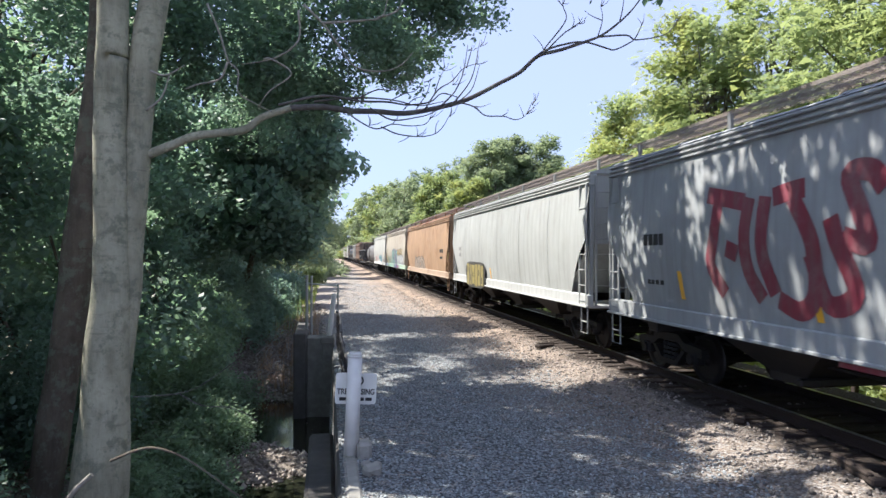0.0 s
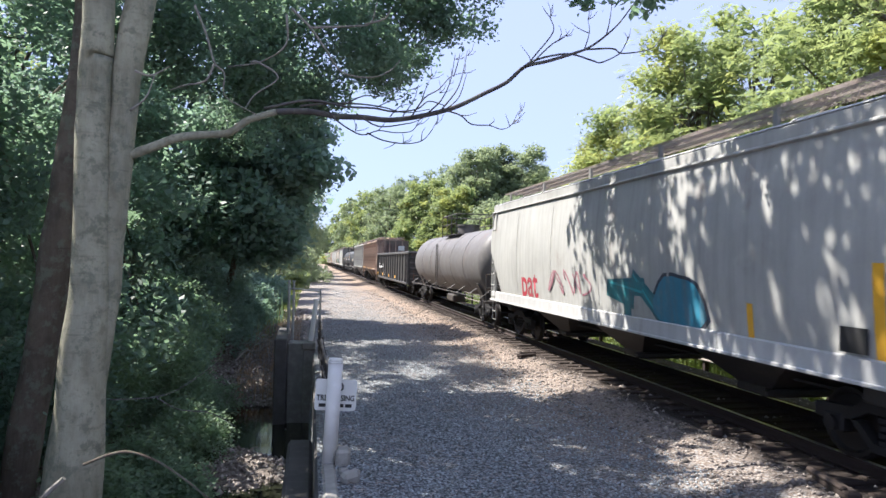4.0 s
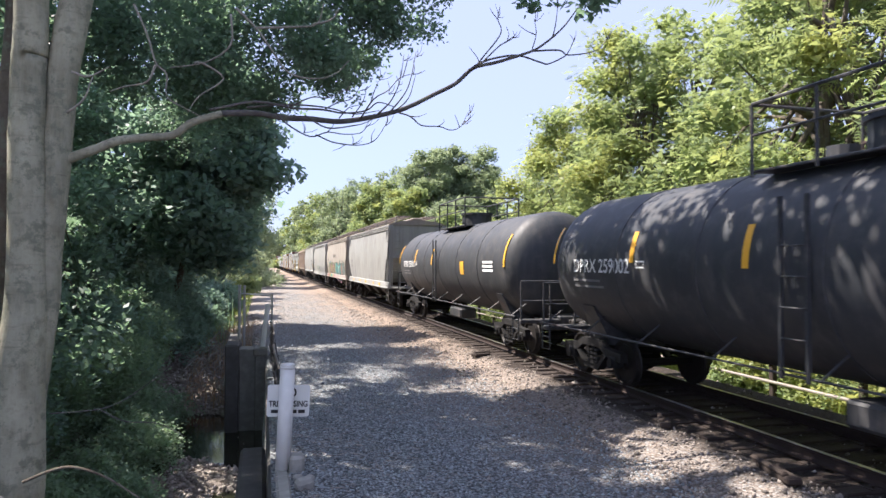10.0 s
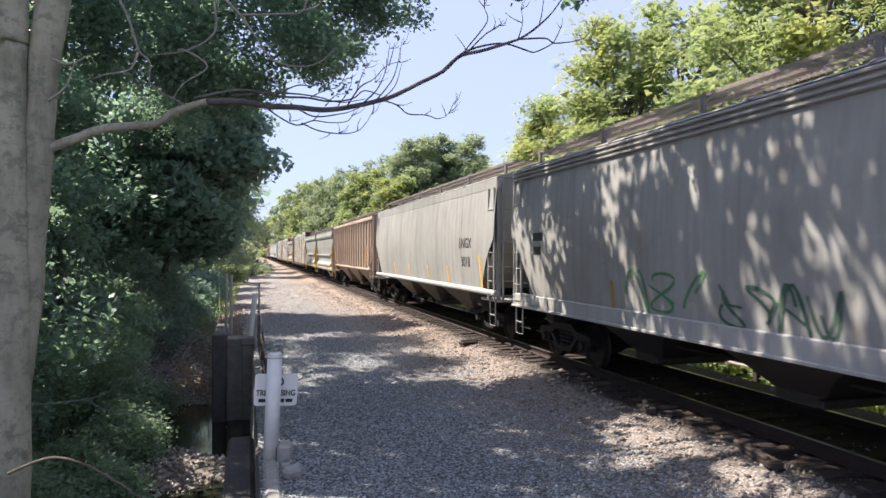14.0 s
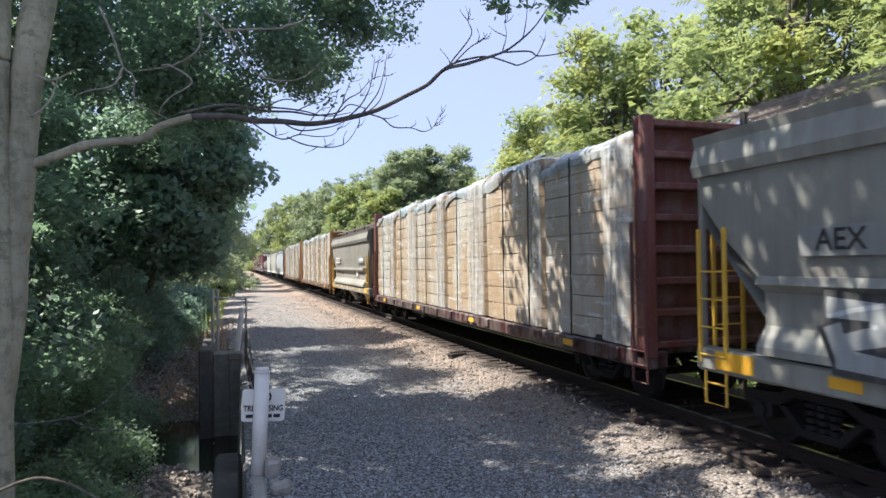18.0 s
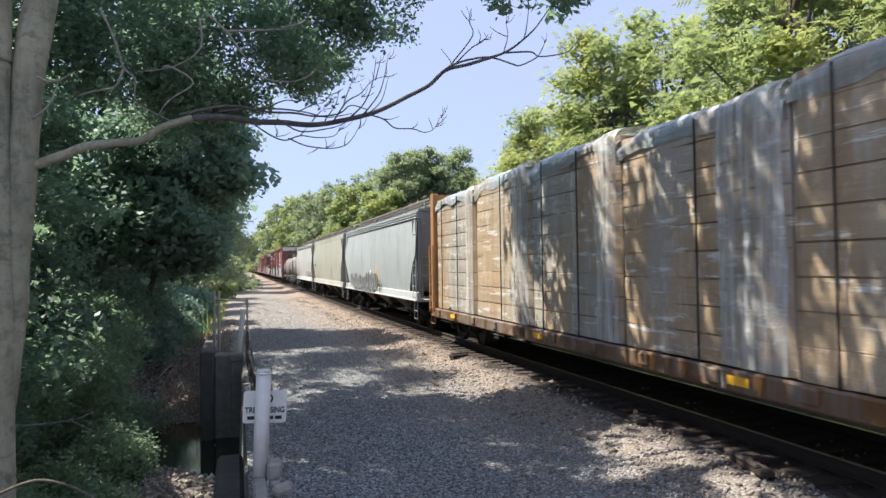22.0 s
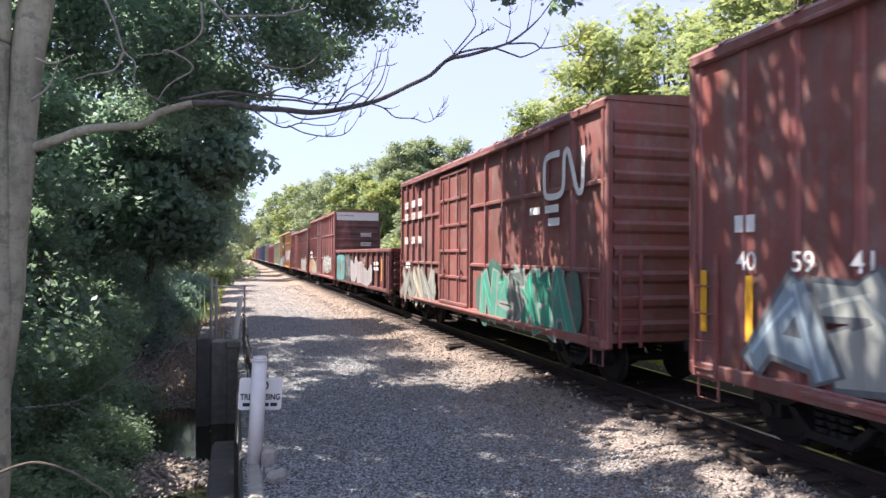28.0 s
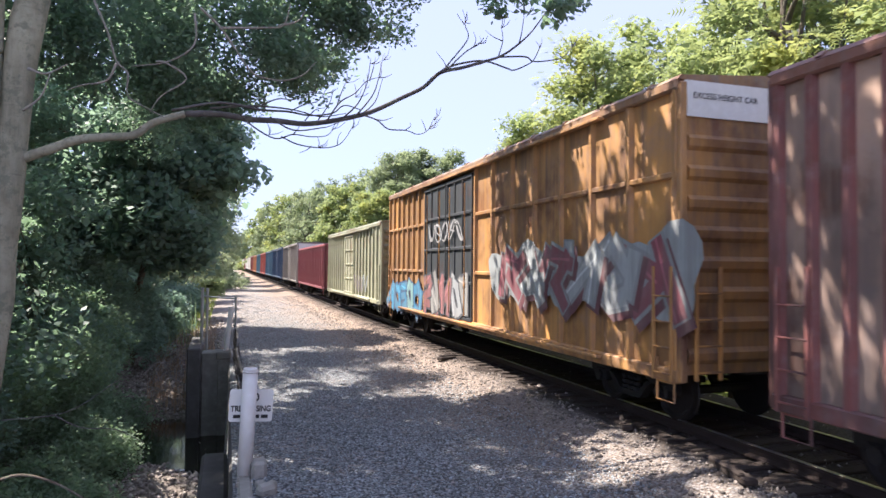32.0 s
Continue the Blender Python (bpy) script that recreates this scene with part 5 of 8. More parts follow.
def slab(g, a, b, width, depth, lift, taper=0.8):
    """One fat stroke of a letter, wider at its start, following the side's curve."""
    dy, dz = b[0] - a[0], b[1] - a[1]
    l = math.hypot(dy, dz) or 1
    uy, uz = dy / l, dz / l
    rows = []
    for q in range(5):
        u = -0.25 * width / l + (1 + 0.5 * width / l) * q / 4
        hw = width / 2 * (1 + (taper - 1) * q / 4)
        rows.append([(-depth(a[1] + dz * u + e * uy * hw) - lift, a[0] + dy * u - e * uz * hw, a[1] + dz * u + e * uy * hw) for e in (-1, 0, 1)])
    g.grid(rows)


def graffiti(car, seed, y, z, w, h, fills, edge, depth, letters=5, style="bubble", label="painted graffiti letter", back=None, shade=None):
    """Fat sprayed letter-like shapes that overlap, with edges, a cloud behind and a cast side; no readable word."""
    rng = random.Random(seed)
    cell = w / letters
    if back:
        cloud = Geo()
        for i in range(letters + 1):
            lay(cloud, blob(rng, y - w / 2 + cell * (i + rng.uniform(-0.1, 0.1)), z + rng.uniform(-0.12, 0.12) * h, cell * 1.5, h * rng.uniform(0.9, 1.2), 20, 2.2, 0.14), depth, 0.003 + 0.0005 * i)
        part("graffiti_cloud", cloud, flat_paint(back), car, "sprayed colour field behind letters")
    for i in range(letters):
        cy = y - w / 2 + cell * (i + 0.5)
        hh = h * rng.uniform(0.86, 1.06)
        cz = z + rng.uniform(-0.05, 0.05) * h
        under, ink, line, cast = Geo(), Geo(), Geo(), Geo()
        col = fills[rng.randrange(len(fills))]
        lift = 0.0075 + 0.0048 * i
        if style == "bubble":
            lean, flip, spin = rng.uniform(-0.4, 0.4), rng.choice((-1, 1)), rng.uniform(-0.5, 0.5)
            thick = min(cell * 0.46, hh * 0.32)
            for k, (a, b) in enumerate(GLYPHS[rng.randrange(len(GLYPHS))]):
                a, b = [((c[0] + rng.uniform(-0.14, 0.14)) * flip, c[1] + rng.uniform(-0.12, 0.12)) for c in (a, b)]
                p, q = [(cy - (c[0] * 1.15 + (lean + spin) * c[1]) * cell, cz + (c[1] - 0.35 * spin * c[0]) * hh * 0.86) for c in (a, b)]
                slab(under, p, q, thick + 0.15, depth, lift + 0.0002 * k, 0.85)
                slab(ink, p, q, thick, depth, lift + 0.0021 + 0.0002 * k, 0.8)
                if shade:
                    slab(cast, (p[0] - 0.13, p[1] - 0.12), (q[0] - 0.13, q[1] - 0.12), thick + 0.12, depth, lift - 0.0014 + 0.0002 * k, 0.85)
                if k < 2:
                    ribbon(line, [(p[0] + 0.16 * thick, p[1] - 0.1), (p[0] * 0.5 + q[0] * 0.5 + 0.2 * thick, p[1] * 0.5 + q[1] * 0.5), (q[0] + 0.12 * thick, q[1] + 0.08)], 0.05, depth, lift + 0.0034 + 0.0002 * k)
        elif style == "round":
            thick = 0.0
            for k in range(2):
                by, bz = cy + (k - 0.5) * 0.5 * cell, cz + rng.uniform(-0.16, 0.16) * hh
                bw, bh = cell * rng.uniform(0.75, 0.95), hh * rng.uniform(0.7, 0.95)
                turn = random.Random(seed * 31 + 7 * i + k)
                lay(under, blob(turn, by, bz, bw + 0.11, bh + 0.11, 18, 2.4, 0.09), depth, lift + 0.0006 * k)
                turn = random.Random(seed * 31 + 7 * i + k)
                lay(ink, blob(turn, by, bz, bw, bh, 18, 2.4, 0.09), depth, lift + 0.0018 + 0.0006 * k)
            bend = rng.uniform(-0.3, 0.3)
            ribbon(line, [(cy + (0.14 + bend * math.sin(2.6 * u)) * cell, cz + (0.42 - 0.75 * u) * hh) for u in (0, 0.25, 0.5, 0.75, 1)], 0.045, depth, lift + 0.0036)
            ribbon(line, [(cy - (0.1 + 0.16 * math.cos(5 * u)) * cell, cz - (0.12 + 0.14 * math.sin(5 * u)) * hh) for u in (0, 0.2, 0.4, 0.6, 0.8, 1)], 0.04, depth, lift + 0.0042)
        else:
            thick = cell * 0.3 if style == "fat" else 0.05
            f1, f2, p1, p2 = rng.choice((1, 1, 2)), rng.choice((1, 2, 2)), rng.uniform(0, 6.28), rng.uniform(0, 6.28)
            turn = rng.uniform(1.1, 1.8) * math.pi
            pts = [(cy - (0.42 * math.cos(f1 * turn * k / 20 + p1) + 0.2 * (k / 20 - 0.5)) * cell, cz + 0.45 * math.sin(f2 * turn * k / 20 + p2) * hh) for k in range(21)]
            ribbon(ink, pts, thick, depth, lift)
            if i % 2:
                cross = [(cy - 0.4 * cell, cz + rng.uniform(-0.4, 0.0) * hh), (cy + 0.1 * cell, cz), (cy + 0.45 * cell, cz + rng.uniform(0.1, 0.45) * hh)]
                ribbon(line, cross, thick * 0.8, depth, lift + 0.003)
        letter = part("graffiti_letter", ink, flat_paint(col), car, label)
        if edge and under.f:
            part("graffiti_edge", under, flat_paint(edge), letter)
        if cast.f:
            part("graffiti_shade", cast, flat_paint(shade), letter)
        if line.f:
            part("graffiti_stroke", line, flat_paint(dim(col, 1.7) if style == "bubble" else edge if style == "round" else col), letter)


def raise_body(car, dz):
    """Sets the body higher over its trucks."""
    for o in car.children:
        if o.name.split(".")[0] not in ("truck", "coupler", "centre_sill", "brake_gear", "stirrup_step"):
            o.location.z += dz


def brake_wheel(car, x, y, z, mat):
    """A hand brake wheel on its housing, facing along the train."""
    def ring(g):
        g.tube([(0.26 * math.cos(a), 0, 0.26 * math.sin(a)) for a in [2 * math.pi * k / 16 for k in range(17)]], 0.02, 6)
        for k in range(4):
            a = 0.785 + 1.571 * k
            g.rod((0, 0, 0), (0.26 * math.cos(a), 0, 0.26 * math.sin(a)), 0.014, 5)

    def housing(g):
        g.cbox(-0.14, 0.14, 0.03, 0.14, -0.2, 0.2, 0.03)
        g.rod((0, 0, 0), (0, 0.06, 0), 0.04, 8)
        g.rod((0, 0.08, -0.2), (0, 0.08, -0.95), 0.014, 5)
    h = part("brake_housing", shared(("brake_housing", mat.name), housing, mat), None, car)
    h.location = (x, y, z)
    part("brake_wheel", shared(("brake_wheel", mat.name), ring, mat), None, h)


# --- covered hoppers ---
def hopper_side(z):
    return 1.5 + 0.11 * math.sin(math.pi * max(0, min(1, (z - 1.15) / 3.1)))


def walkway(car, L, mat, z=4.82, x=1.06, posts=7):
    for s in (-1, 1):
        g = Geo()
        y0, y1 = -L / 2 - 0.1, L / 2 + 0.1
        for a in (x - 0.65, x - 0.32, x):
            g.box(min(s * a, s * (a + 0.025)), max(s * a, s * (a + 0.025)), y0, y1, z - 0.05, z + 0.01)
        for k in range(int((y1 - y0) / 0.11)):
            y = y0 + 0.11 * k
            g.box(min(s * (x - 0.63), s * x), max(s * (x - 0.63), s * x), y, y + 0.014, z - 0.024, z + 0.004)
        part("running_board", g, GRATE, car, "open steel grating")

        def geo(q):
            q.box(-0.03, 0.03, -0.045, 0.045, 4.36, z - 0.03)
        for k in range(posts):
            o = part("board_post", shared(("board_post", z, mat.name), geo, mat), None, car)
            o.location = (s * x, -L / 2 + 0.5 + (L - 1.0) * k / (posts - 1), 0)


def covered_hopper(car, L, col, rust=0.2, dirt=0.35, roofcol=None, sillcol=None, bays=3, belly=False, ridges=3, dark_end=False, ladcol=None):
    col, roofcol, sillcol = dim(col, 0.7), dim(roofcol or dim(col, 0.9), 0.72), dim(sillcol or col, 0.75)
    body = paint(col, rust, dirt)
    roof = paint(roofcol, min(0.6, rust + 0.15), dirt)
    sill = paint(sillcol, rust, dirt * 0.8)
    metal = paint(ladcol or dim(col, 0.85), rust, dirt)
    zb = 1.38

    def cut(z):
        return 0.0 if z > 2.75 else 1.15 * ((2.75 - z) / 1.35) ** 0.75
    zs = [zb + (4.08 - zb) * i / 10 for i in range(11)]
    for s in (-1, 1):
        g = Geo()
        g.grid([[(s * hopper_side(z), u * (L / 2 - cut(z)), z) for u in [-1 + i / 12 for i in range(25)]] for z in zs])
        part("side_sheet", g, body, car, smooth=True)
        for k in range(1, 6):
            g = Geo()
            y = -L / 2 + L * k / 6
            g.grid([[(s * (hopper_side(z) + 0.007), y + q, z) for q in (-0.03, 0.03)] for z in zs])
            part("weld_seam", g, body, car)
        g = Geo()
        if belly:
            g.rod((s * 1.53, -L / 2, 1.3), (s * 1.53, L / 2, 1.3), 0.085, 10)
        else:
            g.cbox(min(s * 1.4, s * 1.57), max(s * 1.4, s * 1.57), -L / 2, L / 2, 1.08, 1.4, 0.02)
            g.cbox(min(s * 1.5, s * 1.61), max(s * 1.5, s * 1.61), -L / 2, L / 2, 1.08, 1.13, 0.01)
        part("side_sill", g, sill, car)
        g = Geo()
        g.cbox(min(s * 1.3, s * 1.52), max(s * 1.3, s * 1.52), -L / 2, L / 2, 4.06, 4.36, 0.03)
        part("top_chord", g, body, car)
        for k in range(ridges):
            z = 4.1 + 0.09 * k
            g = Geo()
            g.cbox(min(s * 1.5, s * 1.57), max(s * 1.5, s * 1.57), -L / 2, L / 2, z, z + 0.045, 0.012)
            part("chord_ridge", g, body, car)
    g = Geo()
    prof = [(-1.52, 4.36), (-1.46, 4.4), (-0.9, 4.56), (0, 4.62), (0.9, 4.56), (1.46, 4.4), (1.52, 4.36)]
    g.loft([[(x, y, z) for x, z in prof] for y in (-L / 2, L / 2)])
    for k in range(9):
        y = -L / 2 + L * (k + 0.5) / 9
        g.loft([[(x, yy, z + 0.025) for x, z in prof] for yy in (y - 0.04, y + 0.04)])
    part("roof", g, roof, car)
    g = Geo()
    for k in range(4):
        y = -L / 2 + L * (k + 0.5) / 4
        g.cbox(-0.3, 0.3, y - L / 8 + 0.12, y + L / 8 - 0.12, 4.62, 4.74, 0.04)
    part("roof_hatch", g, roof, car)
    walkway(car, L, paint(dim(col, 0.5), rust, dirt), posts=6)
    for s in (-1, 1):
        g = Geo()
        e = s * L / 2
        g.grid([[(x, e - s * 0.08, z) for x in (-1.5, 0, 1.5)] for z in (2.7, 3.4, 4.37)])
        g.grid([[(x, e - s * (0.08 + 1.5 * (2.7 - z) / 1.35), z) for x in (-1.48, 0, 1.48)] for z in (2.7, 2.0, 1.35)])
        g.cbox(-1.5, 1.5, min(e - s * 0.16, e - s * 0.04), max(e - s * 0.16, e - s * 0.04), 2.62, 2.72, 0.02)
        part("end_sheet", g, body, car)
        g = Geo()
        g.cbox(-1.5, 1.5, min(e, e - s * 1.3), max(e, e - s * 1.3), 1.06, 1.14, 0.02)
        part("end_platform", g, sill, car)
        for x in (-1.45, -0.5, 0.5, 1.45):
            def geo(q):
                q.cbox(-0.05, 0.05, -0.05, 0.05, 1.1, 4.36 if abs(x) > 1 else 2.65, 0.012)
            o = part("end_post", shared(("end_post", abs(x) > 1, metal.name), geo, metal), None, car)
            o.location = (x, e - s * 0.06, 0)
        ladder(car, -1.56, e - s * 0.3, 1.12, 4.1, metal)
        ladder(car, -1.15, e + s * 0.04, 1.12, 4.3, metal, 0.42, "x")
        stirrup(car, -1.52, e - s * 0.3, metal)
    # bays take a much darker tone than the body
    gap = (L - 5.4) / bays
    for k in range(bays):
        y = -L / 2 + 2.7 + gap * (k + 0.5)

        def geo(q):
            q.loft([[(-1.42, -gap / 2 + .05, 1.4), (1.42, -gap / 2 + .05, 1.4), (1.42, gap / 2 - .05, 1.4), (-1.42, gap / 2 - .05, 1.4)],
                    [(-0.95, -gap * 0.22, 0.8), (0.95, -gap * 0.22, 0.8), (0.95, gap * 0.22, 0.8), (-0.95, gap * 0.22, 0.8)],
                    [(-0.7, -0.42, 0.52), (0.7, -0.42, 0.52), (0.7, 0.42, 0.52), (-0.7, 0.42, 0.52)],
                    [(-0.7, -0.42, 0.38), (0.7, -0.42, 0.38), (0.7, 0.42, 0.38), (-0.7, 0.42, 0.38)]])
            q.cbox(-0.9, 0.9, -0.56, -0.42, 0.42, 0.53, 0.02)
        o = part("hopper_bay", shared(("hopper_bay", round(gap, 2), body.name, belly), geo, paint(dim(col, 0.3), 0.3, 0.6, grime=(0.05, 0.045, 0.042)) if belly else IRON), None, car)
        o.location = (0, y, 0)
    brake_wheel(car, 0.4, -L / 2 - 0.08, 2.3, metal)
    underframe(car, L, IRON, False)
    trucks(car, (-L / 2 + 1.75, L / 2 - 1.75))
    couplers(car, L, 0.6)
    raise_body(car, 0.16)


def ribbed_hopper(car, L, col, rust=0.5, dirt=0.4, ribs=17, ribcol=None, roofcol=None, black=0.0):
    body = paint(col, rust, dirt, black=black)
    rib = paint(ribcol or dim(col, 1.08), rust, dirt, black=black)
    roof = paint(roofcol or dim(col, 0.8), min(0.7, rust + 0.1), dirt)
    metal = paint(dim(col, 0.7), rust, dirt)

    def half(z):
        return 1.48

    def cut(z):
        return 0.0 if z > 2.9 else 1.3 * (2.9 - z) / 1.5
    zs = (1.45, 1.9, 2.4, 2.9, 3.5, 4.2)
    for s in (-1, 1):
        g = Geo()
        g.grid([[(s * 1.48, u * (L / 2 - cut(z)), z) for u in [-1 + i / 8 for i in range(17)]] for z in zs])
        part("side_sheet", g, body, car)
        g = Geo()
        g.cbox(min(s * 1.42, s * 1.6), max(s * 1.42, s * 1.6), -L / 2, L / 2, 4.14, 4.32, 0.03)
        part("top_chord", g, rib, car)
        g = Geo()
        g.cbox(min(s * 1.42, s * 1.58), max(s * 1.42, s * 1.58), -L / 2 + 1.0, L / 2 - 1.0, 1.42, 1.54, 0.02)
        part("side_sill", g, rib, car)
        for k in range(ribs):
            y = -L / 2 + 0.25 + (L - 0.5) * k / (ribs - 1)
            z0 = 1.5 if abs(y) < L / 2 - 1.3 else 1.5 + (abs(y) - L / 2 + 1.3) * 1.15

            def geo(q):
                q.cbox(0, 0.11, -0.05, 0.05, z0, 4.16, 0.02)
            o = part("side_post", shared(("side_post", round(z0, 1), rib.name), geo, rib), None, car)
            o.matrix_local = pose(s * 1.475, y, 0, 0, 0, 0 if s > 0 else 180)
    g = Geo()
    prof = [(-1.55, 4.32), (-0.8, 4.48), (0, 4.52), (0.8, 4.48), (1.55, 4.32)]
    g.loft([[(x, y, z) for x, z in prof] for y in (-L / 2, L / 2)])
    part("roof", g, roof, car)
    g = Geo()
    for k in range(5):
        y = -L / 2 + L * (k + 0.5) / 5
        g.cbox(-0.35, 0.35, y - 1.2, y + 1.2, 4.5, 4.62, 0.04)
    part("roof_hatch", g, roof, car)
    walkway(car, L, metal, 4.66, 1.1, 6)
    for s in (-1, 1):
        e = s * L / 2
        g = Geo()
        g.grid([[(x, e - s * 0.04, z) for x in (-1.48, 0, 1.48)] for z in (2.85, 3.5, 4.33)])
        g.grid([[(x, e - s * (0.04 + 1.35 * (2.85 - z) / 1.5), z) for x in (-1.47, 0, 1.47)] for z in (2.85, 2.1, 1.4)])
        part("end_sheet", g, body, car)
        for x in (-0.95, -0.3, 0.3, 0.95):
            def geo(q):
                q.cbox(-0.05, 0.05, -0.04, 0.04, 1.1, 4.3, 0.015)
            o = part("end_post", shared(("end_brace", rib.name), geo, rib), None, car)
            o.location = (x, e, 0)
        g = Geo()
        g.cbox(-1.5, 1.5, min(e, e - s * 1.2), max(e, e - s * 1.2), 1.02, 1.12, 0.02)
        part("end_platform", g, metal, car)
        for x in (-1.48, 1.48):
            g = Geo()
            g.cbox(x - 0.05, x + 0.05, min(e, e - s * 0.1), max(e, e - s * 0.1), 1.0, 4.2, 0.02)
            part("corner_post", g, rib, car)
        ladder(car, -1.58, e - s * 0.35, 1.0, 4.1, metal)
        ladder(car, -1.1, e + s * 0.06, 1.1, 4.3, metal, 0.45, "x")
        stirrup(car, -1.52, e - s * 0.35, metal)
    # bays in the body's colour, strongly darkened
    gap = (L - 2.8) / 3
    for k in range(3):
        def geo(q):
            q.loft([[(-1.44, -gap / 2, 1.45), (1.44, -gap / 2, 1.45), (1.44, gap / 2, 1.45), (-1.44, gap / 2, 1.45)],
                    [(-0.8, -0.5, 0.5), (0.8, -0.5, 0.5), (0.8, 0.5, 0.5), (-0.8, 0.5, 0.5)],
                    [(-0.8, -0.5, 0.36), (0.8, -0.5, 0.36), (0.8, 0.5, 0.36), (-0.8, 0.5, 0.36)]])
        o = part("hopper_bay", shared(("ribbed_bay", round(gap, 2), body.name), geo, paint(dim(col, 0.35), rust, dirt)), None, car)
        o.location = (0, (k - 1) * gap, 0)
    underframe(car, L, IRON)
    trucks(car, (-L / 2 + 1.6, L / 2 - 1.6))
    couplers(car, L, 0.6)
    raise_body(car, 0.12)


def short_hopper(car, L, col, stripe=True):
    """Low dark two-bay hopper with a ledge along its side and yellow ladders."""
    body = paint(col, 0.12, 0.5)
    lower = paint(dim(col, 1.25), 0.15, 0.6)
    yel = paint((0.62, 0.4, 0.03), 0.1, 0.25)

    def side(z):
        return 1.5 if z > 2.25 else 1.62
    for s in (-1, 1):
        g = Geo()
        g.grid([[(s * x, u * (L / 2 - c), z) for u in [-1 + i / 8 for i in range(17)]] for z, x, c in ((2.3, 1.44, 1.1), (2.9, 1.5, 0.5), (3.4, 1.52, 0.1), (3.75, 1.52, 0.1))])
        part("side_sheet", g, body, car)
        g = Geo()
        g.loft([[(s * x, u * (L / 2 - 0.05), z) for x, z in ((1.42, 3.72), (1.6, 3.72), (1.64, 3.86), (1.56, 4.15), (1.6, 4.28), (1.4, 4.3))] for u in (-1, 1)])
        part("top_chord", g, body, car)
        g = Geo()
        g.loft([[(s * x, u * (L / 2 - 1.2), z) for x, z in ((1.38, 2.36), (1.6, 2.36), (1.62, 2.26), (1.46, 2.15), (1.46, 1.75), (1.62, 1.5), (1.62, 1.4), (1.38, 1.4))] for u in (-1, 1)])
        part("side_ledge", g, lower, car)
        g = Geo()
        g.cbox(min(s * 1.3, s * 1.56), max(s * 1.3, s * 1.56), -L / 2, L / 2, 1.05, 1.36, 0.03)
        part("side_sill", g, lower, car)
    g = Geo()
    prof = [(-1.58, 4.28), (-0.8, 4.42), (0, 4.46), (0.8, 4.42), (1.58, 4.28)]
    g.loft([[(x, y, z) for x, z in prof] for y in (-L / 2 + .05, L / 2 - .05)])
    part("roof", g, paint(dim(col, 0.8), 0.2, 0.5), car)
    walkway(car, L, IRON, 4.62, 1.1, 5)
    for s in (-1, 1):
        e = s * L / 2
        g = Geo()
        g.grid([[(x, e - s * 0.15, z) for x in (-1.5, 0, 1.5)] for z in (3.0, 3.6, 4.3)])
        g.grid([[(x, e - s * (0.15 + 1.5 * (3.0 - z) / 1.7), z) for x in (-1.44, 0, 1.44)] for z in (3.0, 2.2, 1.3)])
        part("end_sheet", g, body, car)
        g = Geo()
        g.cbox(-1.52, 1.52, min(e, e - s * 1.4), max(e, e - s * 1.4), 1.03, 1.12, 0.02)
        part("end_platform", g, lower, car)
        ladder(car, -1.56, e - s * 0.35, 1.15, 3.0, yel, 0.5, name="yellow_ladder")
        ladder(car, -1.0, e - s * 0.02, 1.15, 4.2, yel, 0.5, "x", name="yellow_ladder")
        for x in (-1.46, 1.46):
            g = Geo()
            g.cbox(x - 0.04, x + 0.04, min(e - s * 0.02, e - s * 0.1), max(e - s * 0.02, e - s * 0.1), 1.1, 4.25, 0.015)
            part("corner_post", g, yel if not stripe else body, car)
        stirrup(car, -1.52, e - s * 0.35, yel)
        patch(car, e - s * 0.75, 1.22, 0.7, 0.24, lambda z: 1.565, YELLOW, "end_reflector")
    for k in (-1, 1):
        def geo(q):
            q.loft([[(-1.3, -2.3, 1.5), (1.3, -2.3, 1.5), (1.3, 2.3, 1.5), (-1.3, 2.3, 1.5)], [(-0.7, -0.5, 0.5), (0.7, -0.5, 0.5), (0.7, 0.5, 0.5), (-0.7, 0.5, 0.5)],
                    [(-0.7, -0.5, 0.36), (0.7, -0.5, 0.36), (0.7, 0.5, 0.36), (-0.7, 0.5, 0.36)]])
        o = part("hopper_bay", shared(("short_bay", lower.name), geo, lower), None, car)
        o.location = (0, k * 2.2, 0)
    for k in range(5):
        patch(car, -L / 2 + 2.4 + k * (L - 4.8) / 4, 1.22, 0.42, 0.13, lambda z: 1.565, YELLOW)
    underframe(car, L, IRON)
    trucks(car, (-L / 2 + 1.6, L / 2 - 1.6))
    couplers(car, L, 0.6)


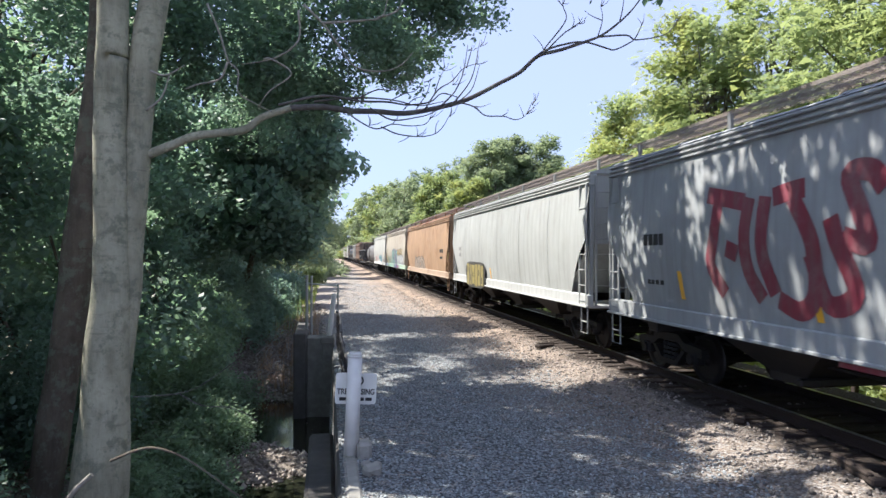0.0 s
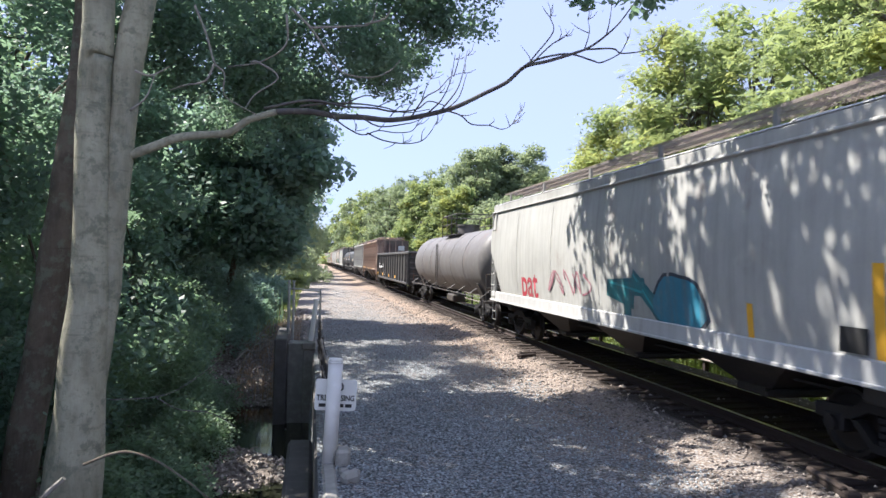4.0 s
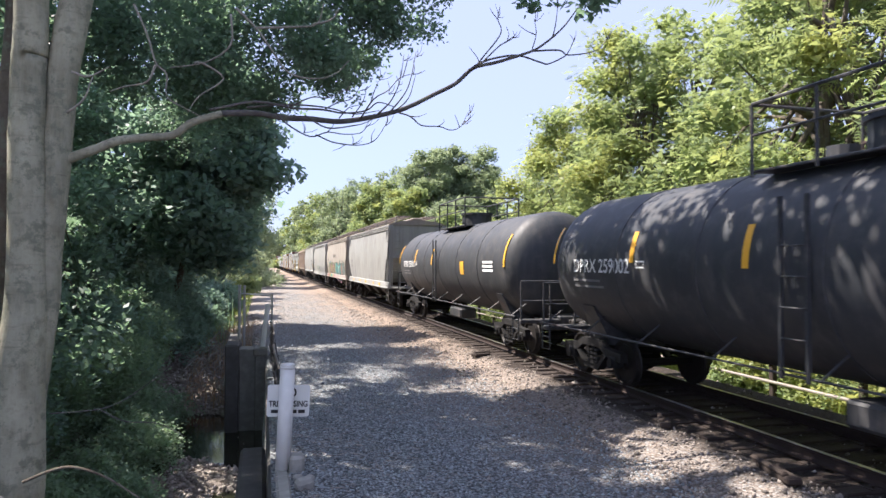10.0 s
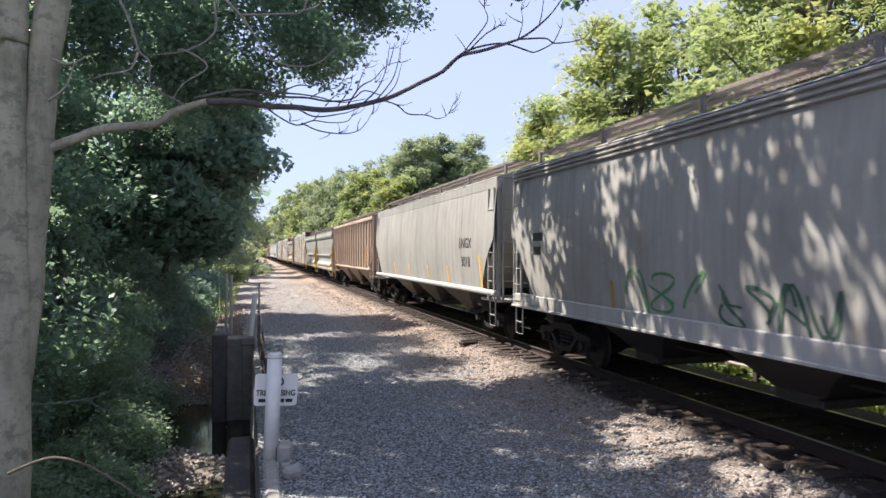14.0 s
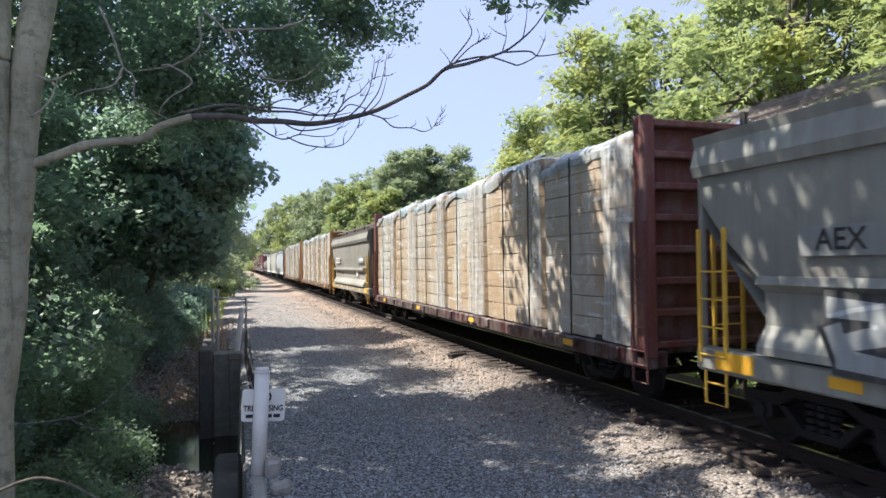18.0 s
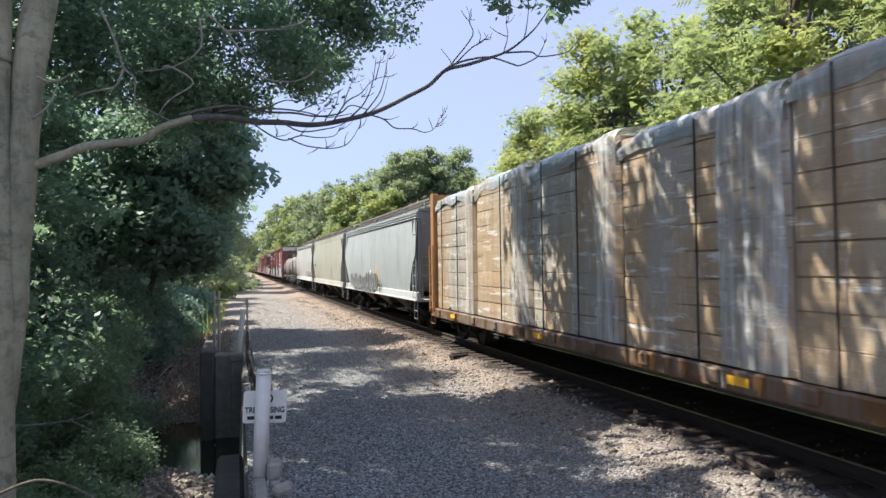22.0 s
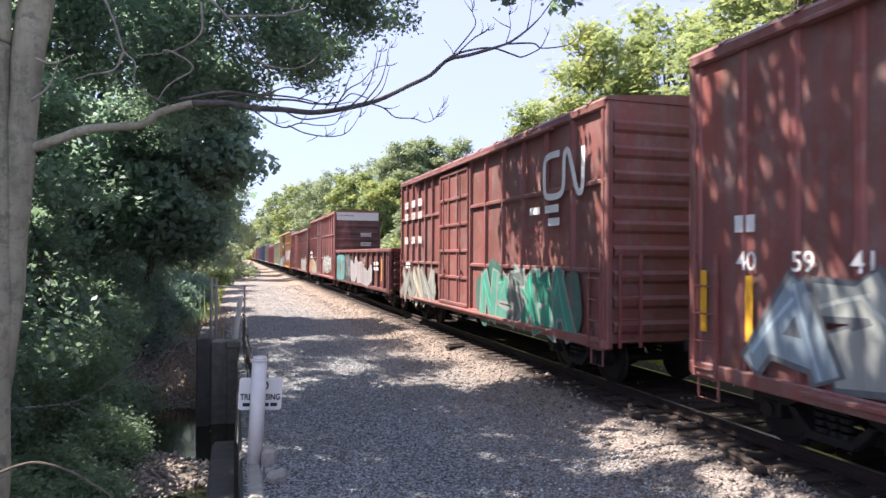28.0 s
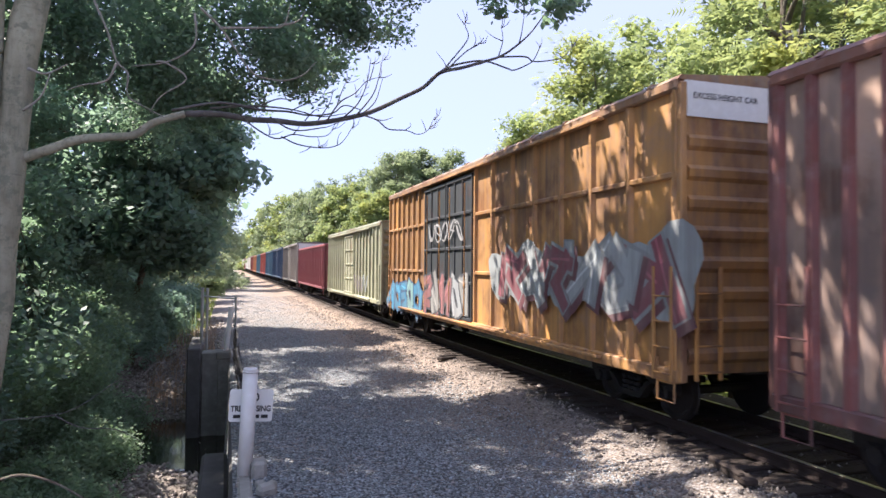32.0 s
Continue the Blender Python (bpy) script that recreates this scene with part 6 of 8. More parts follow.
# --- tank cars ---
def tank_car(car, L, col, rust=0.12, dirt=0.3, R=1.48, zc=2.52, yellow=(), dome=True):
    body = paint(col, rust, dirt, 0.45)
    iron = paint(dim(col, 0.9) if max(col) < 0.1 else (0.05, 0.045, 0.04), 0.3, 0.4)
    rings = []
    for k, y in ((0.05, -L / 2), (0.42, -L / 2 + 0.05), (0.72, -L / 2 + 0.17), (0.9, -L / 2 + 0.33), (0.985, -L / 2 + 0.52), (1, -L / 2 + 0.68)):
        rings.append((k * R, y))
    mids = [(R, -L / 2 + 0.68 + (L - 1.36) * q / 6) for q in range(1, 6)]
    rings = rings + mids + [(r, -y) for r, y in reversed(rings)]
    g = Geo()
    g.loft([[(r * math.cos(a), y, zc + r * math.sin(a)) for a in [2 * math.pi * j / 40 for j in range(40)]] for r, y in rings])
    part("tank_shell", g, body, car, smooth=True)
    for k in range(1, 6):
        y = -L / 2 + 0.68 + (L - 1.36) * k / 6

        def geo(q):
            q.loft([[(r * math.cos(a), yy, zc + r * math.sin(a)) for a in [2 * math.pi * j / 36 for j in range(36)]] for r, yy in ((R - .01, -0.03), (R + 0.012, -0.02), (R + 0.012, 0.02), (R - .01, 0.03))], caps=False)
        o = part("weld_band", shared(("weld_band", R, body.name), geo, body), None, car)
        o.location = (0, y, 0)
    g = Geo()
    for s in (-1, 1):
        y0, y1 = sorted((s * (L / 2 - 1.9), s * (L / 2 + 0.45)))
        g.cbox(-0.35, 0.35, y0, y1, 0.85, 1.2, 0.03)
        g.cbox(-1.45, 1.45, min(s * (L / 2 + 0.1), s * (L / 2 + 0.45)), max(s * (L / 2 + 0.1), s * (L / 2 + 0.45)), 1.02, 1.12, 0.02)
        ys = s * (L / 2 - 1.55)
        g.loft([[(-1.3, ys - 0.25, 1.7), (1.3, ys - 0.25, 1.7), (1.3, ys + 0.25, 1.7), (-1.3, ys + 0.25, 1.7)], [(-0.9, ys - 0.3, 0.9), (0.9, ys - 0.3, 0.9), (0.9, ys + 0.3, 0.9), (-0.9, ys + 0.3, 0.9)]])
    part("stub_sill", g, iron, car)
    for s in (-1, 1):
        g = Geo()
        g.rod((s * 1.52, -L / 2 - 0.3, 1.2), (s * 1.52, L / 2 + 0.3, 1.2), 0.018, 6)
        for k in range(9):
            y = -L / 2 + L * k / 8
            g.rod((s * 1.52, y, 1.2), (s * 1.1, y, 1.5), 0.018, 5)
        part("side_handrail", g, iron, car)
        e = s * (L / 2 + 0.4)
        g = Geo()
        for x in (-1.4, -0.6, 0.6, 1.4):
            g.rod((x, e, 1.1), (x, e, 2.1), 0.025, 6)
        g.rod((-1.4, e, 2.1), (1.4, e, 2.1), 0.025, 6)
        g.rod((-1.4, e, 1.6), (1.4, e, 1.6), 0.02, 6)
        part("end_handrail", g, iron, car)
        stirrup(car, -1.45, e - s * 0.25, iron)
    ladder(car, -R - 0.06, 0.35, 1.15, 3.4, iron, 0.42)
    if dome:
        g = Geo()
        g.rod((0, 0, zc + R - 0.1), (0, 0, zc + R + 0.35), 0.55, 20)
        g.rod((0, 0, zc + R + 0.35), (0, 0, zc + R + 0.42), 0.6, 20)
        g.rod((0, 1.1, zc + R - 0.1), (0, 1.1, zc + R + 0.2), 0.22, 12)
        part("dome", g, body, car, smooth=False)
        g = Geo()
        zt = zc + R
        for x in (-1.0, 1.0):
            g.cbox(min(x, x * 0.62), max(x, x * 0.62), -1.7, 1.7, zt - 0.14, zt - 0.1, 0.01)
            for y in (-1.7, -0.55, 0.55, 1.7):
                g.rod((x, y, zt - 0.2), (x, y, zt + 0.85), 0.025, 6)
            g.rod((x, -1.7, zt + 0.85), (x, 1.7, zt + 0.85), 0.025, 6)
            g.rod((x, -1.7, zt + 0.4), (x, 1.7, zt + 0.4), 0.02, 6)
        for y in (-1.7, 1.7):
            g.rod((-1.0, y, zt + 0.85), (1.0, y, zt + 0.85), 0.025, 6)
        part("dome_platform", g, iron, car)

    def side(z):
        return math.sqrt(max(0.2, R * R - (z - zc) ** 2))
    for y, z, w, h in yellow:
        patch(car, y, z, w, h, side, YELLOW)
    g = Geo()
    g.cbox(-1.0, -0.4, -1.2, 0.2, 0.6, 0.95, 0.05)
    part("bottom_outlet", g, iron, car)
    trucks(car, (-L / 2 + 1.3, L / 2 - 1.3))
    couplers(car, L, 0.9)
    return side


# --- gondola ---
def gondola(car, L, col, rust=0.4, dirt=0.4, top=2.9, posts=15, rimcol=None):
    body = paint(col, rust, dirt)
    rim = paint(rimcol or dim(col, 1.3), rust, dirt)
    z0 = 1.0
    for s in (-1, 1):
        g = Geo()
        g.box(min(s * 1.46, s * 1.5), max(s * 1.46, s * 1.5), -L / 2, L / 2, z0, top)
        part("side_panel", g, body, car)
        g = Geo()
        g.cbox(min(s * 1.4, s * 1.62), max(s * 1.4, s * 1.62), -L / 2, L / 2, top - 0.06, top + 0.1, 0.025)
        part("top_chord", g, rim, car)
        g = Geo()
        g.cbox(min(s * 1.42, s * 1.6), max(s * 1.42, s * 1.6), -L / 2, L / 2, z0 - 0.06, z0 + 0.1, 0.025)
        part("side_sill", g, body, car)
        for k in range(posts):
            def geo(q):
                q.loft([[(0, -0.1, z), (0.1, -0.06, z), (0.1, 0.06, z), (0, 0.1, z)] for z in (z0 + 0.08, top - 0.04)])
            o = part("side_post", shared(("gondola_post", top, body.name), geo, body), None, car)
            o.matrix_local = pose(s * 1.499, -L / 2 + 0.12 + (L - 0.24) * k / (posts - 1), 0, 0, 0, 0 if s > 0 else 180)
        e = s * L / 2
        g = Geo()
        g.box(-1.5, 1.5, min(e, e - s * 0.05), max(e, e - s * 0.05), z0, top)
        ep = part("end_panel", g, body, car)
        for k in range(5):
            z = z0 + 0.25 + k * (top - z0 - 0.3) / 5
            g = Geo()
            g.cbox(-1.45, 1.45, min(e, e + s * 0.07), max(e, e + s * 0.07), z, z + 0.14, 0.03)
            part("end_rib", g, body, ep)
        g = Geo()
        g.cbox(-1.6, 1.6, min(e - s * .1, e + s * 0.1), max(e - s * .1, e + s * 0.1), top - 0.04, top + 0.11, 0.02)
        part("end_cap", g, rim, ep)
        ladder(car, -1.62, e - s * 0.35, 0.9, top - 0.1, body, 0.4)
        stirrup(car, -1.55, e - s * 0.35, body)
    g = Geo()
    g.box(-1.46, 1.46, -L / 2, L / 2, z0, z0 + 0.08)
    part("floor", g, body, car)
    underframe(car, L, IRON)
    trucks(car, (-L / 2 + 1.9, L / 2 - 1.9))
    couplers(car, L, 0.6)


# --- boxcars ---
def boxcar(car, L, col, top=4.65, ribs=14, rails=(), door=None, doorcol=None, roofcol=None, rust=0.35, dirt=0.4, whitetop=False, door_rows=4, ribdepth=0.08, bands=None, whitewords="", wordsize=0.2, soot_shade=(0.165, 0.15, 0.138), black=0.25):
    # the soot colour also holds the cool grey of shaded sides
    body = paint(col, rust, dirt, grime=soot_shade, black=black)
    rib = paint(dim(col, 1.06), rust, dirt, grime=soot_shade, black=black)
    roof = paint(roofcol or dim(col, 0.8), min(0.7, rust + 0.2), dirt)
    z0 = 1.02
    door = door or (-1.6, 1.6)
    for s in (-1, 1):
        pieces = [(-L / 2, door[0]), (door[1], L / 2)]
        for k, (a, b) in enumerate(pieces):
            g = Geo()
            g.box(min(s * 1.4, s * 1.47), max(s * 1.4, s * 1.47), a, b, z0, top - 0.05)
            part("side_panel", g, body if not (bands and s < 0) else paint(bands[k], rust, dirt, grime=soot_shade, black=black), car)
        n = max(1, int(round(ribs * (door[0] + L / 2) / L)))
        for a, b in pieces:
            for k in range(n + 1):
                def geo(q):
                    q.loft([[(0, -0.075, z), (ribdepth, -0.04, z), (ribdepth, 0.04, z), (0, 0.075, z)] for z in (z0 + 0.02, top - 0.1)])
                o = part("side_post", shared(("box_post", top, ribdepth, rib.name), geo, rib), None, car)
                o.matrix_local = pose(s * 1.469, a + 0.09 + (b - a - 0.18) * k / n, 0, 0, 0, 0 if s > 0 else 180)
            for z in rails:
                g = Geo()
                g.cbox(min(s * 1.46, s * (1.46 + ribdepth)), max(s * 1.46, s * (1.46 + ribdepth)), a, b, z - 0.05, z + 0.05, 0.02)
                part("side_rail", g, rib, car)
        g = Geo()
        g.cbox(min(s * 1.4, s * 1.56), max(s * 1.4, s * 1.56), -L / 2, L / 2, z0 - 0.12, z0 + 0.08, 0.02)
        part("side_sill", g, rib, car)
        g = Geo()
        g.cbox(min(s * 1.38, s * 1.57), max(s * 1.38, s * 1.57), -L / 2, L / 2, top - 0.16, top, 0.03)
        part("top_chord", g, roof, car)
        d0, d1 = door
        dm = paint(doorcol, 0.2, 0.25, grime=(0.05, 0.05, 0.05)) if doorcol else body
        leaves = 2 if (d1 - d0) > 3.6 else 1
        w = (d1 - d0) / leaves
        for q in range(leaves):
            a = d0 + q * w + 0.03
            b = a + w - 0.06
            g = Geo()
            g.cbox(min(s * 1.45, s * 1.53), max(s * 1.45, s * 1.53), a, b, z0 + 0.05, top - 0.25, 0.015)
            dr = part("door", g, dm, car)
            for r in range(door_rows + 1):
                g = Geo()
                z = z0 + 0.12 + (top - 0.45 - z0) * r / door_rows
                g.cbox(min(s * 1.52, s * 1.58), max(s * 1.52, s * 1.58), a, b, z - 0.045, z + 0.045, 0.015)
                part("door_rib", g, dm, dr)
            for yy in (a + 0.05, b - 0.05, a + w * 0.35, a + w * 0.65):
                g = Geo()
                g.cbox(min(s * 1.52, s * 1.57), max(s * 1.52, s * 1.57), yy - 0.035, yy + 0.035, z0 + 0.05, top - 0.3, 0.012)
                part("door_post", g, dm, dr)
            for yy in (a + w * 0.2, b - w * 0.2):
                g = Geo()
                g.rod((s * 1.61, yy, z0 + 0.2), (s * 1.61, yy, top - 0.5), 0.018, 6)
                g.cbox(min(s * 1.56, s * 1.63), max(s * 1.56, s * 1.63), yy - 0.05, yy + 0.05, z0 + 1.0, z0 + 1.12, 0.01)
                part("lock_bar", g, rib, dr)
        for z in (z0 - 0.02, top - 0.2):
            g = Geo()
            g.cbox(min(s * 1.52, s * 1.66), max(s * 1.52, s * 1.66), -L / 2 + 2, L / 2 - 2, z, z + 0.06, 0.01)
            part("door_track", g, rib, car)
        e = s * L / 2
        g = Geo()
        g.box(-1.47, 1.47, min(e, e - s * 0.05), max(e, e - s * 0.05), z0, top - 0.02)
        nr = 9
        ep = part("end_panel", g, body, car)
        for k in range(nr):
            g = Geo()
            z = z0 + 0.15 + k * (top - z0 - 0.3) / nr
            if whitetop and s < 0 and z > top - 0.75:
                continue
            g.loft([[(x, e + s * d, z + w) for d, w in ((0, 0), (0.05, 0.06), (0.07, 0.17), (0, 0.24))] for x in (-1.38, 1.38)])
            part("end_rib", g, body, ep)
        if whitetop:
            g = Geo()
            g.box(-1.44, 1.44, min(e + s * 0.01, e + s * 0.03), max(e + s * 0.01, e + s * 0.03), top - 0.55, top - 0.02)
            pl = part("height_panel", g, WHITEPAINT, car, "white painted strip at the top of the end")
            if whitewords and s < 0:
                me = text_mesh(whitewords, wordsize)
                me.materials.append(BLACK)
                for v in me.vertices:
                    v.co = (v.co.x - 1.36 + 5.2 * wordsize, e - 0.037, top - 0.24 + v.co.y)
                part("lettering", me, None, pl)
        for x in (-1.47, 1.47):
            g = Geo()
            g.cbox(x - 0.06, x + 0.06, min(e - s * .06, e + s * 0.06), max(e - s * .06, e + s * 0.06), z0 - 0.1, top - 0.05, 0.02)
            part("corner_post", g, rib, car)
        ladder(car, -1.56, e - s * 0.33, 0.9, 2.6, rib, 0.42)
        ladder(car, -1.1, e + s * 0.12, 0.95, 2.6, rib, 0.42, "x")
        stirrup(car, -1.5, e - s * 0.33, rib)
    brake_wheel(car, 0.55, -L / 2 - 0.16, 2.1, rib)
    g = Geo()
    prof = [(-1.57, top - 0.02), (-1.5, top + 0.05), (0, top + 0.17), (1.5, top + 0.05), (1.57, top - 0.02)]
    g.loft([[(x, y, z) for x, z in prof] for y in (-L / 2 - .03, L / 2 + .03)])
    for k in range(13):
        y = -L / 2 + L * (k + 0.5) / 13
        g.loft([[(x, yy, z + 0.03) for x, z in prof] for yy in (y - 0.05, y + 0.05)])
    part("roof", g, roof, car)
    underframe(car, L, IRON)
    trucks(car, (-L / 2 + 1.9, L / 2 - 1.9))
    couplers(car, L, 1.0)


# --- flat car with wrapped planks ---
def film_material():
    """Thin milky plastic: part of the light goes straight through."""
    n = Nodes("milky_film")
    folds = n.noise(1.0, 5, 0.65, n.scaled(2, 7, 0.5))
    streak = n.noise(1.0, 4, 0.6, n.scaled(1.5, 2.2, 9))
    c = n.mix(n.ramp(folds, 0.35, 0.65), (0.42, 0.43, 0.42), (0.66, 0.67, 0.66))
    n.finish(c, 0.32, 0.0, n.mix(0.5, folds, streak), 0.5, 0.04, 0.6)
    clear = n.add("BsdfTransparent")
    thick = n.add("Math", op="MULTIPLY_ADD")
    n.link(n.mix(0.4, n.ramp(folds, 0.4, 0.66), n.ramp(streak, 0.55, 0.62)), thick.inputs[0])
    thick.inputs[1].default_value, thick.inputs[2].default_value = 0.55, 0.3
    m = n.add("MixShader")
    n.link(thick.outputs[0], m.inputs[0])
    n.link(clear.outputs[0], m.inputs[1])
    n.link(n.bsdf.outputs[0], m.inputs[2])
    n.link(m.outputs[0], n.out.inputs[0])
    return n.mat


FILM = film_material()
HOOD = wrap_material((0.25, 0.29, 0.3), (0.34, 0.32, 0.28))


def lumber_car(car, L, col, tint, seed, top=4.85):
    frame_m = paint(col, 0.55, 0.5)
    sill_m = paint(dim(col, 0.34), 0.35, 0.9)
    rng = random.Random(seed)
    for s in (-1, 1):
        g = Geo()
        g.cbox(min(s * 1.1, s * 1.5), max(s * 1.1, s * 1.5), -L / 2, L / 2, 0.82, 1.12, 0.03)
        for k in range(14):
            y = -L / 2 + 0.9 + (L - 1.8) * k / 13
            g.cbox(min(s * 1.48, s * 1.56), max(s * 1.48, s * 1.56), y - 0.12, y + 0.12, 0.9, 1.1, 0.02)
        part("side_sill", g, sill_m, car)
        e = s * L / 2
        g = Geo()
        g.box(-1.45, 1.45, min(e - s * 0.28, e - s * 0.24), max(e - s * 0.28, e - s * 0.24), 1.1, top + 0.05)
        bh = part("bulkhead", g, frame_m, car)
        for k in range(8):
            z = 1.15 + k * (top - 1.25) / 7
            g = Geo()
            g.cbox(-1.3, 1.3, min(e, e - s * 0.25), max(e, e - s * 0.25), z, z + 0.12, 0.02)
            part("bulkhead_rib", g, frame_m, bh)
        for x in (-1.4, 1.4):
            g = Geo()
            g.cbox(x - 0.1, x + 0.1, min(e + s * .02, e - s * 0.3), max(e + s * .02, e - s * 0.3), 1.0, top + 0.08, 0.02)
            part("bulkhead_post", g, frame_m, bh)
        ladder(car, -1.54, e - s * 0.15, 1.0, 3.2, frame_m, 0.36)
        stirrup(car, -1.5, e - s * 0.2, frame_m)
    g = Geo()
    g.box(-1.42, 1.42, -L / 2 + 0.3, L / 2 - 0.3, 1.02, 1.12)
    part("deck", g, sill_m, car)
    g = Geo()
    g.box(-0.08, 0.08, -L / 2 + 0.3, L / 2 - 0.3, 1.12, top - 0.05)
    part("centre_beam", g, frame_m, car)
    n = 6 if L > 20 else 5
    w = (L - 0.72) / n
    for s in (-1, 1):
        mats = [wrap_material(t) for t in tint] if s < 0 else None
        if s < 0:
            keep = mats
        for k in range(n):
            y0 = -L / 2 + 0.36 + w * k
            h = top - 0.02 - rng.uniform(0, 0.18)
            lean = rng.uniform(-0.03, 0.03)
            ph = rng.uniform(0, 50)
            g = Geo()
            zs = []
            for q in range(9):
                za, zb = 1.13 + (h - 1.13) * q / 9, 1.13 + (h - 1.13) * (q + 1) / 9
                zs += [(za, 0.05), (za + 0.016, 0.04), (za + 0.02, 0.003), (za * 0.5 + zb * 0.5, -0.006), (zb - 0.006, 0.003)]
            zs.append((h - 0.01, 0.05))
            ny = 24
            rows = []
            for z, dip in zs:
                row = []
                for j in range(ny + 1):
                    u = j / ny
                    y = y0 + 0.012 + (w - 0.024) * u
                    mid = 0.03 * (0.46 < u < 0.54) * (k % 2)
                    bare = min(1.0, max(0.0, 0.55 + 1.6 * noise.noise(Vector((y * 0.7 + ph, z * 0.5, 3.0)))))
                    d = 0.03 * noise.noise(Vector((y * 1.6 + ph, z * 0.35, s))) + 0.012 * noise.noise(Vector((y * 6 + ph, z * 0.8, s)))
                    row.append((s * (1.4 + d - dip * bare - mid - 0.07 * (j in (0, ny)) + lean * (z - 1) / 4), y, z))
                rows.append(row)
            top_z = [h + 0.06 * noise.noise(Vector((p[1] * 0.9 + ph, 3, 0))) - 0.16 * abs(2 * j / ny - 1) ** 5 for j, p in enumerate(rows[-1])]
            rows.append([(s * 1.22, p[1], q + 0.08) for p, q in zip(rows[-1], top_z)])
            rows.append([(s * 0.1, p[1], q + 0.14) for p, q in zip(rows[-1], top_z)])
            g.grid(rows)
            for e in (0, ny):
                g.grid([[r[e], (s * 0.1, r[e][1], r[e][2])] for r in rows[:-1]])
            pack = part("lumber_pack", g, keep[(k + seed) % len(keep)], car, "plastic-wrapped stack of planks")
            # a loose plastic hood hangs over the top edge
            g = Geo()
            hood = []
            for q, (x, dz) in enumerate(((0.15, 0.2), (1.0, 0.17), (1.3, 0.1), (1.42, 0.0), (1.43, -0.1), (1.425, -0.22))):
                row = []
                for j in range(25):
                    y = y0 + w * j / 24
                    f = noise.noise(Vector((y * 2.2 + ph, q * 0.35, 7 + s)))
                    f2 = noise.noise(Vector((y * 0.8 + ph, 0, 11)))
                    sag = 0.16 * abs(2 * j / 24 - 1) ** 5
                    row.append((s * (x + 0.02 * f * (q > 2) + lean), y, h - 0.02 - sag + dz * (1 + 1.6 * f2 * (q > 3)) + 0.03 * f))
                hood.append(row)
            g.grid(hood)
            part("plastic_hood", g, HOOD, pack, "loose blue-grey plastic over the top", smooth=True)
            if s < 0:
                for q in ((0.3, 0.72) if k % 2 else (0.52,)):
                    yy = y0 + w * (q + 0.12 * math.sin(3.1 * k + seed))
                    g = Geo()
                    g.loft([[(-1.475, yy - 0.009, z), (-1.475, yy + 0.009, z), (-1.45, yy + 0.009, z), (-1.45, yy - 0.009, z)] for z in (1.1, h - 0.05)])
                    part("tie_down_cable", g, IRON, car)
                # film billowing off the end of the pack
                wide = (1.15, 0.7, 0.95, 0.6, 1.25, 0.8)[(k + seed) % 6]
                g = Geo()
                rows = []
                for z, x in [(1.16 + (h - 1.31) * q / 9, 1.43) for q in range(10)] + [(h - 0.03, 1.42), (h + 0.07, 1.34), (h + 0.14, 1.18), (h + 0.18, 0.85), (h + 0.2, 0.3)]:
                    row = []
                    for q in range(15):
                        u = q / 14
                        y = y0 + 0.02 + wide * u
                        puff = 0.085 * math.sin(math.pi * min(1, 1.25 * u + 0.02)) ** 0.7 if u < 0.78 else 0.012
                        f = noise.noise(Vector((y * 3 + ph, z * 0.45, 5))) + 0.5 * noise.noise(Vector((y * 9, z * 0.8, ph)))
                        row.append((-(x + puff + 0.02 + 0.03 * f), y + 0.06 * noise.noise(Vector((z * 0.6, ph, u))), z + 0.02 * f))
                    rows.append(row)
                g.grid(rows)
                part("loose_film", g, FILM, car, "billowing milky plastic film", smooth=True)
    for k in range(4):
        patch(car, -L / 2 + 2.5 + k * (L - 5) / 3, 1.0, 0.4, 0.12, lambda z: 1.575, YELLOW)
    underframe(car, L, IRON)
    trucks(car, (-L / 2 + 2.0, L / 2 - 2.0))
    couplers(car, L, 0.6)


# the cars in their order, from the front of the train: kind, front and rear of the body along the train
CARS = []


def car(name, label, category, front, rear):
    front, rear = front * 1.06, rear * 1.06
    ob = tagged(new(name), label, category, "cars of the train")
    CARS.append((ob, (front + rear) / 2))
    return ob, rear - front



def HS(z):
    return hopper_side(z - 0.16)


c, L = car("covered_hopper", "grey covered hopper car with big red graffiti", "freight car", -3.4, 13.07)
covered_hopper(c, L, (0.47, 0.49, 0.5), 0.12, 0.35)
bars(c, [[(0, 0.16), (0.2, 0.16), (0.4, 0.16), (0.6, 0.16)], [], [(0.1, 0.12), (0.25, 0.12), (0.42, 0.12), (0.6, 0.12)]], L / 2 - 1.75, 2.72, HS, BLACK, 0.22)
TAG = (((4.77, 3.53), (4.23, 3.43), (3.78, 3.34)), ((4.45, 3.41), (4.57, 2.83), (4.66, 2.37), (4.3, 1.93)), ((3.66, 3.4), (3.78, 2.81), (3.68, 2.3), (3.38, 1.9)), ((3.3, 3.39), (3.38, 2.64), (3.1, 1.99)), ((3.13, 3.36), (2.82, 3.41), (2.5, 3.44)),
       ((2.72, 3.32), (2.36, 2.71), (2.33, 2.05), (2.61, 1.79), (3.04, 1.92)), ((2.39, 2.56), (2.11, 1.92), (1.66, 2.09), (1.92, 2.7), (2.04, 3.02)), ((1.83, 2.77), (1.45, 2.69), (1.57, 3.09), (1.75, 3.52), (1.42, 3.54), (1.21, 3.32)), ((4.23, 2.65), (3.95, 2.56)), ((1.0, 3.4), (0.9, 2.7), (0.5, 2.2)))
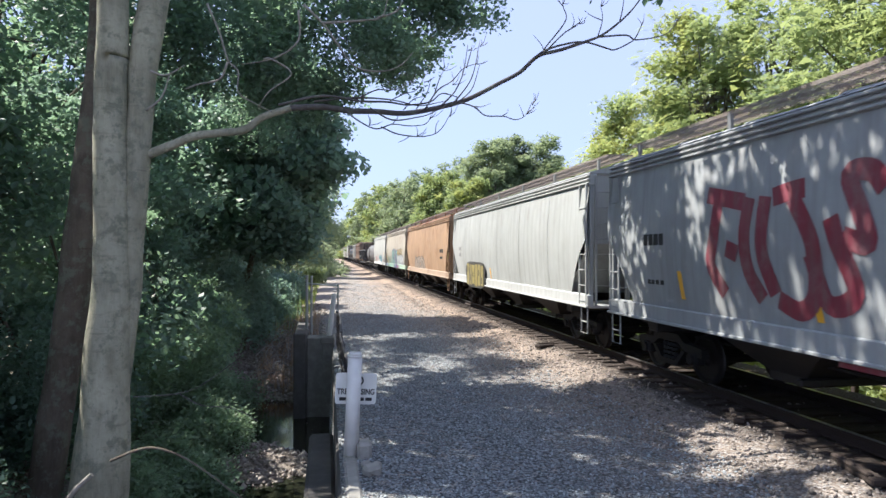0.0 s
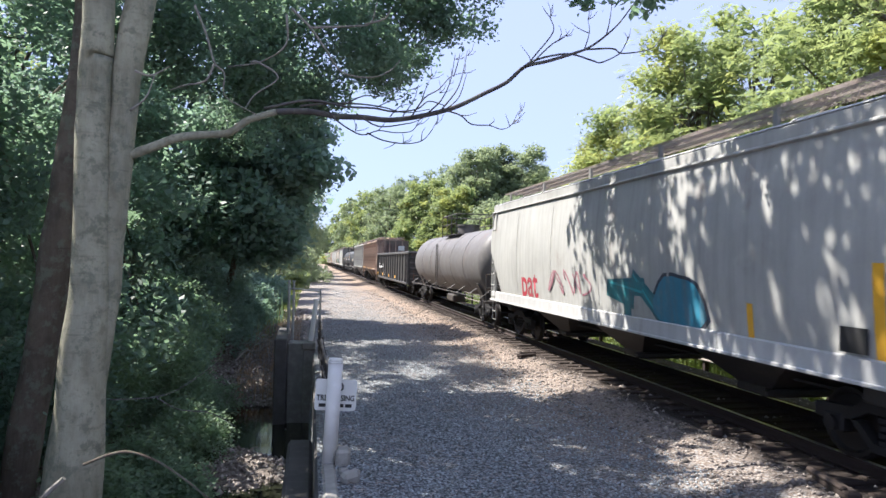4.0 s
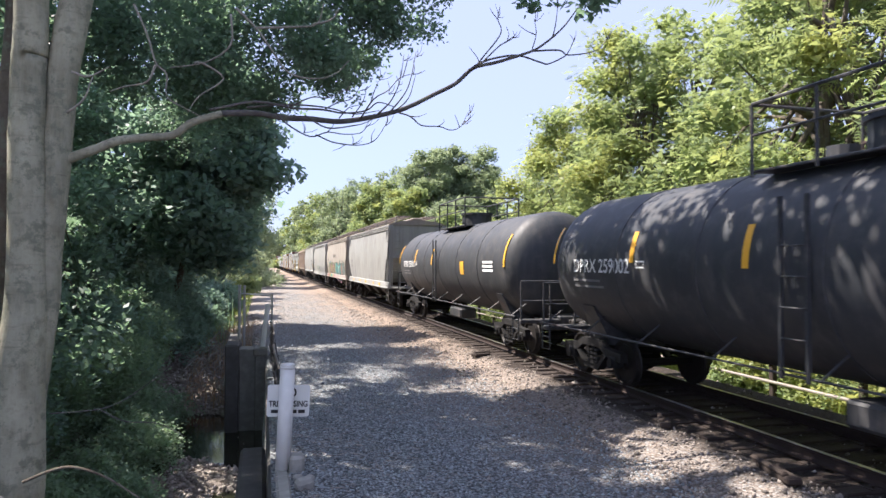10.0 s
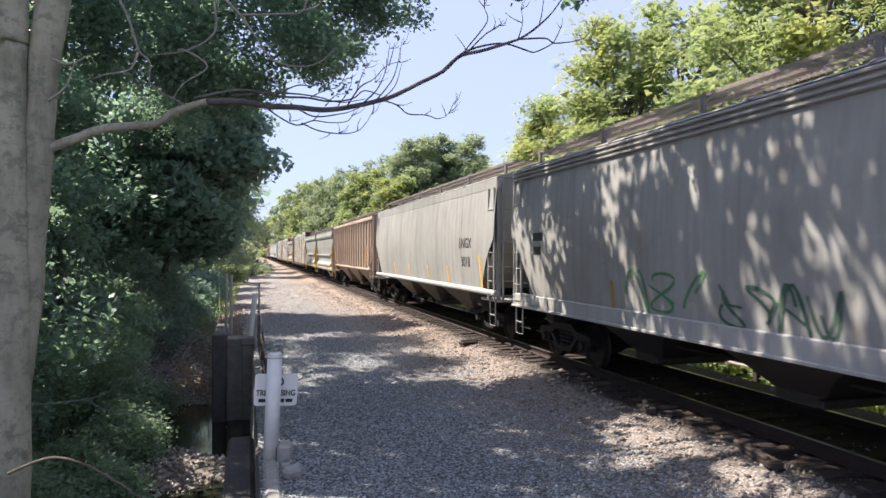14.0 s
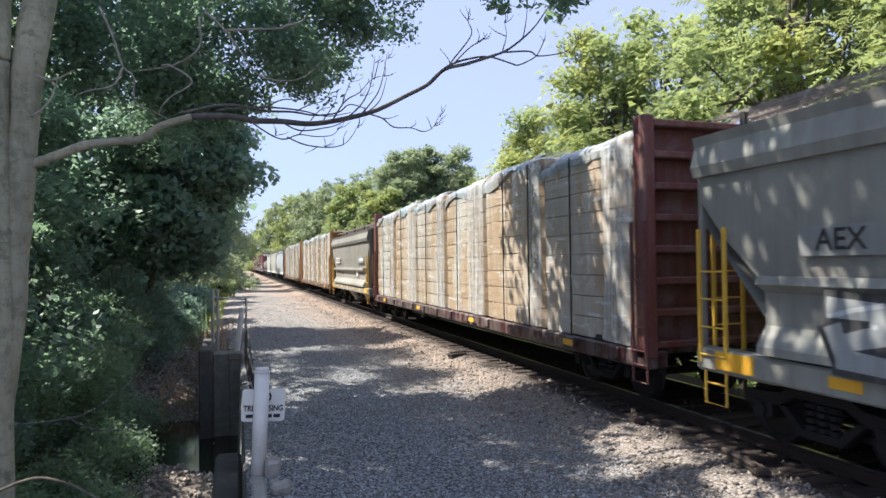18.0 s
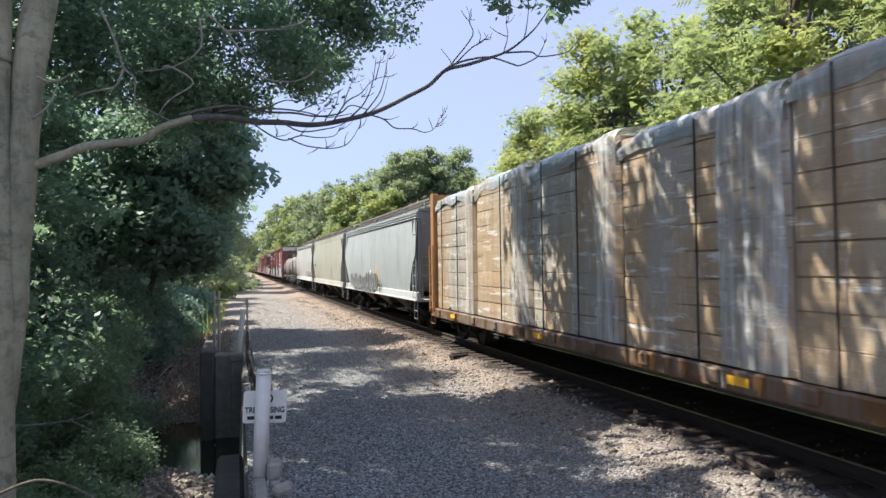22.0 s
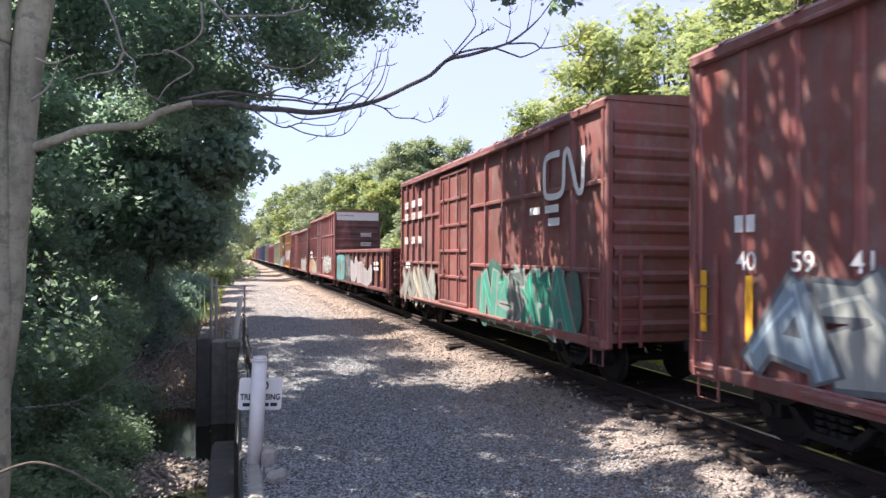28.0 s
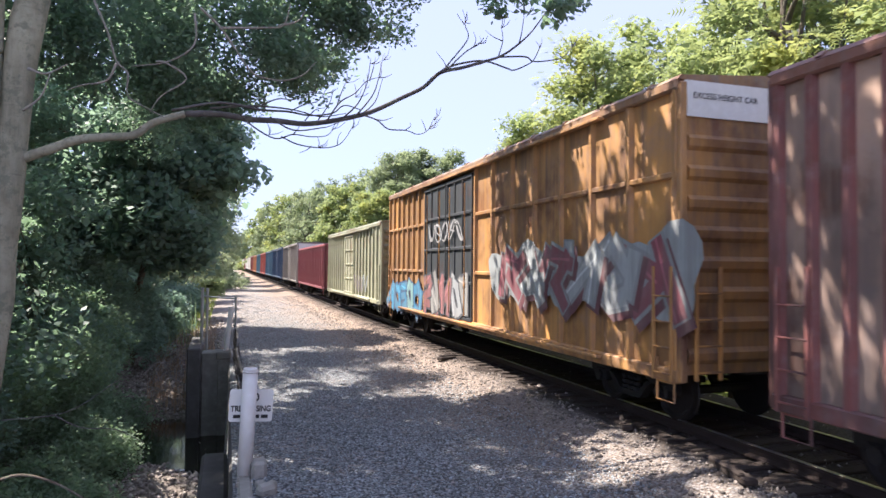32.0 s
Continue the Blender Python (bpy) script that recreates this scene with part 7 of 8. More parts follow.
for k, stroke in enumerate(TAG):
    g = Geo()
    ribbon(g, [(p.x, p.y) for p in curve_points([(a, b, 0) for a, b in stroke], 5)], 0.27, HS, 0.006 + 0.001 * k)
    part("graffiti_stroke", g, flat_paint((0.24, 0.04, 0.065)), c, "dark red sprayed stroke")
patch(c, L / 2 - 3.1, 2.0, 0.13, 0.5, HS, YELLOW, "reflector", 0.2)
patch(c, L / 2 - 6.4, 1.95, 0.13, 0.55, HS, YELLOW, "reflector", 0.2)
patch(c, L / 2 - 7.5, 1.35, 1.6, 0.4, HS, flat_paint((0.27, 0.035, 0.06)), "red_patch")

c, L = car("covered_hopper", "cream white covered hopper car with yellow graffiti", "freight car", 14.24, 30.55)
covered_hopper(c, L, (0.565, 0.58, 0.56), 0.1, 0.3, sillcol=(0.63, 0.64, 0.62))
SPRAYED = Geo()
lay(SPRAYED, blob(random.Random(8), L / 2 - 5.1, 1.66, 3.5, 1.12, 24, 5, 0.03), lambda z: max(1.612, HS(z)), 0.004)
part("paint_outline", SPRAYED, flat_paint((0.03, 0.03, 0.03)), c, "black sprayed frame round yellow letters")
YELLOWSIDE = (lambda z: max(1.62, HS(z) + 0.008))
for k in range(6):
    # upright fat letters, two with a notch cut out of them
    y = L / 2 - 5.1 + 1.33 - 0.53 * k
    patch(c, y, 1.66 - 0.02 * (k % 2), 0.44, 0.92 - 0.05 * (k % 3), YELLOWSIDE, flat_paint(((0.4, 0.34, 0.1), (0.36, 0.3, 0.09))[k % 2]), "graffiti_letter", (0.03, -0.02, 0.04, 0.0, -0.04, 0.05)[k])
    if k != 3:
        patch(c, y + 0.03, 1.66 + (0.22, -0.14, 0.0, 0, 0.1, -0.22)[k], 0.13, 0.24, lambda z: YELLOWSIDE(z) + 0.006, flat_paint((0.03, 0.03, 0.03)), "graffiti_notch")
bars(c, [[(0, 0.5)], [(0, 0.5)]], L / 2 - 1.6, 2.7, HS, flat_paint((0.3, 0.3, 0.3)), 0.16)
patch(c, L / 2 - 7.6, 1.75, 0.12, 0.5, HS, YELLOW, "reflector", 0.2)

c, L = car("covered_hopper", "rusty tan covered hopper car with sketched graffiti", "freight car", 31.81, 48.67)
covered_hopper(c, L, (0.52, 0.34, 0.19), 0.4, 0.4, (0.45, 0.2, 0.09), (0.54, 0.42, 0.3))
graffiti(c, 15, L / 2 - 7.0, 1.85, 4.4, 0.9, [(0.36, 0.3, 0.24)], (0.14, 0.11, 0.09), HS, 6)
bars(c, [[(0, 0.5), (0.6, 0.5)], [(0, 0.9)]], -L / 2 + 2.6, 2.6, HS, BLACK, 0.2)

c, L = car("covered_hopper", "rust-streaked white covered hopper car with colourful graffiti", "freight car", 49.97, 66.29)
covered_hopper(c, L, (0.58, 0.53, 0.43), 0.42, 0.35, None, (0.45, 0.58, 0.45))
marks(c, "AEX", 0.36, L / 2 - 1.55, 2.88, HS, BLACK)
marks(c, "21406", 0.36, L / 2 - 1.6, 2.4, HS, BLACK)
patch(c, L / 2 - 0.5, 2.15, 0.13, 0.6, HS, YELLOW, "reflector")
graffiti(c, 24, L / 2 - 3.6, 1.85, 3.8, 0.75, [(0.36, 0.34, 0.1), (0.16, 0.3, 0.26), (0.3, 0.32, 0.24), (0.4, 0.38, 0.3)], None, HS, 6)
graffiti(c, 22, L / 2 - 8.9, 2.2, 4.2, 1.25, [(0.2, 0.34, 0.3), (0.42, 0.12, 0.24), (0.12, 0.3, 0.3), (0.24, 0.2, 0.3), (0.3, 0.36, 0.22)], (0.06, 0.07, 0.14), HS, 4, back=(0.2, 0.25, 0.27), shade=(0.09, 0.05, 0.13))
graffiti(c, 25, L / 2 - 13.1, 2.62, 3.6, 0.5, [(0.4, 0.31, 0.14)], (0.06, 0.06, 0.06), HS, 5)
graffiti(c, 23, L / 2 - 13.2, 1.95, 4.4, 1.35, [(0.54, 0.56, 0.57), (0.48, 0.51, 0.53)], (0.03, 0.035, 0.06), HS, 3, "round")
for k, (a, col) in enumerate(((7.6, (0.3, 0.4, 0.3)), (9.1, (0.07, 0.1, 0.24)), (10.6, (0.06, 0.08, 0.22)), (11.6, (0.3, 0.12, 0.26)))):
    patch(c, L / 2 - a, 1.4, 1.3, 0.29, lambda z: 1.603 + 0.002 * k, flat_paint(col), "paint_band", 0.3)
patch(c, L / 2 - 1.2, 1.4, 2.2, 0.3, lambda z: 1.6, flat_paint((0.2, 0.24, 0.38)), "paint_band")
patch(c, L / 2 - 5.6, 1.4, 6.0, 0.3, lambda z: 1.6, flat_paint((0.28, 0.46, 0.38)), "paint_band")

c, L = car("covered_hopper", "white covered hopper car with small red and blue graffiti", "freight car", 67.7, 84.3)
covered_hopper(c, L, (0.62, 0.62, 0.58), 0.15, 0.3, None, (0.68, 0.68, 0.66), ridges=1)
marks(c, "pat", 1.15, 4.7, 1.95, HS, flat_paint((0.5, 0.03, 0.06)), "red sprayed letters")
graffiti(c, 32, 1.7, 2.1, 2.8, 0.6, [(0.45, 0.2, 0.25)], None, HS, 5, "thin")
graffiti(c, 31, -1.5, 1.97, 1.5, 0.75, [(0.06, 0.26, 0.3)], (0.05, 0.2, 0.24), HS, 1)
PLUMP = Geo()
lay(PLUMP, blob(random.Random(3), -3.2, 1.93, 1.45, 0.95), HS, 0.012)
part("graffiti_letter", PLUMP, flat_paint((0.08, 0.28, 0.42)), c, "plump blue sprayed shape")
PLUMP = Geo()
lay(PLUMP, blob(random.Random(3), -3.2, 1.93, 1.6, 1.08), HS, 0.006)
part("graffiti_edge", PLUMP, flat_paint((0.02, 0.03, 0.06)), c)
patch(c, -5.12, 1.8, 0.13, 0.5, HS, YELLOW, "reflector")
patch(c, -7.35, 2.05, 0.16, 1.2, HS, YELLOW, "reflector")
g = Geo()
g.box(-1.6, -1.58, -7.2, -6.8, 1.6, 1.9)
part("placard", g, BLACK, c)

c, L = car("tank_car", "dark grey tank car with a railed dome", "tank car", 85.9, 101.8)
tank_car(c, L, (0.13, 0.125, 0.125), 0.2, 0.4)

c, L = car("gondola", "black open gondola car with pale scrawls", "freight car", 103.4, 122.26)
gondola(c, L, (0.045, 0.045, 0.045), 0.25, 0.35, 3.05, 15, (0.08, 0.08, 0.08))
marks(c, "MW", 0.36, 6.0, 1.95, lambda z: 1.605, LETTERWHITE, "white sprayed letters")
bars(c, [[(0, 0.2), (0.28, 0.18)], [(0, 0.15), (0.2, 0.15), (0.4, 0.15), (0.95, 0.14), (1.13, 0.14), (1.31, 0.14)]], 8.1, 2.12, lambda z: 1.605, LETTERWHITE, 0.15)
SMUDGE = Geo()
lay(SMUDGE, blob(random.Random(14), 4.95, 2.05, 0.55, 0.42, 16, 3, 0.12), lambda z: 1.6, 0.006)
part("graffiti_letter", SMUDGE, flat_paint((0.45, 0.47, 0.46)), c, "smudged white sprayed shape")
graffiti(c, 42, 3.95, 1.5, 0.65, 0.5, [(0.5, 0.5, 0.48)], None, lambda z: 1.6, 4, "thin", "thin white tag")
for y in (0.8, 4.9, 9.5, 13.5):
    patch(c, L / 2 - y, 1.32, 0.5, 0.2, lambda z: 1.607, YELLOW)

c, L = car("ribbed_hopper", "rusty brown ribbed covered hopper car", "freight car", 123.7, 138.92)
ribbed_hopper(c, L, (0.46, 0.34, 0.25), 0.75, 0.55, 17, (0.48, 0.355, 0.265), black=0.72)
g = Geo()
g.box(0.55, 1.15, -L / 2 - 0.06, -L / 2 - 0.045, 3.5, 3.95)
part("white_plate", g, WHITEPAINT, c)
for y in (1.0, 3.2, 7.4, 11):
    patch(c, L / 2 - y, 1.66, 0.5, 0.16, lambda z: 1.6, YELLOW)

c, L = car("ribbed_hopper", "grey-white ribbed covered hopper car with rusty top edge", "freight car", 140.3, 155.72)
ribbed_hopper(c, L, (0.42, 0.42, 0.4), 0.4, 0.6, 17, (0.45, 0.45, 0.42), (0.3, 0.17, 0.1))
bars(c, [[(0, 0.3)], [(0, 0.3)], [(0, 0.3)]], L / 2 - 1.2, 3.6, lambda z: 1.49, BLACK, 0.1)
graffiti(c, 51, L / 2 - 7.0, 2.1, 1.5, 0.9, [(0.12, 0.12, 0.13)], None, lambda z: 1.6, 3, "thin")

for words, f, r in (("DPRX 259002", 157.3, 171.78), ("DPRX 259015", 173.85, 187.92)):
    c, L = car("tank_car", "black tank car with yellow stripes and white lettering", "tank car", f, r)
    side = tank_car(c, L, (0.034, 0.037, 0.043), 0.05, 0.22, 1.5, 2.5,
                    ((L / 2 - 0.4, 2.95, 0.1, 0.8), (L / 2 - 3.57, 2.85, 0.13, 0.55), (L / 2 - 6.42, 2.8, 0.13, 0.6), (-L / 2 + 0.6, 2.9, 0.1, 0.9), (-L / 2 + 4.5, 2.4, 0.4, 0.42)))
    marks(c, words, 0.37, L / 2 - 2.42, 2.5, side, LETTERWHITE)
    bars(c, [[(0, 0.24)], [(0, 0.02), (0.22, 0.02)], [(0, 0.24)]], L / 2 - 3.72, 2.58, side, LETTERWHITE, 0.03)
    bars(c, [[(0, 1.1)], [(0, 1.2)]], L / 2 - 1.3, 2.2, side, flat_paint((0.2, 0.2, 0.21)), 0.07)
    bars(c, [[(0, 0.9)], [(0, 0.9)], [(0, 0.9)]], -L / 2 + 2.4, 2.55, side, LETTERWHITE, 0.07)

c, L = car("covered_hopper", "dusty grey covered hopper car", "freight car", 190.11, 204.76)
covered_hopper(c, L, (0.46, 0.46, 0.43), 0.15, 0.4, (0.38, 0.33, 0.28), (0.5, 0.5, 0.48))
for y in (2.5, 5.6, 8, 11, 13):
    patch(c, L / 2 - y, 1.4, 0.45, 0.14, lambda z: 1.575, YELLOW)
bars(c, [[(0, 0.5)], [(0, 0.4)]], L / 2 - 1.5, 2.6, HS, flat_paint((0.16, 0.15, 0.14)), 0.18)

c, L = car("covered_hopper", "tan covered hopper car with large multicoloured graffiti", "freight car", 206.59, 221.14)
covered_hopper(c, L, (0.52, 0.47, 0.39), 0.25, 0.4, (0.42, 0.33, 0.25), (0.52, 0.45, 0.4))
bars(c, [[(0, 0.6)], [], [(0, 0.5)]], L / 2 - 1.2, 2.75, HS, BLACK, 0.18)
graffiti(c, 61, L / 2 - 5.0, 2.0, 4.6, 1.1, [(0.3, 0.27, 0.07), (0.34, 0.16, 0.2), (0.32, 0.3, 0.12), (0.24, 0.22, 0.06)], (0.03, 0.06, 0.07), HS, 6, back=(0.1, 0.26, 0.27))
graffiti(c, 62, L / 2 - 10.2, 1.85, 3.6, 1.3, [(0.05, 0.26, 0.24), (0.26, 0.46, 0.42), (0.1, 0.32, 0.3)], (0.015, 0.03, 0.03), HS, 3, shade=(0.16, 0.05, 0.09))
graffiti(c, 63, L / 2 - 13.2, 1.95, 2.2, 1.2, [(0.3, 0.17, 0.12), (0.18, 0.24, 0.22)], (0.05, 0.04, 0.04), HS, 3)
for k, col in enumerate(((0.5, 0.1, 0.12), (0.5, 0.45, 0.08), (0.08, 0.35, 0.33), (0.45, 0.46, 0.1), (0.5, 0.2, 0.25))):
    patch(c, L / 2 - 2.0 - 1.3 * k, 1.4, 1.0, 0.28, lambda z: 1.578, flat_paint(col), "paint_band")
bars(c, [[(0, 0.25), (0.4, 0.3), (0.9, 0.3), (1.5, 0.4), (2.2, 0.3)]], L / 2 - 6, 3.0, HS, flat_paint((0.2, 0.18, 0.16)), 0.28)

c, L = car("covered_hopper", "weathered grey covered hopper car with green tags", "freight car", 222.86, 237.77)
covered_hopper(c, L, (0.48, 0.475, 0.44), 0.12, 0.4, (0.4, 0.38, 0.35), (0.54, 0.53, 0.5))
bars(c, [[(0, 0.5)], [(0, 0.4)]], L / 2 - 1.3, 2.8, HS, BLACK, 0.18)
graffiti(c, 71, L / 2 - 6.1, 1.95, 2.2, 0.75, [(0.1, 0.25, 0.1)], None, HS, 3, "thin", "thin green tags")
graffiti(c, 72, L / 2 - 8.4, 1.85, 2.0, 0.7, [(0.06, 0.12, 0.08)], None, HS, 4, "thin", "thin dark tags")
patch(c, L / 2 - 4.6, 1.8, 0.12, 0.5, HS, flat_paint((0.5, 0.3, 0.05)), "reflector")

c, L = car("covered_hopper", "smooth grey covered hopper car with bare slope sheets below", "freight car", 238.92, 254.78)
covered_hopper(c, L, (0.46, 0.46, 0.43), 0.08, 0.4, (0.42, 0.41, 0.38), (0.52, 0.52, 0.5), 3, True, 0)
marks(c, "BNGX", 0.42, -L / 2 + 2.4, 2.8, HS, BLACK)
marks(c, "3018", 0.42, -L / 2 + 2.4, 2.25, HS, BLACK)
for y in (4.4, 7.1, 10, 12.5):
    patch(c, L / 2 - y, 1.85, 0.12, 0.5, HS, YELLOW, "reflector", 0.1)
patch(c, -L / 2 + 1.1, 2.0, 0.12, 0.9, HS, YELLOW, "reflector", 0.1)

c, L = car("ribbed_hopper", "dusty tan ribbed covered hopper car with black lower bays", "freight car", 256.01, 271.39)
ribbed_hopper(c, L, (0.42, 0.33, 0.24), 0.35, 0.5, 18, (0.46, 0.37, 0.28), (0.3, 0.22, 0.16))
for y in (1.0, 14.8):
    patch(c, L / 2 - y, 2.4, 0.1, 1.1, lambda z: 1.592, YELLOW)

for f, r, words in ((272.6, 284.6, ""), (285.7, 296.82, "AEX")):
    c, L = car("short_hopper", "dark grey-green short hopper car with yellow ladders", "freight car", f, r)
    short_hopper(c, L, (0.26, 0.265, 0.235))
    if words:
        g = Geo()
        g.box(-1.53, -1.52, 3.0, 4.1, 2.6, 2.94)
        pl = part("number_plate", g, flat_paint((0.3, 0.31, 0.3)), c)
        marks(c, words, 0.34, 3.55, 2.77, lambda z: 1.528, BLACK)
        graffiti(c, 81, -L / 2 + 6.8, 1.75, 5.2, 0.75, [(0.4, 0.42, 0.42), (0.25, 0.27, 0.28), (0.1, 0.1, 0.1)], (0.05, 0.05, 0.05), lambda z: 1.63, 8)
        patch(c, -L / 2 + 3.4, 1.75, 0.8, 0.6, lambda z: 1.635, flat_paint((0.3, 0.1, 0.06)), "paint_patch")

c, L = car("lumber_car", "centre-beam flat car in maroon with wrapped lumber", "freight car", 298.0, 318.45)
lumber_car(c, L, (0.115, 0.032, 0.03), ((0.4, 0.34, 0.26), (0.4, 0.4, 0.37), (0.37, 0.35, 0.31)), 2)

c, L = car("short_hopper", "dark short hopper car with yellow ladders and white number board", "freight car", 319.6, 331.75)
short_hopper(c, L, (0.24, 0.235, 0.2))
g = Geo()
g.box(-1.535, -1.525, 2.94, 4.64, 2.66, 2.98)
part("number_board", g, WHITEPAINT, c)
marks(c, "CRDX18068", 0.3, 3.79, 2.82, lambda z: 1.533, BLACK)
for y in (2.57, -3.4):
    g = Geo()
    g.loft([[(x, y + r * math.cos(q), 2.03 + r * math.sin(q)) for q in [2 * math.pi * j / 24 for j in range(24)]] for x, r in ((-1.47, 0.15), (-1.485, 0.15))])
    em = part("round_emblem", g, flat_paint((0.5, 0.06, 0.06)), c)
    g = Geo()
    g.loft([[(x, y + r * math.cos(q), 2.03 + r * math.sin(q)) for q in [2 * math.pi * j / 24 for j in range(24)]] for x, r in ((-1.48, 0.122), (-1.49, 0.122))])
    part("emblem_disc", g, LETTERWHITE, em)
    g = Geo()
    g.box(-1.496, -1.49, y - 0.125, y + 0.125, 2.015, 2.045)
    part("emblem_bar", g, flat_paint((0.5, 0.06, 0.06)), em)
    g = Geo()
    g.box(-1.5, -1.496, y - 0.02, y + 0.02, 1.94, 2.12)
    g.box(-1.5, -1.496, y - 0.07, y + 0.07, 2.09, 2.12)
    part("emblem_mark", g, BLACK, em)
g = Geo()
g.box(-1.535, -1.525, -4.9, -3.2, 2.62, 2.98)
pl = part("label_board", g, flat_paint((0.3, 0.33, 0.33)), c)
g = Geo()
g.box(-1.54, -1.536, -4.85, -3.8, 2.74, 2.86)
part("stencil", g, LETTERWHITE, pl)
g = Geo()
g.box(-1.51, -1.47, -3.1, -2.7, 1.9, 2.22)
part("placard_holder", g, WHITEPAINT, c)
bars(c, [[(0, 1.1)], [(0, 1.2)]], 4.4, 2.2, lambda z: 1.47, flat_paint((0.24, 0.24, 0.22)), 0.08)

c, L = car("lumber_car", "centre-beam flat car in ochre with wrapped lumber", "freight car", 333.09, 353.47)
lumber_car(c, L, (0.36, 0.19, 0.06), ((0.4, 0.36, 0.3), (0.38, 0.32, 0.24), (0.36, 0.34, 0.31)), 3)
c, L = car("lumber_car", "ochre centre-beam flat car with torn plastic-wrapped lumber", "freight car", 354.9, 376.38)
lumber_car(c, L, (0.36, 0.19, 0.06), ((0.3, 0.28, 0.25), (0.29, 0.3, 0.29), (0.3, 0.26, 0.2)), 4)

c, L = car("covered_hopper", "light grey covered hopper car with black and silver graffiti", "freight car", 377.96, 393.28)
covered_hopper(c, L, (0.48, 0.525, 0.55), 0.06, 0.28, None, (0.64, 0.66, 0.67))
HSB = (lambda z: max(1.612, HS(z)))
graffiti(c, 91, L / 2 - 3.3, 1.72, 2.3, 0.7, [(0.13, 0.15, 0.16), (0.1, 0.12, 0.13)], (0.4, 0.42, 0.43), HSB, 4, "round")
graffiti(c, 92, L / 2 - 7.0, 1.76, 4.3, 0.85, [(0.05, 0.06, 0.07), (0.07, 0.085, 0.09)], (0.42, 0.44, 0.45), HSB, 8, "round")
graffiti(c, 93, L / 2 - 9.9, 1.65, 0.8, 0.6, [(0.05, 0.06, 0.07)], None, HSB, 3, "thin", "thin dark tag")
patch(c, L / 2 - 5.9, 1.4, 5.4, 0.24, lambda z: 1.603, flat_paint((0.06, 0.065, 0.07)), "paint_band")
marks(c, "BITE", 0.2, L / 2 - 5.3, 1.4, lambda z: 1.62, LETTERWHITE, "white sprayed letters")
g = Geo()
g.box(-1.622, -1.606, L / 2 - 8.0, L / 2 - 7.75, 2.05, 2.35)
part("placard", g, WHITEPAINT, c)
patch(c, L / 2 - 9.4, 2.0, 0.14, 1.2, HS, YELLOW, "reflector", -0.1)
patch(c, L / 2 - 6.0, 1.95, 0.12, 0.6, HS, YELLOW, "reflector")
g = Geo()
g.box(-1.615, -1.6, L / 2 - 8.9, L / 2 - 8.3, 1.85, 2.15)
part("placard", g, BLACK, c)

c, L = car("covered_hopper", "pale sage-grey smooth covered hopper car", "freight car", 394.5, 409.58)
covered_hopper(c, L, (0.48, 0.49, 0.41), 0.06, 0.33, (0.48, 0.49, 0.45), (0.58, 0.58, 0.52), 3, False, 0)
marks(c, "TILX", 0.24, L / 2 - 1.45, 2.95, HS, BLACK)
bars(c, [[(0.13 * k, 0.1) for k in range(6)]], L / 2 - 1.1, 2.55, HS, BLACK, 0.2)
patch(c, L / 2 - 0.7, 2.1, 0.13, 0.9, HS, flat_paint((0.55, 0.3, 0.05)), "reflector", 0.25)
patch(c, -L / 2 + 4.8, 1.9, 0.14, 1.15, HS, flat_paint((0.55, 0.27, 0.04)), "reflector", -0.08)
patch(c, L / 2 - 3.1, 1.85, 0.13, 0.6, HS, flat_paint((0.55, 0.27, 0.04)), "reflector", 0.1)

c, L = car("covered_hopper", "white covered hopper car with thin black tags", "freight car", 410.9, 425.49)
covered_hopper(c, L, (0.55, 0.56, 0.54), 0.05, 0.3, None, (0.64, 0.64, 0.62))
marks(c, "ACFX", 0.36, L / 2 - 1.9, 2.85, HS, BLACK)
marks(c, "66349", 0.36, L / 2 - 1.95, 2.35, HS, BLACK)
graffiti(c, 95, -4.1, 1.8, 2.2, 0.65, [(0.08, 0.08, 0.09)], None, HS, 5, "thin", "thin black tags")
graffiti(c, 96, -6.3, 1.85, 1.0, 0.4, [(0.06, 0.05, 0.12), (0.06, 0.12, 0.2)], None, HS, 4, "thin", "thin blue-black tags")
graffiti(c, 97, -5.3, 1.55, 0.9, 0.5, [(0.05, 0.05, 0.06)], None, HS, 2, "thin", "thin black tags")
bars(c, [[(0, 1.2)], [(0, 1.0)], [(0, 1.0)], [], [(0, 0.4)], [(0, 0.3), (0.5, 0.3)], [(0, 0.3), (0.5, 0.3)]], -5.2, 2.85, HS, flat_paint((0.3, 0.31, 0.32)), 0.05)
patch(c, L / 2 - 4.2, 1.9, 0.14, 0.55, HS, YELLOW, "reflector", -0.1)
patch(c, -6.95, 2.1, 0.2, 1.1, HS, YELLOW, "reflector")
patch(c, L / 2 - 0.75, 2.0, 0.12, 0.9, HS, YELLOW, "reflector", 0.1)

c, L = car("tank_car", "dark weathered tank car with an orange end stripe", "tank car", 426.9, 436.7)
sd = tank_car(c, L, (0.13, 0.13, 0.135), 0.25, 0.45, 1.42, 2.45, ((-L / 2 + 3.7, 2.7, 0.4, 0.45), (-L / 2 + 0.6, 2.6, 0.09, 1.1)))
marks(c, "TILX 160506", 0.24, L / 2 - 1.9, 2.45, sd, LETTERWHITE)
c, L = car("tank_car", "grey-brown weathered tank car", "tank car", 438.1, 447.93)
tank_car(c, L, (0.2, 0.175, 0.16), 0.3, 0.5, 1.42, 2.45)


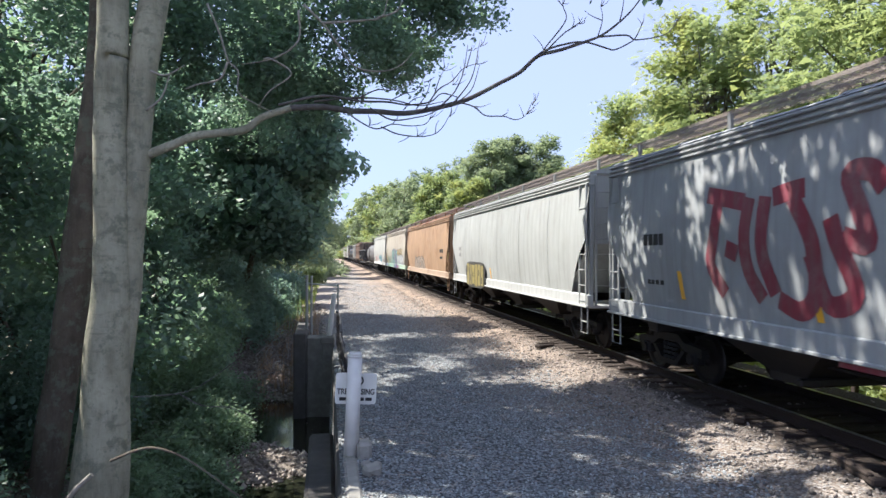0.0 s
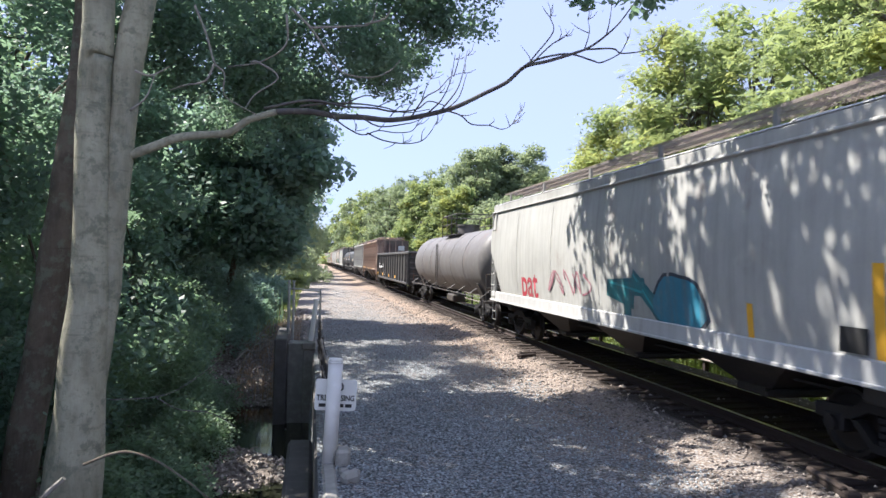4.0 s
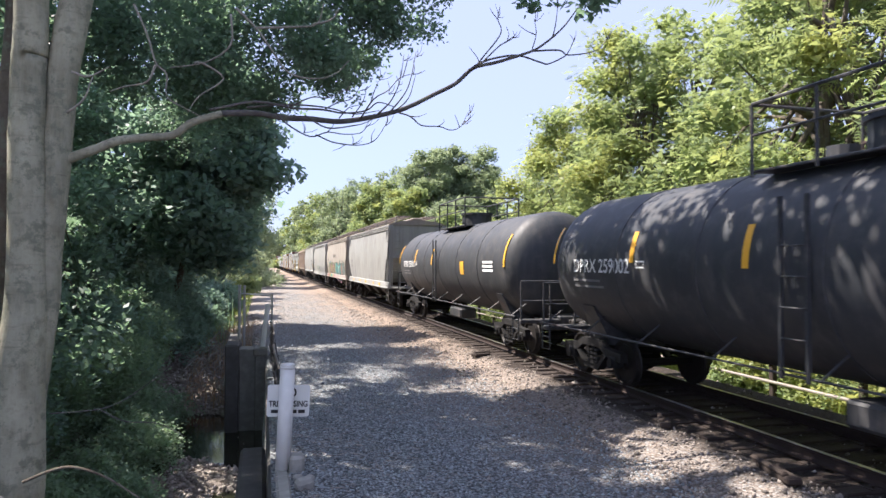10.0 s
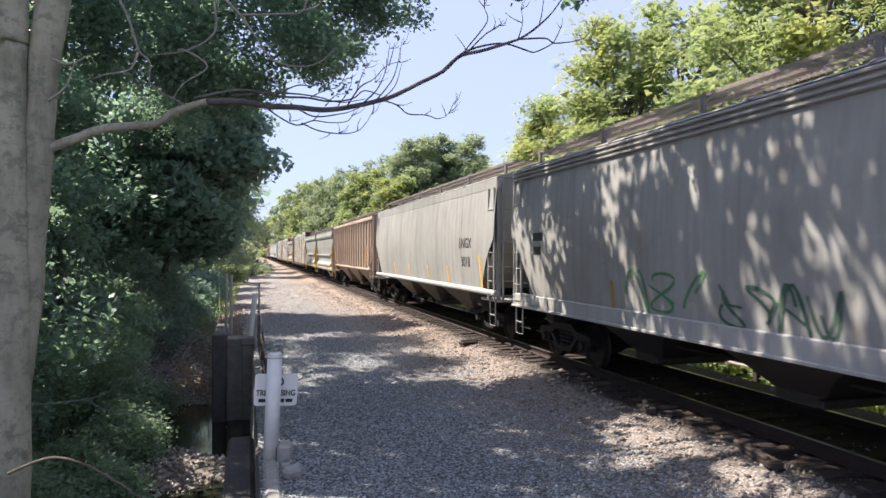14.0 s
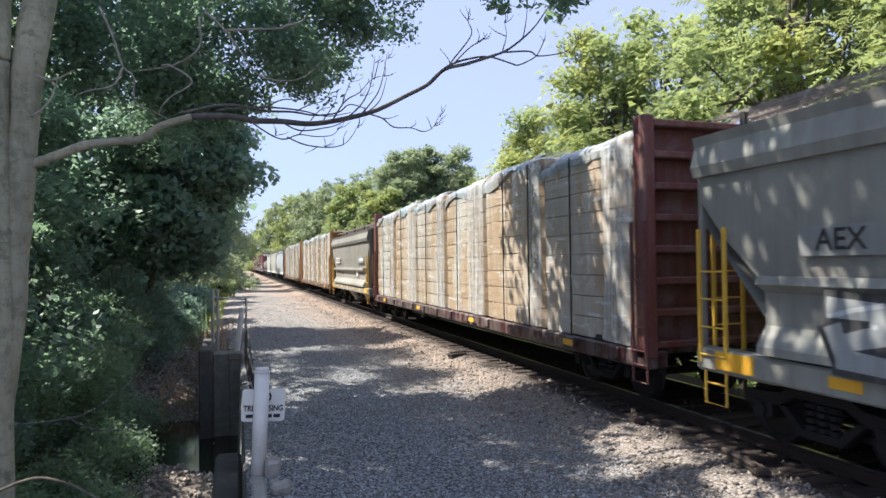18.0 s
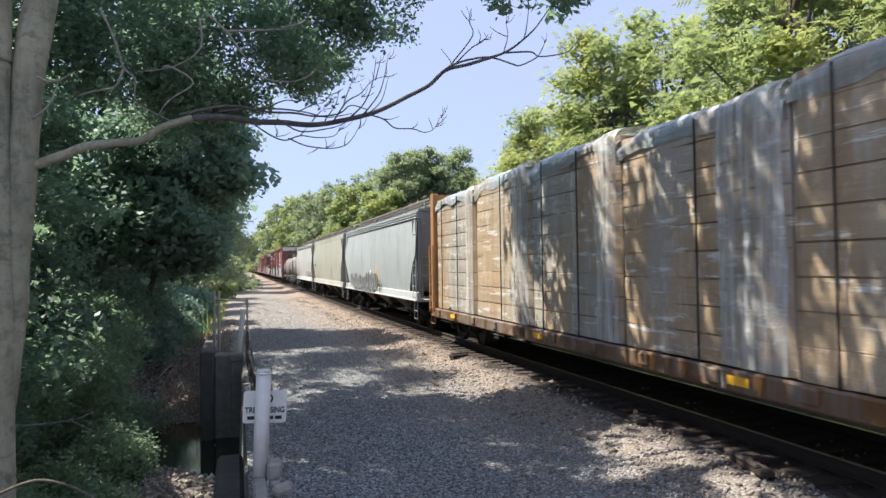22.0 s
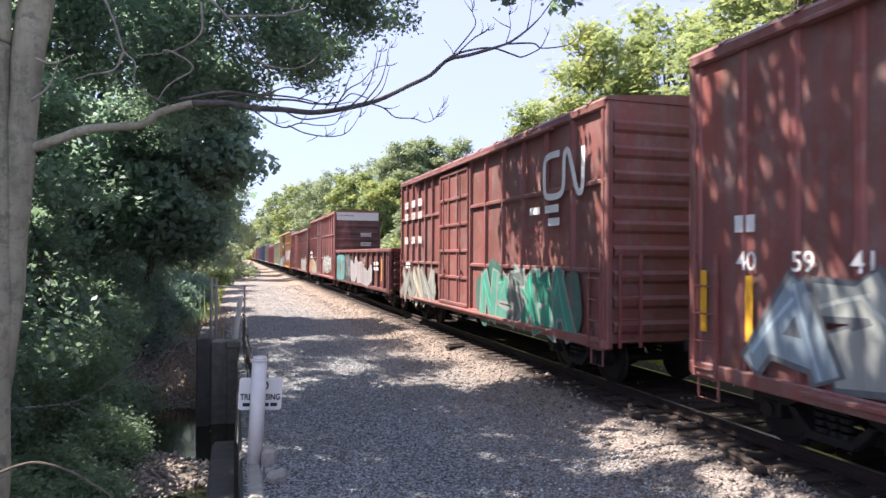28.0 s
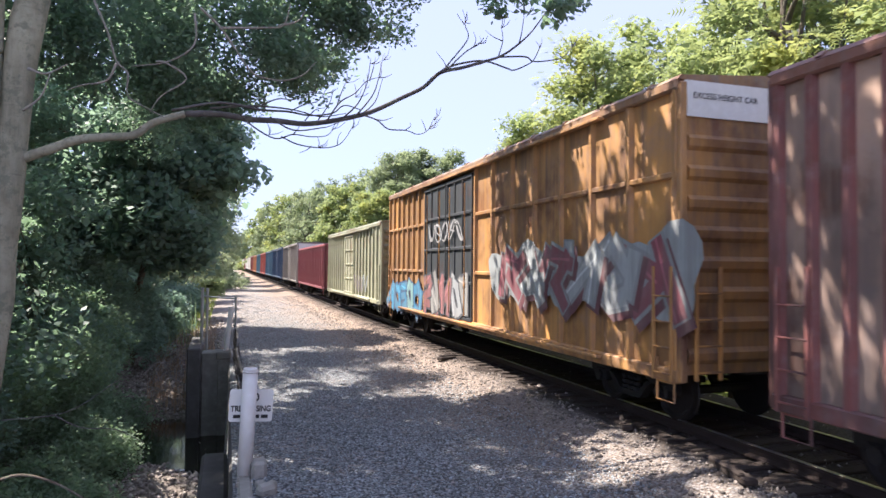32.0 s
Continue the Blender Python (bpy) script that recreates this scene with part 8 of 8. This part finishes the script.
def emblem(cc, y, z, s, depth):
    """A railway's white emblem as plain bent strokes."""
    g = Geo()
    for pts in ([(0.8, 0.5), (0.3, 0.5), (0.06, 0.42), (0.0, 0.2), (0.0, -0.25), (0.08, -0.45), (0.3, -0.5), (0.7, -0.5), (0.92, -0.42), (1.0, -0.2), (1.02, 0.3), (1.1, 0.5), (1.25, 0.45), (1.45, 0.0), (1.62, -0.42), (1.78, -0.5), (1.88, -0.35), (1.9, 0.5)],):
        ribbon(g, [(y - p.x * s, z + p.y * s) for p in curve_points([(a, b, 0) for a, b in pts], 3)], 0.16 * s, depth, 0.02)
    part("emblem", g, LETTERWHITE, cc, "white bent-stroke emblem")


BX = (lambda z: 1.545)
c, L = car("boxcar", "oxide red boxcar with pale blue graffiti", "boxcar", 449.8, 465.26)
boxcar(c, L, (0.24, 0.08, 0.068), 5.4, 16, (), (-1.0, 2.1), None, None, 0.45, 0.6, True, 6, 0.035)
BX2 = (lambda z: 1.512)
emblem(c, -L / 2 + 6.2, 4.0, 1.15, BX2)
bars(c, [[(0, 0.22), (0.3, 0.22), (0.6, 0.22), (1.1, 0.3), (1.5, 0.3)]], -L / 2 + 6.9, 2.75, BX2, LETTERWHITE, 0.22)
bars(c, [[(0, 0.5)], [(0, 0.45), (1.3, 0.4), (2.1, 0.4)]], -L / 2 + 2.8, 2.75, BX2, LETTERWHITE, 0.26)
graffiti(c, 101, -L / 2 + 4.9, 1.75, 4.6, 1.35, [(0.42, 0.52, 0.58), (0.52, 0.58, 0.6), (0.36, 0.46, 0.54)], (0.14, 0.2, 0.28), BX2, 5, back=(0.4, 0.5, 0.56))
graffiti(c, 102, L / 2 - 3.5, 1.7, 4.2, 1.2, [(0.5, 0.54, 0.54), (0.36, 0.46, 0.54), (0.46, 0.5, 0.46)], (0.14, 0.16, 0.18), BX2, 5)
bars(c, [[(0, 0.14), (0.2, 0.14)]], L / 2 - 0.85, 2.88, BX2, LETTERWHITE, 0.22)
for words, y in (("40", 1.05), ("59", 1.93), ("41", 2.72)):
    marks(c, words, 0.34, L / 2 - y, 2.5, BX2, LETTERWHITE)
patch(c, L / 2 - 0.25, 1.95, 0.13, 0.85, BX2, YELLOW)
patch(c, L / 2 - 1.1, 1.9, 0.13, 0.85, BX2, YELLOW)
for y, z in ((-L / 2 + 1.2, 1.9), (-L / 2 + 3.1, 1.8), (-L / 2 + 6.4, 1.8), (L / 2 - 4.9, 1.5)):
    patch(c, y, z, 0.13, 0.8, BX2, YELLOW)

c, L = car("boxcar", "oxide red boxcar with framed panels and green graffiti", "boxcar", 467.42, 481.61)
boxcar(c, L, (0.23, 0.078, 0.066), 5.35, 12, (2.3, 3.9), (-0.4, 2.3), None, None, 0.45, 0.6, False, 5)
emblem(c, -L / 2 + 2.35, 4.2, 0.85, BX)
bars(c, [[(0, 0.5), (0.75, 0.6)], [(0.9, 0.5)]], -L / 2 + 3.1, 3.45, BX, LETTERWHITE, 0.16)
graffiti(c, 111, -L / 2 + 3.6, 1.6, 4.6, 1.15, [(0.06, 0.3, 0.2), (0.1, 0.36, 0.26), (0.14, 0.18, 0.17)], (0.35, 0.38, 0.36), BX, 6, back=(0.05, 0.16, 0.12))
bars(c, [[(q + k + j, 0.045) for q in (0, 1.0, 1.9) for k in (0, 0.17, 0.34) for j in (0, 0.08)]] * 2 + [[]] + [[(q + k + j, 0.045) for q in (0, 1.0, 1.9) for k in (0, 0.17, 0.34) for j in (0, 0.08)]], L / 2 - 0.7, 4.3, BX, LETTERWHITE, 0.26)
bars(c, [[(0, 0.6)], [(0, 0.6)]], L / 2 - 0.9, 2.2, BX, LETTERWHITE, 0.08)
graffiti(c, 112, L / 2 - 2.6, 1.5, 4.4, 1.1, [(0.5, 0.48, 0.38), (0.34, 0.36, 0.33)], (0.2, 0.17, 0.12), BX, 5)

c, L = car("gondola", "maroon gondola car covered in teal and silver graffiti", "freight car", 483.07, 497.91)
gondola(c, L, (0.11, 0.034, 0.032), 0.3, 0.4, 2.75, 13, (0.16, 0.05, 0.045))
GX = (lambda z: 1.605)
FIELD = Geo()
lay(FIELD, blob(random.Random(5), L / 2 - 2.1, 1.8, 3.3, 1.5, 24, 7, 0.02), GX, 0.003)
part("graffiti_cloud", FIELD, flat_paint((0.1, 0.36, 0.38)), c, "teal sprayed field")
graffiti(c, 121, L / 2 - 2.1, 1.8, 2.8, 1.0, [(0.13, 0.05, 0.05)], None, GX, 3, "thin", "thin maroon sprayed line")
FIELD = Geo()
lay(FIELD, blob(random.Random(6), L / 2 - 4.95, 1.8, 2.0, 1.5, 24, 6, 0.03), GX, 0.003)
part("graffiti_cloud", FIELD, flat_paint((0.025, 0.025, 0.03)), c, "black sprayed field")
graffiti(c, 122, L / 2 - 4.95, 1.85, 1.7, 1.25, [(0.45, 0.46, 0.46)], None, GX, 3, "thin", "thin white sprayed line")
graffiti(c, 123, L / 2 - 7.9, 1.8, 3.6, 1.35, [(0.36, 0.34, 0.36), (0.33, 0.3, 0.33)], (0.5, 0.48, 0.49), GX, 3, "round")
graffiti(c, 126, L / 2 - 9.8, 2.2, 0.9, 0.45, [(0.5, 0.44, 0.38)], None, GX, 4, "thin", "thin tan sprayed tag")
graffiti(c, 124, L / 2 - 10.9, 1.55, 1.8, 0.85, [(0.38, 0.37, 0.38)], (0.5, 0.48, 0.49), GX, 2, "round")
patch(c, L / 2 - 9.9, 1.7, 0.12, 0.6, GX, YELLOW)
patch(c, -L / 2 + 1.7, 1.9, 0.12, 1.0, GX, YELLOW)
patch(c, L / 2 - 2.6, 1.9, 0.12, 1.0, GX, YELLOW)
bars(c, [[(0, 0.2), (0.5, 0.5)], [(0, 0.3), (0.5, 0.5)]], -L / 2 + 3.4, 2.1, GX, LETTERWHITE, 0.14)

c, L = car("boxcar", "brown-red boxcar with framed panels and white end strip", "boxcar", 498.95, 513.1)
boxcar(c, L, (0.34, 0.11, 0.09), 5.4, 12, (2.3, 3.9), (-0.6, 2.2), (0.15, 0.075, 0.075), None, 0.35, 0.75, True, 4, soot_shade=(0.16, 0.135, 0.14), black=0.72, whitewords="EXCESS HEIGHT CAR", wordsize=0.11)
graffiti(c, 131, -L / 2 + 3.5, 1.95, 3.7, 0.9, [(0.48, 0.5, 0.5), (0.4, 0.43, 0.44)], (0.04, 0.04, 0.045), BX, 5, shade=(0.4, 0.4, 0.3))
graffiti(c, 132, L / 2 - 2.5, 1.5, 4.4, 1.0, [(0.5, 0.26, 0.06), (0.42, 0.38, 0.2), (0.52, 0.17, 0.05), (0.4, 0.4, 0.36)], (0.3, 0.2, 0.1), BX, 6, back=(0.42, 0.33, 0.16))
bars(c, [[(0, 0.5), (0.9, 0.4)], [(0, 0.3), (0.5, 0.3), (1.1, 0.3)]], L / 2 - 0.8, 2.6, BX, LETTERWHITE, 0.2)
for k in range(3):
    g = Geo()
    for q in range(3):
        g.box(0.2, 0.9, -L / 2 - 0.085, -L / 2 - 0.075, 2.55 + 0.62 * k + 0.09 * q, 2.6 + 0.62 * k + 0.09 * q)
    part("stencil", g, LETTERWHITE, c)

c, L = car("boxcar", "weathered grey-red boxcar with vertical ribs and red door", "boxcar", 515.04, 532.21)
boxcar(c, L, (0.23, 0.085, 0.072), 4.92, 18, (), (0.9, 4.3), (0.23, 0.075, 0.062), (0.22, 0.11, 0.08), 0.6, 0.5, False, 5, bands=((0.42, 0.36, 0.33), (0.44, 0.31, 0.23)), soot_shade=(0.2, 0.18, 0.18), black=0.6)
graffiti(c, 141, -L / 2 + 3.4, 1.6, 4.0, 1.0, [(0.34, 0.34, 0.34), (0.3, 0.3, 0.24)], (0.16, 0.15, 0.15), BX, 5)
patch(c, -L / 2 + 1.6, 1.95, 0.12, 0.9, BX, YELLOW)
bars(c, [[(0, 0.2)], [(0, 0.25), (0.7, 0.3)]], -L / 2 + 1.1, 2.0, BX, LETTERWHITE, 0.2)

c, L = car("boxcar", "ochre yellow boxcar with black double doors and graffiti", "boxcar", 533.83, 550.78)
boxcar(c, L, (0.5, 0.275, 0.08), 5.35, 16, (2.4, 3.95), (-0.6, 3.9), (0.05, 0.055, 0.06), (0.3, 0.18, 0.08), 0.55, 0.85, True, 4, whitewords="EXCESS HEIGHT CAR", wordsize=0.125, soot_shade=(0.19, 0.13, 0.1), black=0.45)
graffiti(c, 151, -5.75, 2.4, 6.2, 1.15, [(0.46, 0.49, 0.49), (0.4, 0.43, 0.44), (0.44, 0.47, 0.47), (0.28, 0.1, 0.12)], (0.34, 0.36, 0.36), lambda z: 1.552, 6, back=(0.42, 0.45, 0.45), shade=(0.17, 0.07, 0.08))
graffiti(c, 152, L / 2 - 2.45, 1.45, 4.4, 1.0, [(0.1, 0.3, 0.5), (0.3, 0.5, 0.5)], (0.06, 0.12, 0.25), BX, 5)
graffiti(c, 153, 1.6, 3.6, 3.2, 0.6, [(0.5, 0.5, 0.5)], None, lambda z: 1.6, 5, "thin", "thin white tags")
graffiti(c, 154, 1.65, 1.75, 3.9, 1.1, [(0.4, 0.42, 0.43), (0.3, 0.14, 0.14), (0.24, 0.3, 0.34), (0.36, 0.36, 0.34)], (0.07, 0.08, 0.1), lambda z: 1.585, 6)

c, L = car("boxcar", "pale green ribbed boxcar with scrawled graffiti", "boxcar", 552.2, 566.6)
boxcar(c, L, (0.38, 0.385, 0.25), 4.45, 20, (), (-1.3, 1.3), None, None, 0.35, 0.65)
graffiti(c, 161, -L / 2 + 4.2, 1.7, 3.4, 0.9, [(0.4, 0.45, 0.5), (0.3, 0.25, 0.3)], (0.08, 0.08, 0.1), BX, 5, "thin")

REST = [("gondola", (0.2, 0.05, 0.06), "tall maroon gondola car"), ("boxcar", (0.22, 0.2, 0.18), "grey-brown boxcar with white end strip"), ("boxcar", (0.03, 0.06, 0.13), "dark blue boxcar"), ("boxcar", (0.06, 0.12, 0.19), "blue boxcar"),
        ("boxcar", (0.32, 0.08, 0.055), "bright red boxcar"), ("boxcar", (0.07, 0.15, 0.21), "blue boxcar"), ("boxcar", (0.42, 0.2, 0.08), "orange-brown boxcar"), ("boxcar", (0.25, 0.08, 0.06), "oxide red boxcar"),
        ("covered_hopper", (0.5, 0.46, 0.4), "tan covered hopper car"), ("covered_hopper", (0.6, 0.6, 0.58), "white covered hopper car"), ("covered_hopper", (0.48, 0.46, 0.42), "grey covered hopper car"), ("boxcar", (0.25, 0.08, 0.06), "oxide red boxcar"),
        ("covered_hopper", (0.58, 0.55, 0.5), "cream covered hopper car"), ("covered_hopper", (0.5, 0.5, 0.5), "grey covered hopper car")]
at = 568.2
for kind, col, label in REST:
    c, L = car(kind, label + " in the line of the train", "freight car", at, at + 15.4)
    if kind == "gondola":
        gondola(c, L, col, 0.2, 0.35, 3.9, 18)
    elif kind == "boxcar":
        boxcar(c, L, col, 4.6, 14, (), None, None, None, 0.25, 0.35, col[0] == 0.22)
    else:
        covered_hopper(c, L, col)
    at += 17.2


# bodies sit low over the trucks
for ob, _ in CARS:
    raise_body(ob, -RAIL_Z)


def motions():
    """The train rolls by, gathering a little speed; its wheels turn with it."""
    run = [(0, 0), (2, 33.52), (4, 67.09), (7, 117.52), (9, 151.29), (11, 185.4), (13, 219.84), (15, 254.52), (17.5, 298.17), (19, 324.52), (21, 359.91), (23, 395.53), (25, 431.35), (28, 485.37), (30, 521.64), (32, 557.98)]
    for ob, y in CARS:
        walk(ob, [(t, pose(TRACK_X, y - s, RAIL_Z)) for t, s in run])
    ts, ss = [r[0] for r in run], [r[1] for r in run]
    first = WHEELSETS[0]
    walk(first, [(k / FPS, pose(0, 0, 0, math.degrees(float(np.interp(k / FPS, ts, ss)) / 0.457) % 360)) for k in range(32 * FPS + 1)])
    turning = first.animation_data
    for w in WHEELSETS[1:]:
        w.rotation_mode = "QUATERNION"
        d = w.animation_data_create()
        d.action, d.action_slot = turning.action, turning.action_slot


motions()
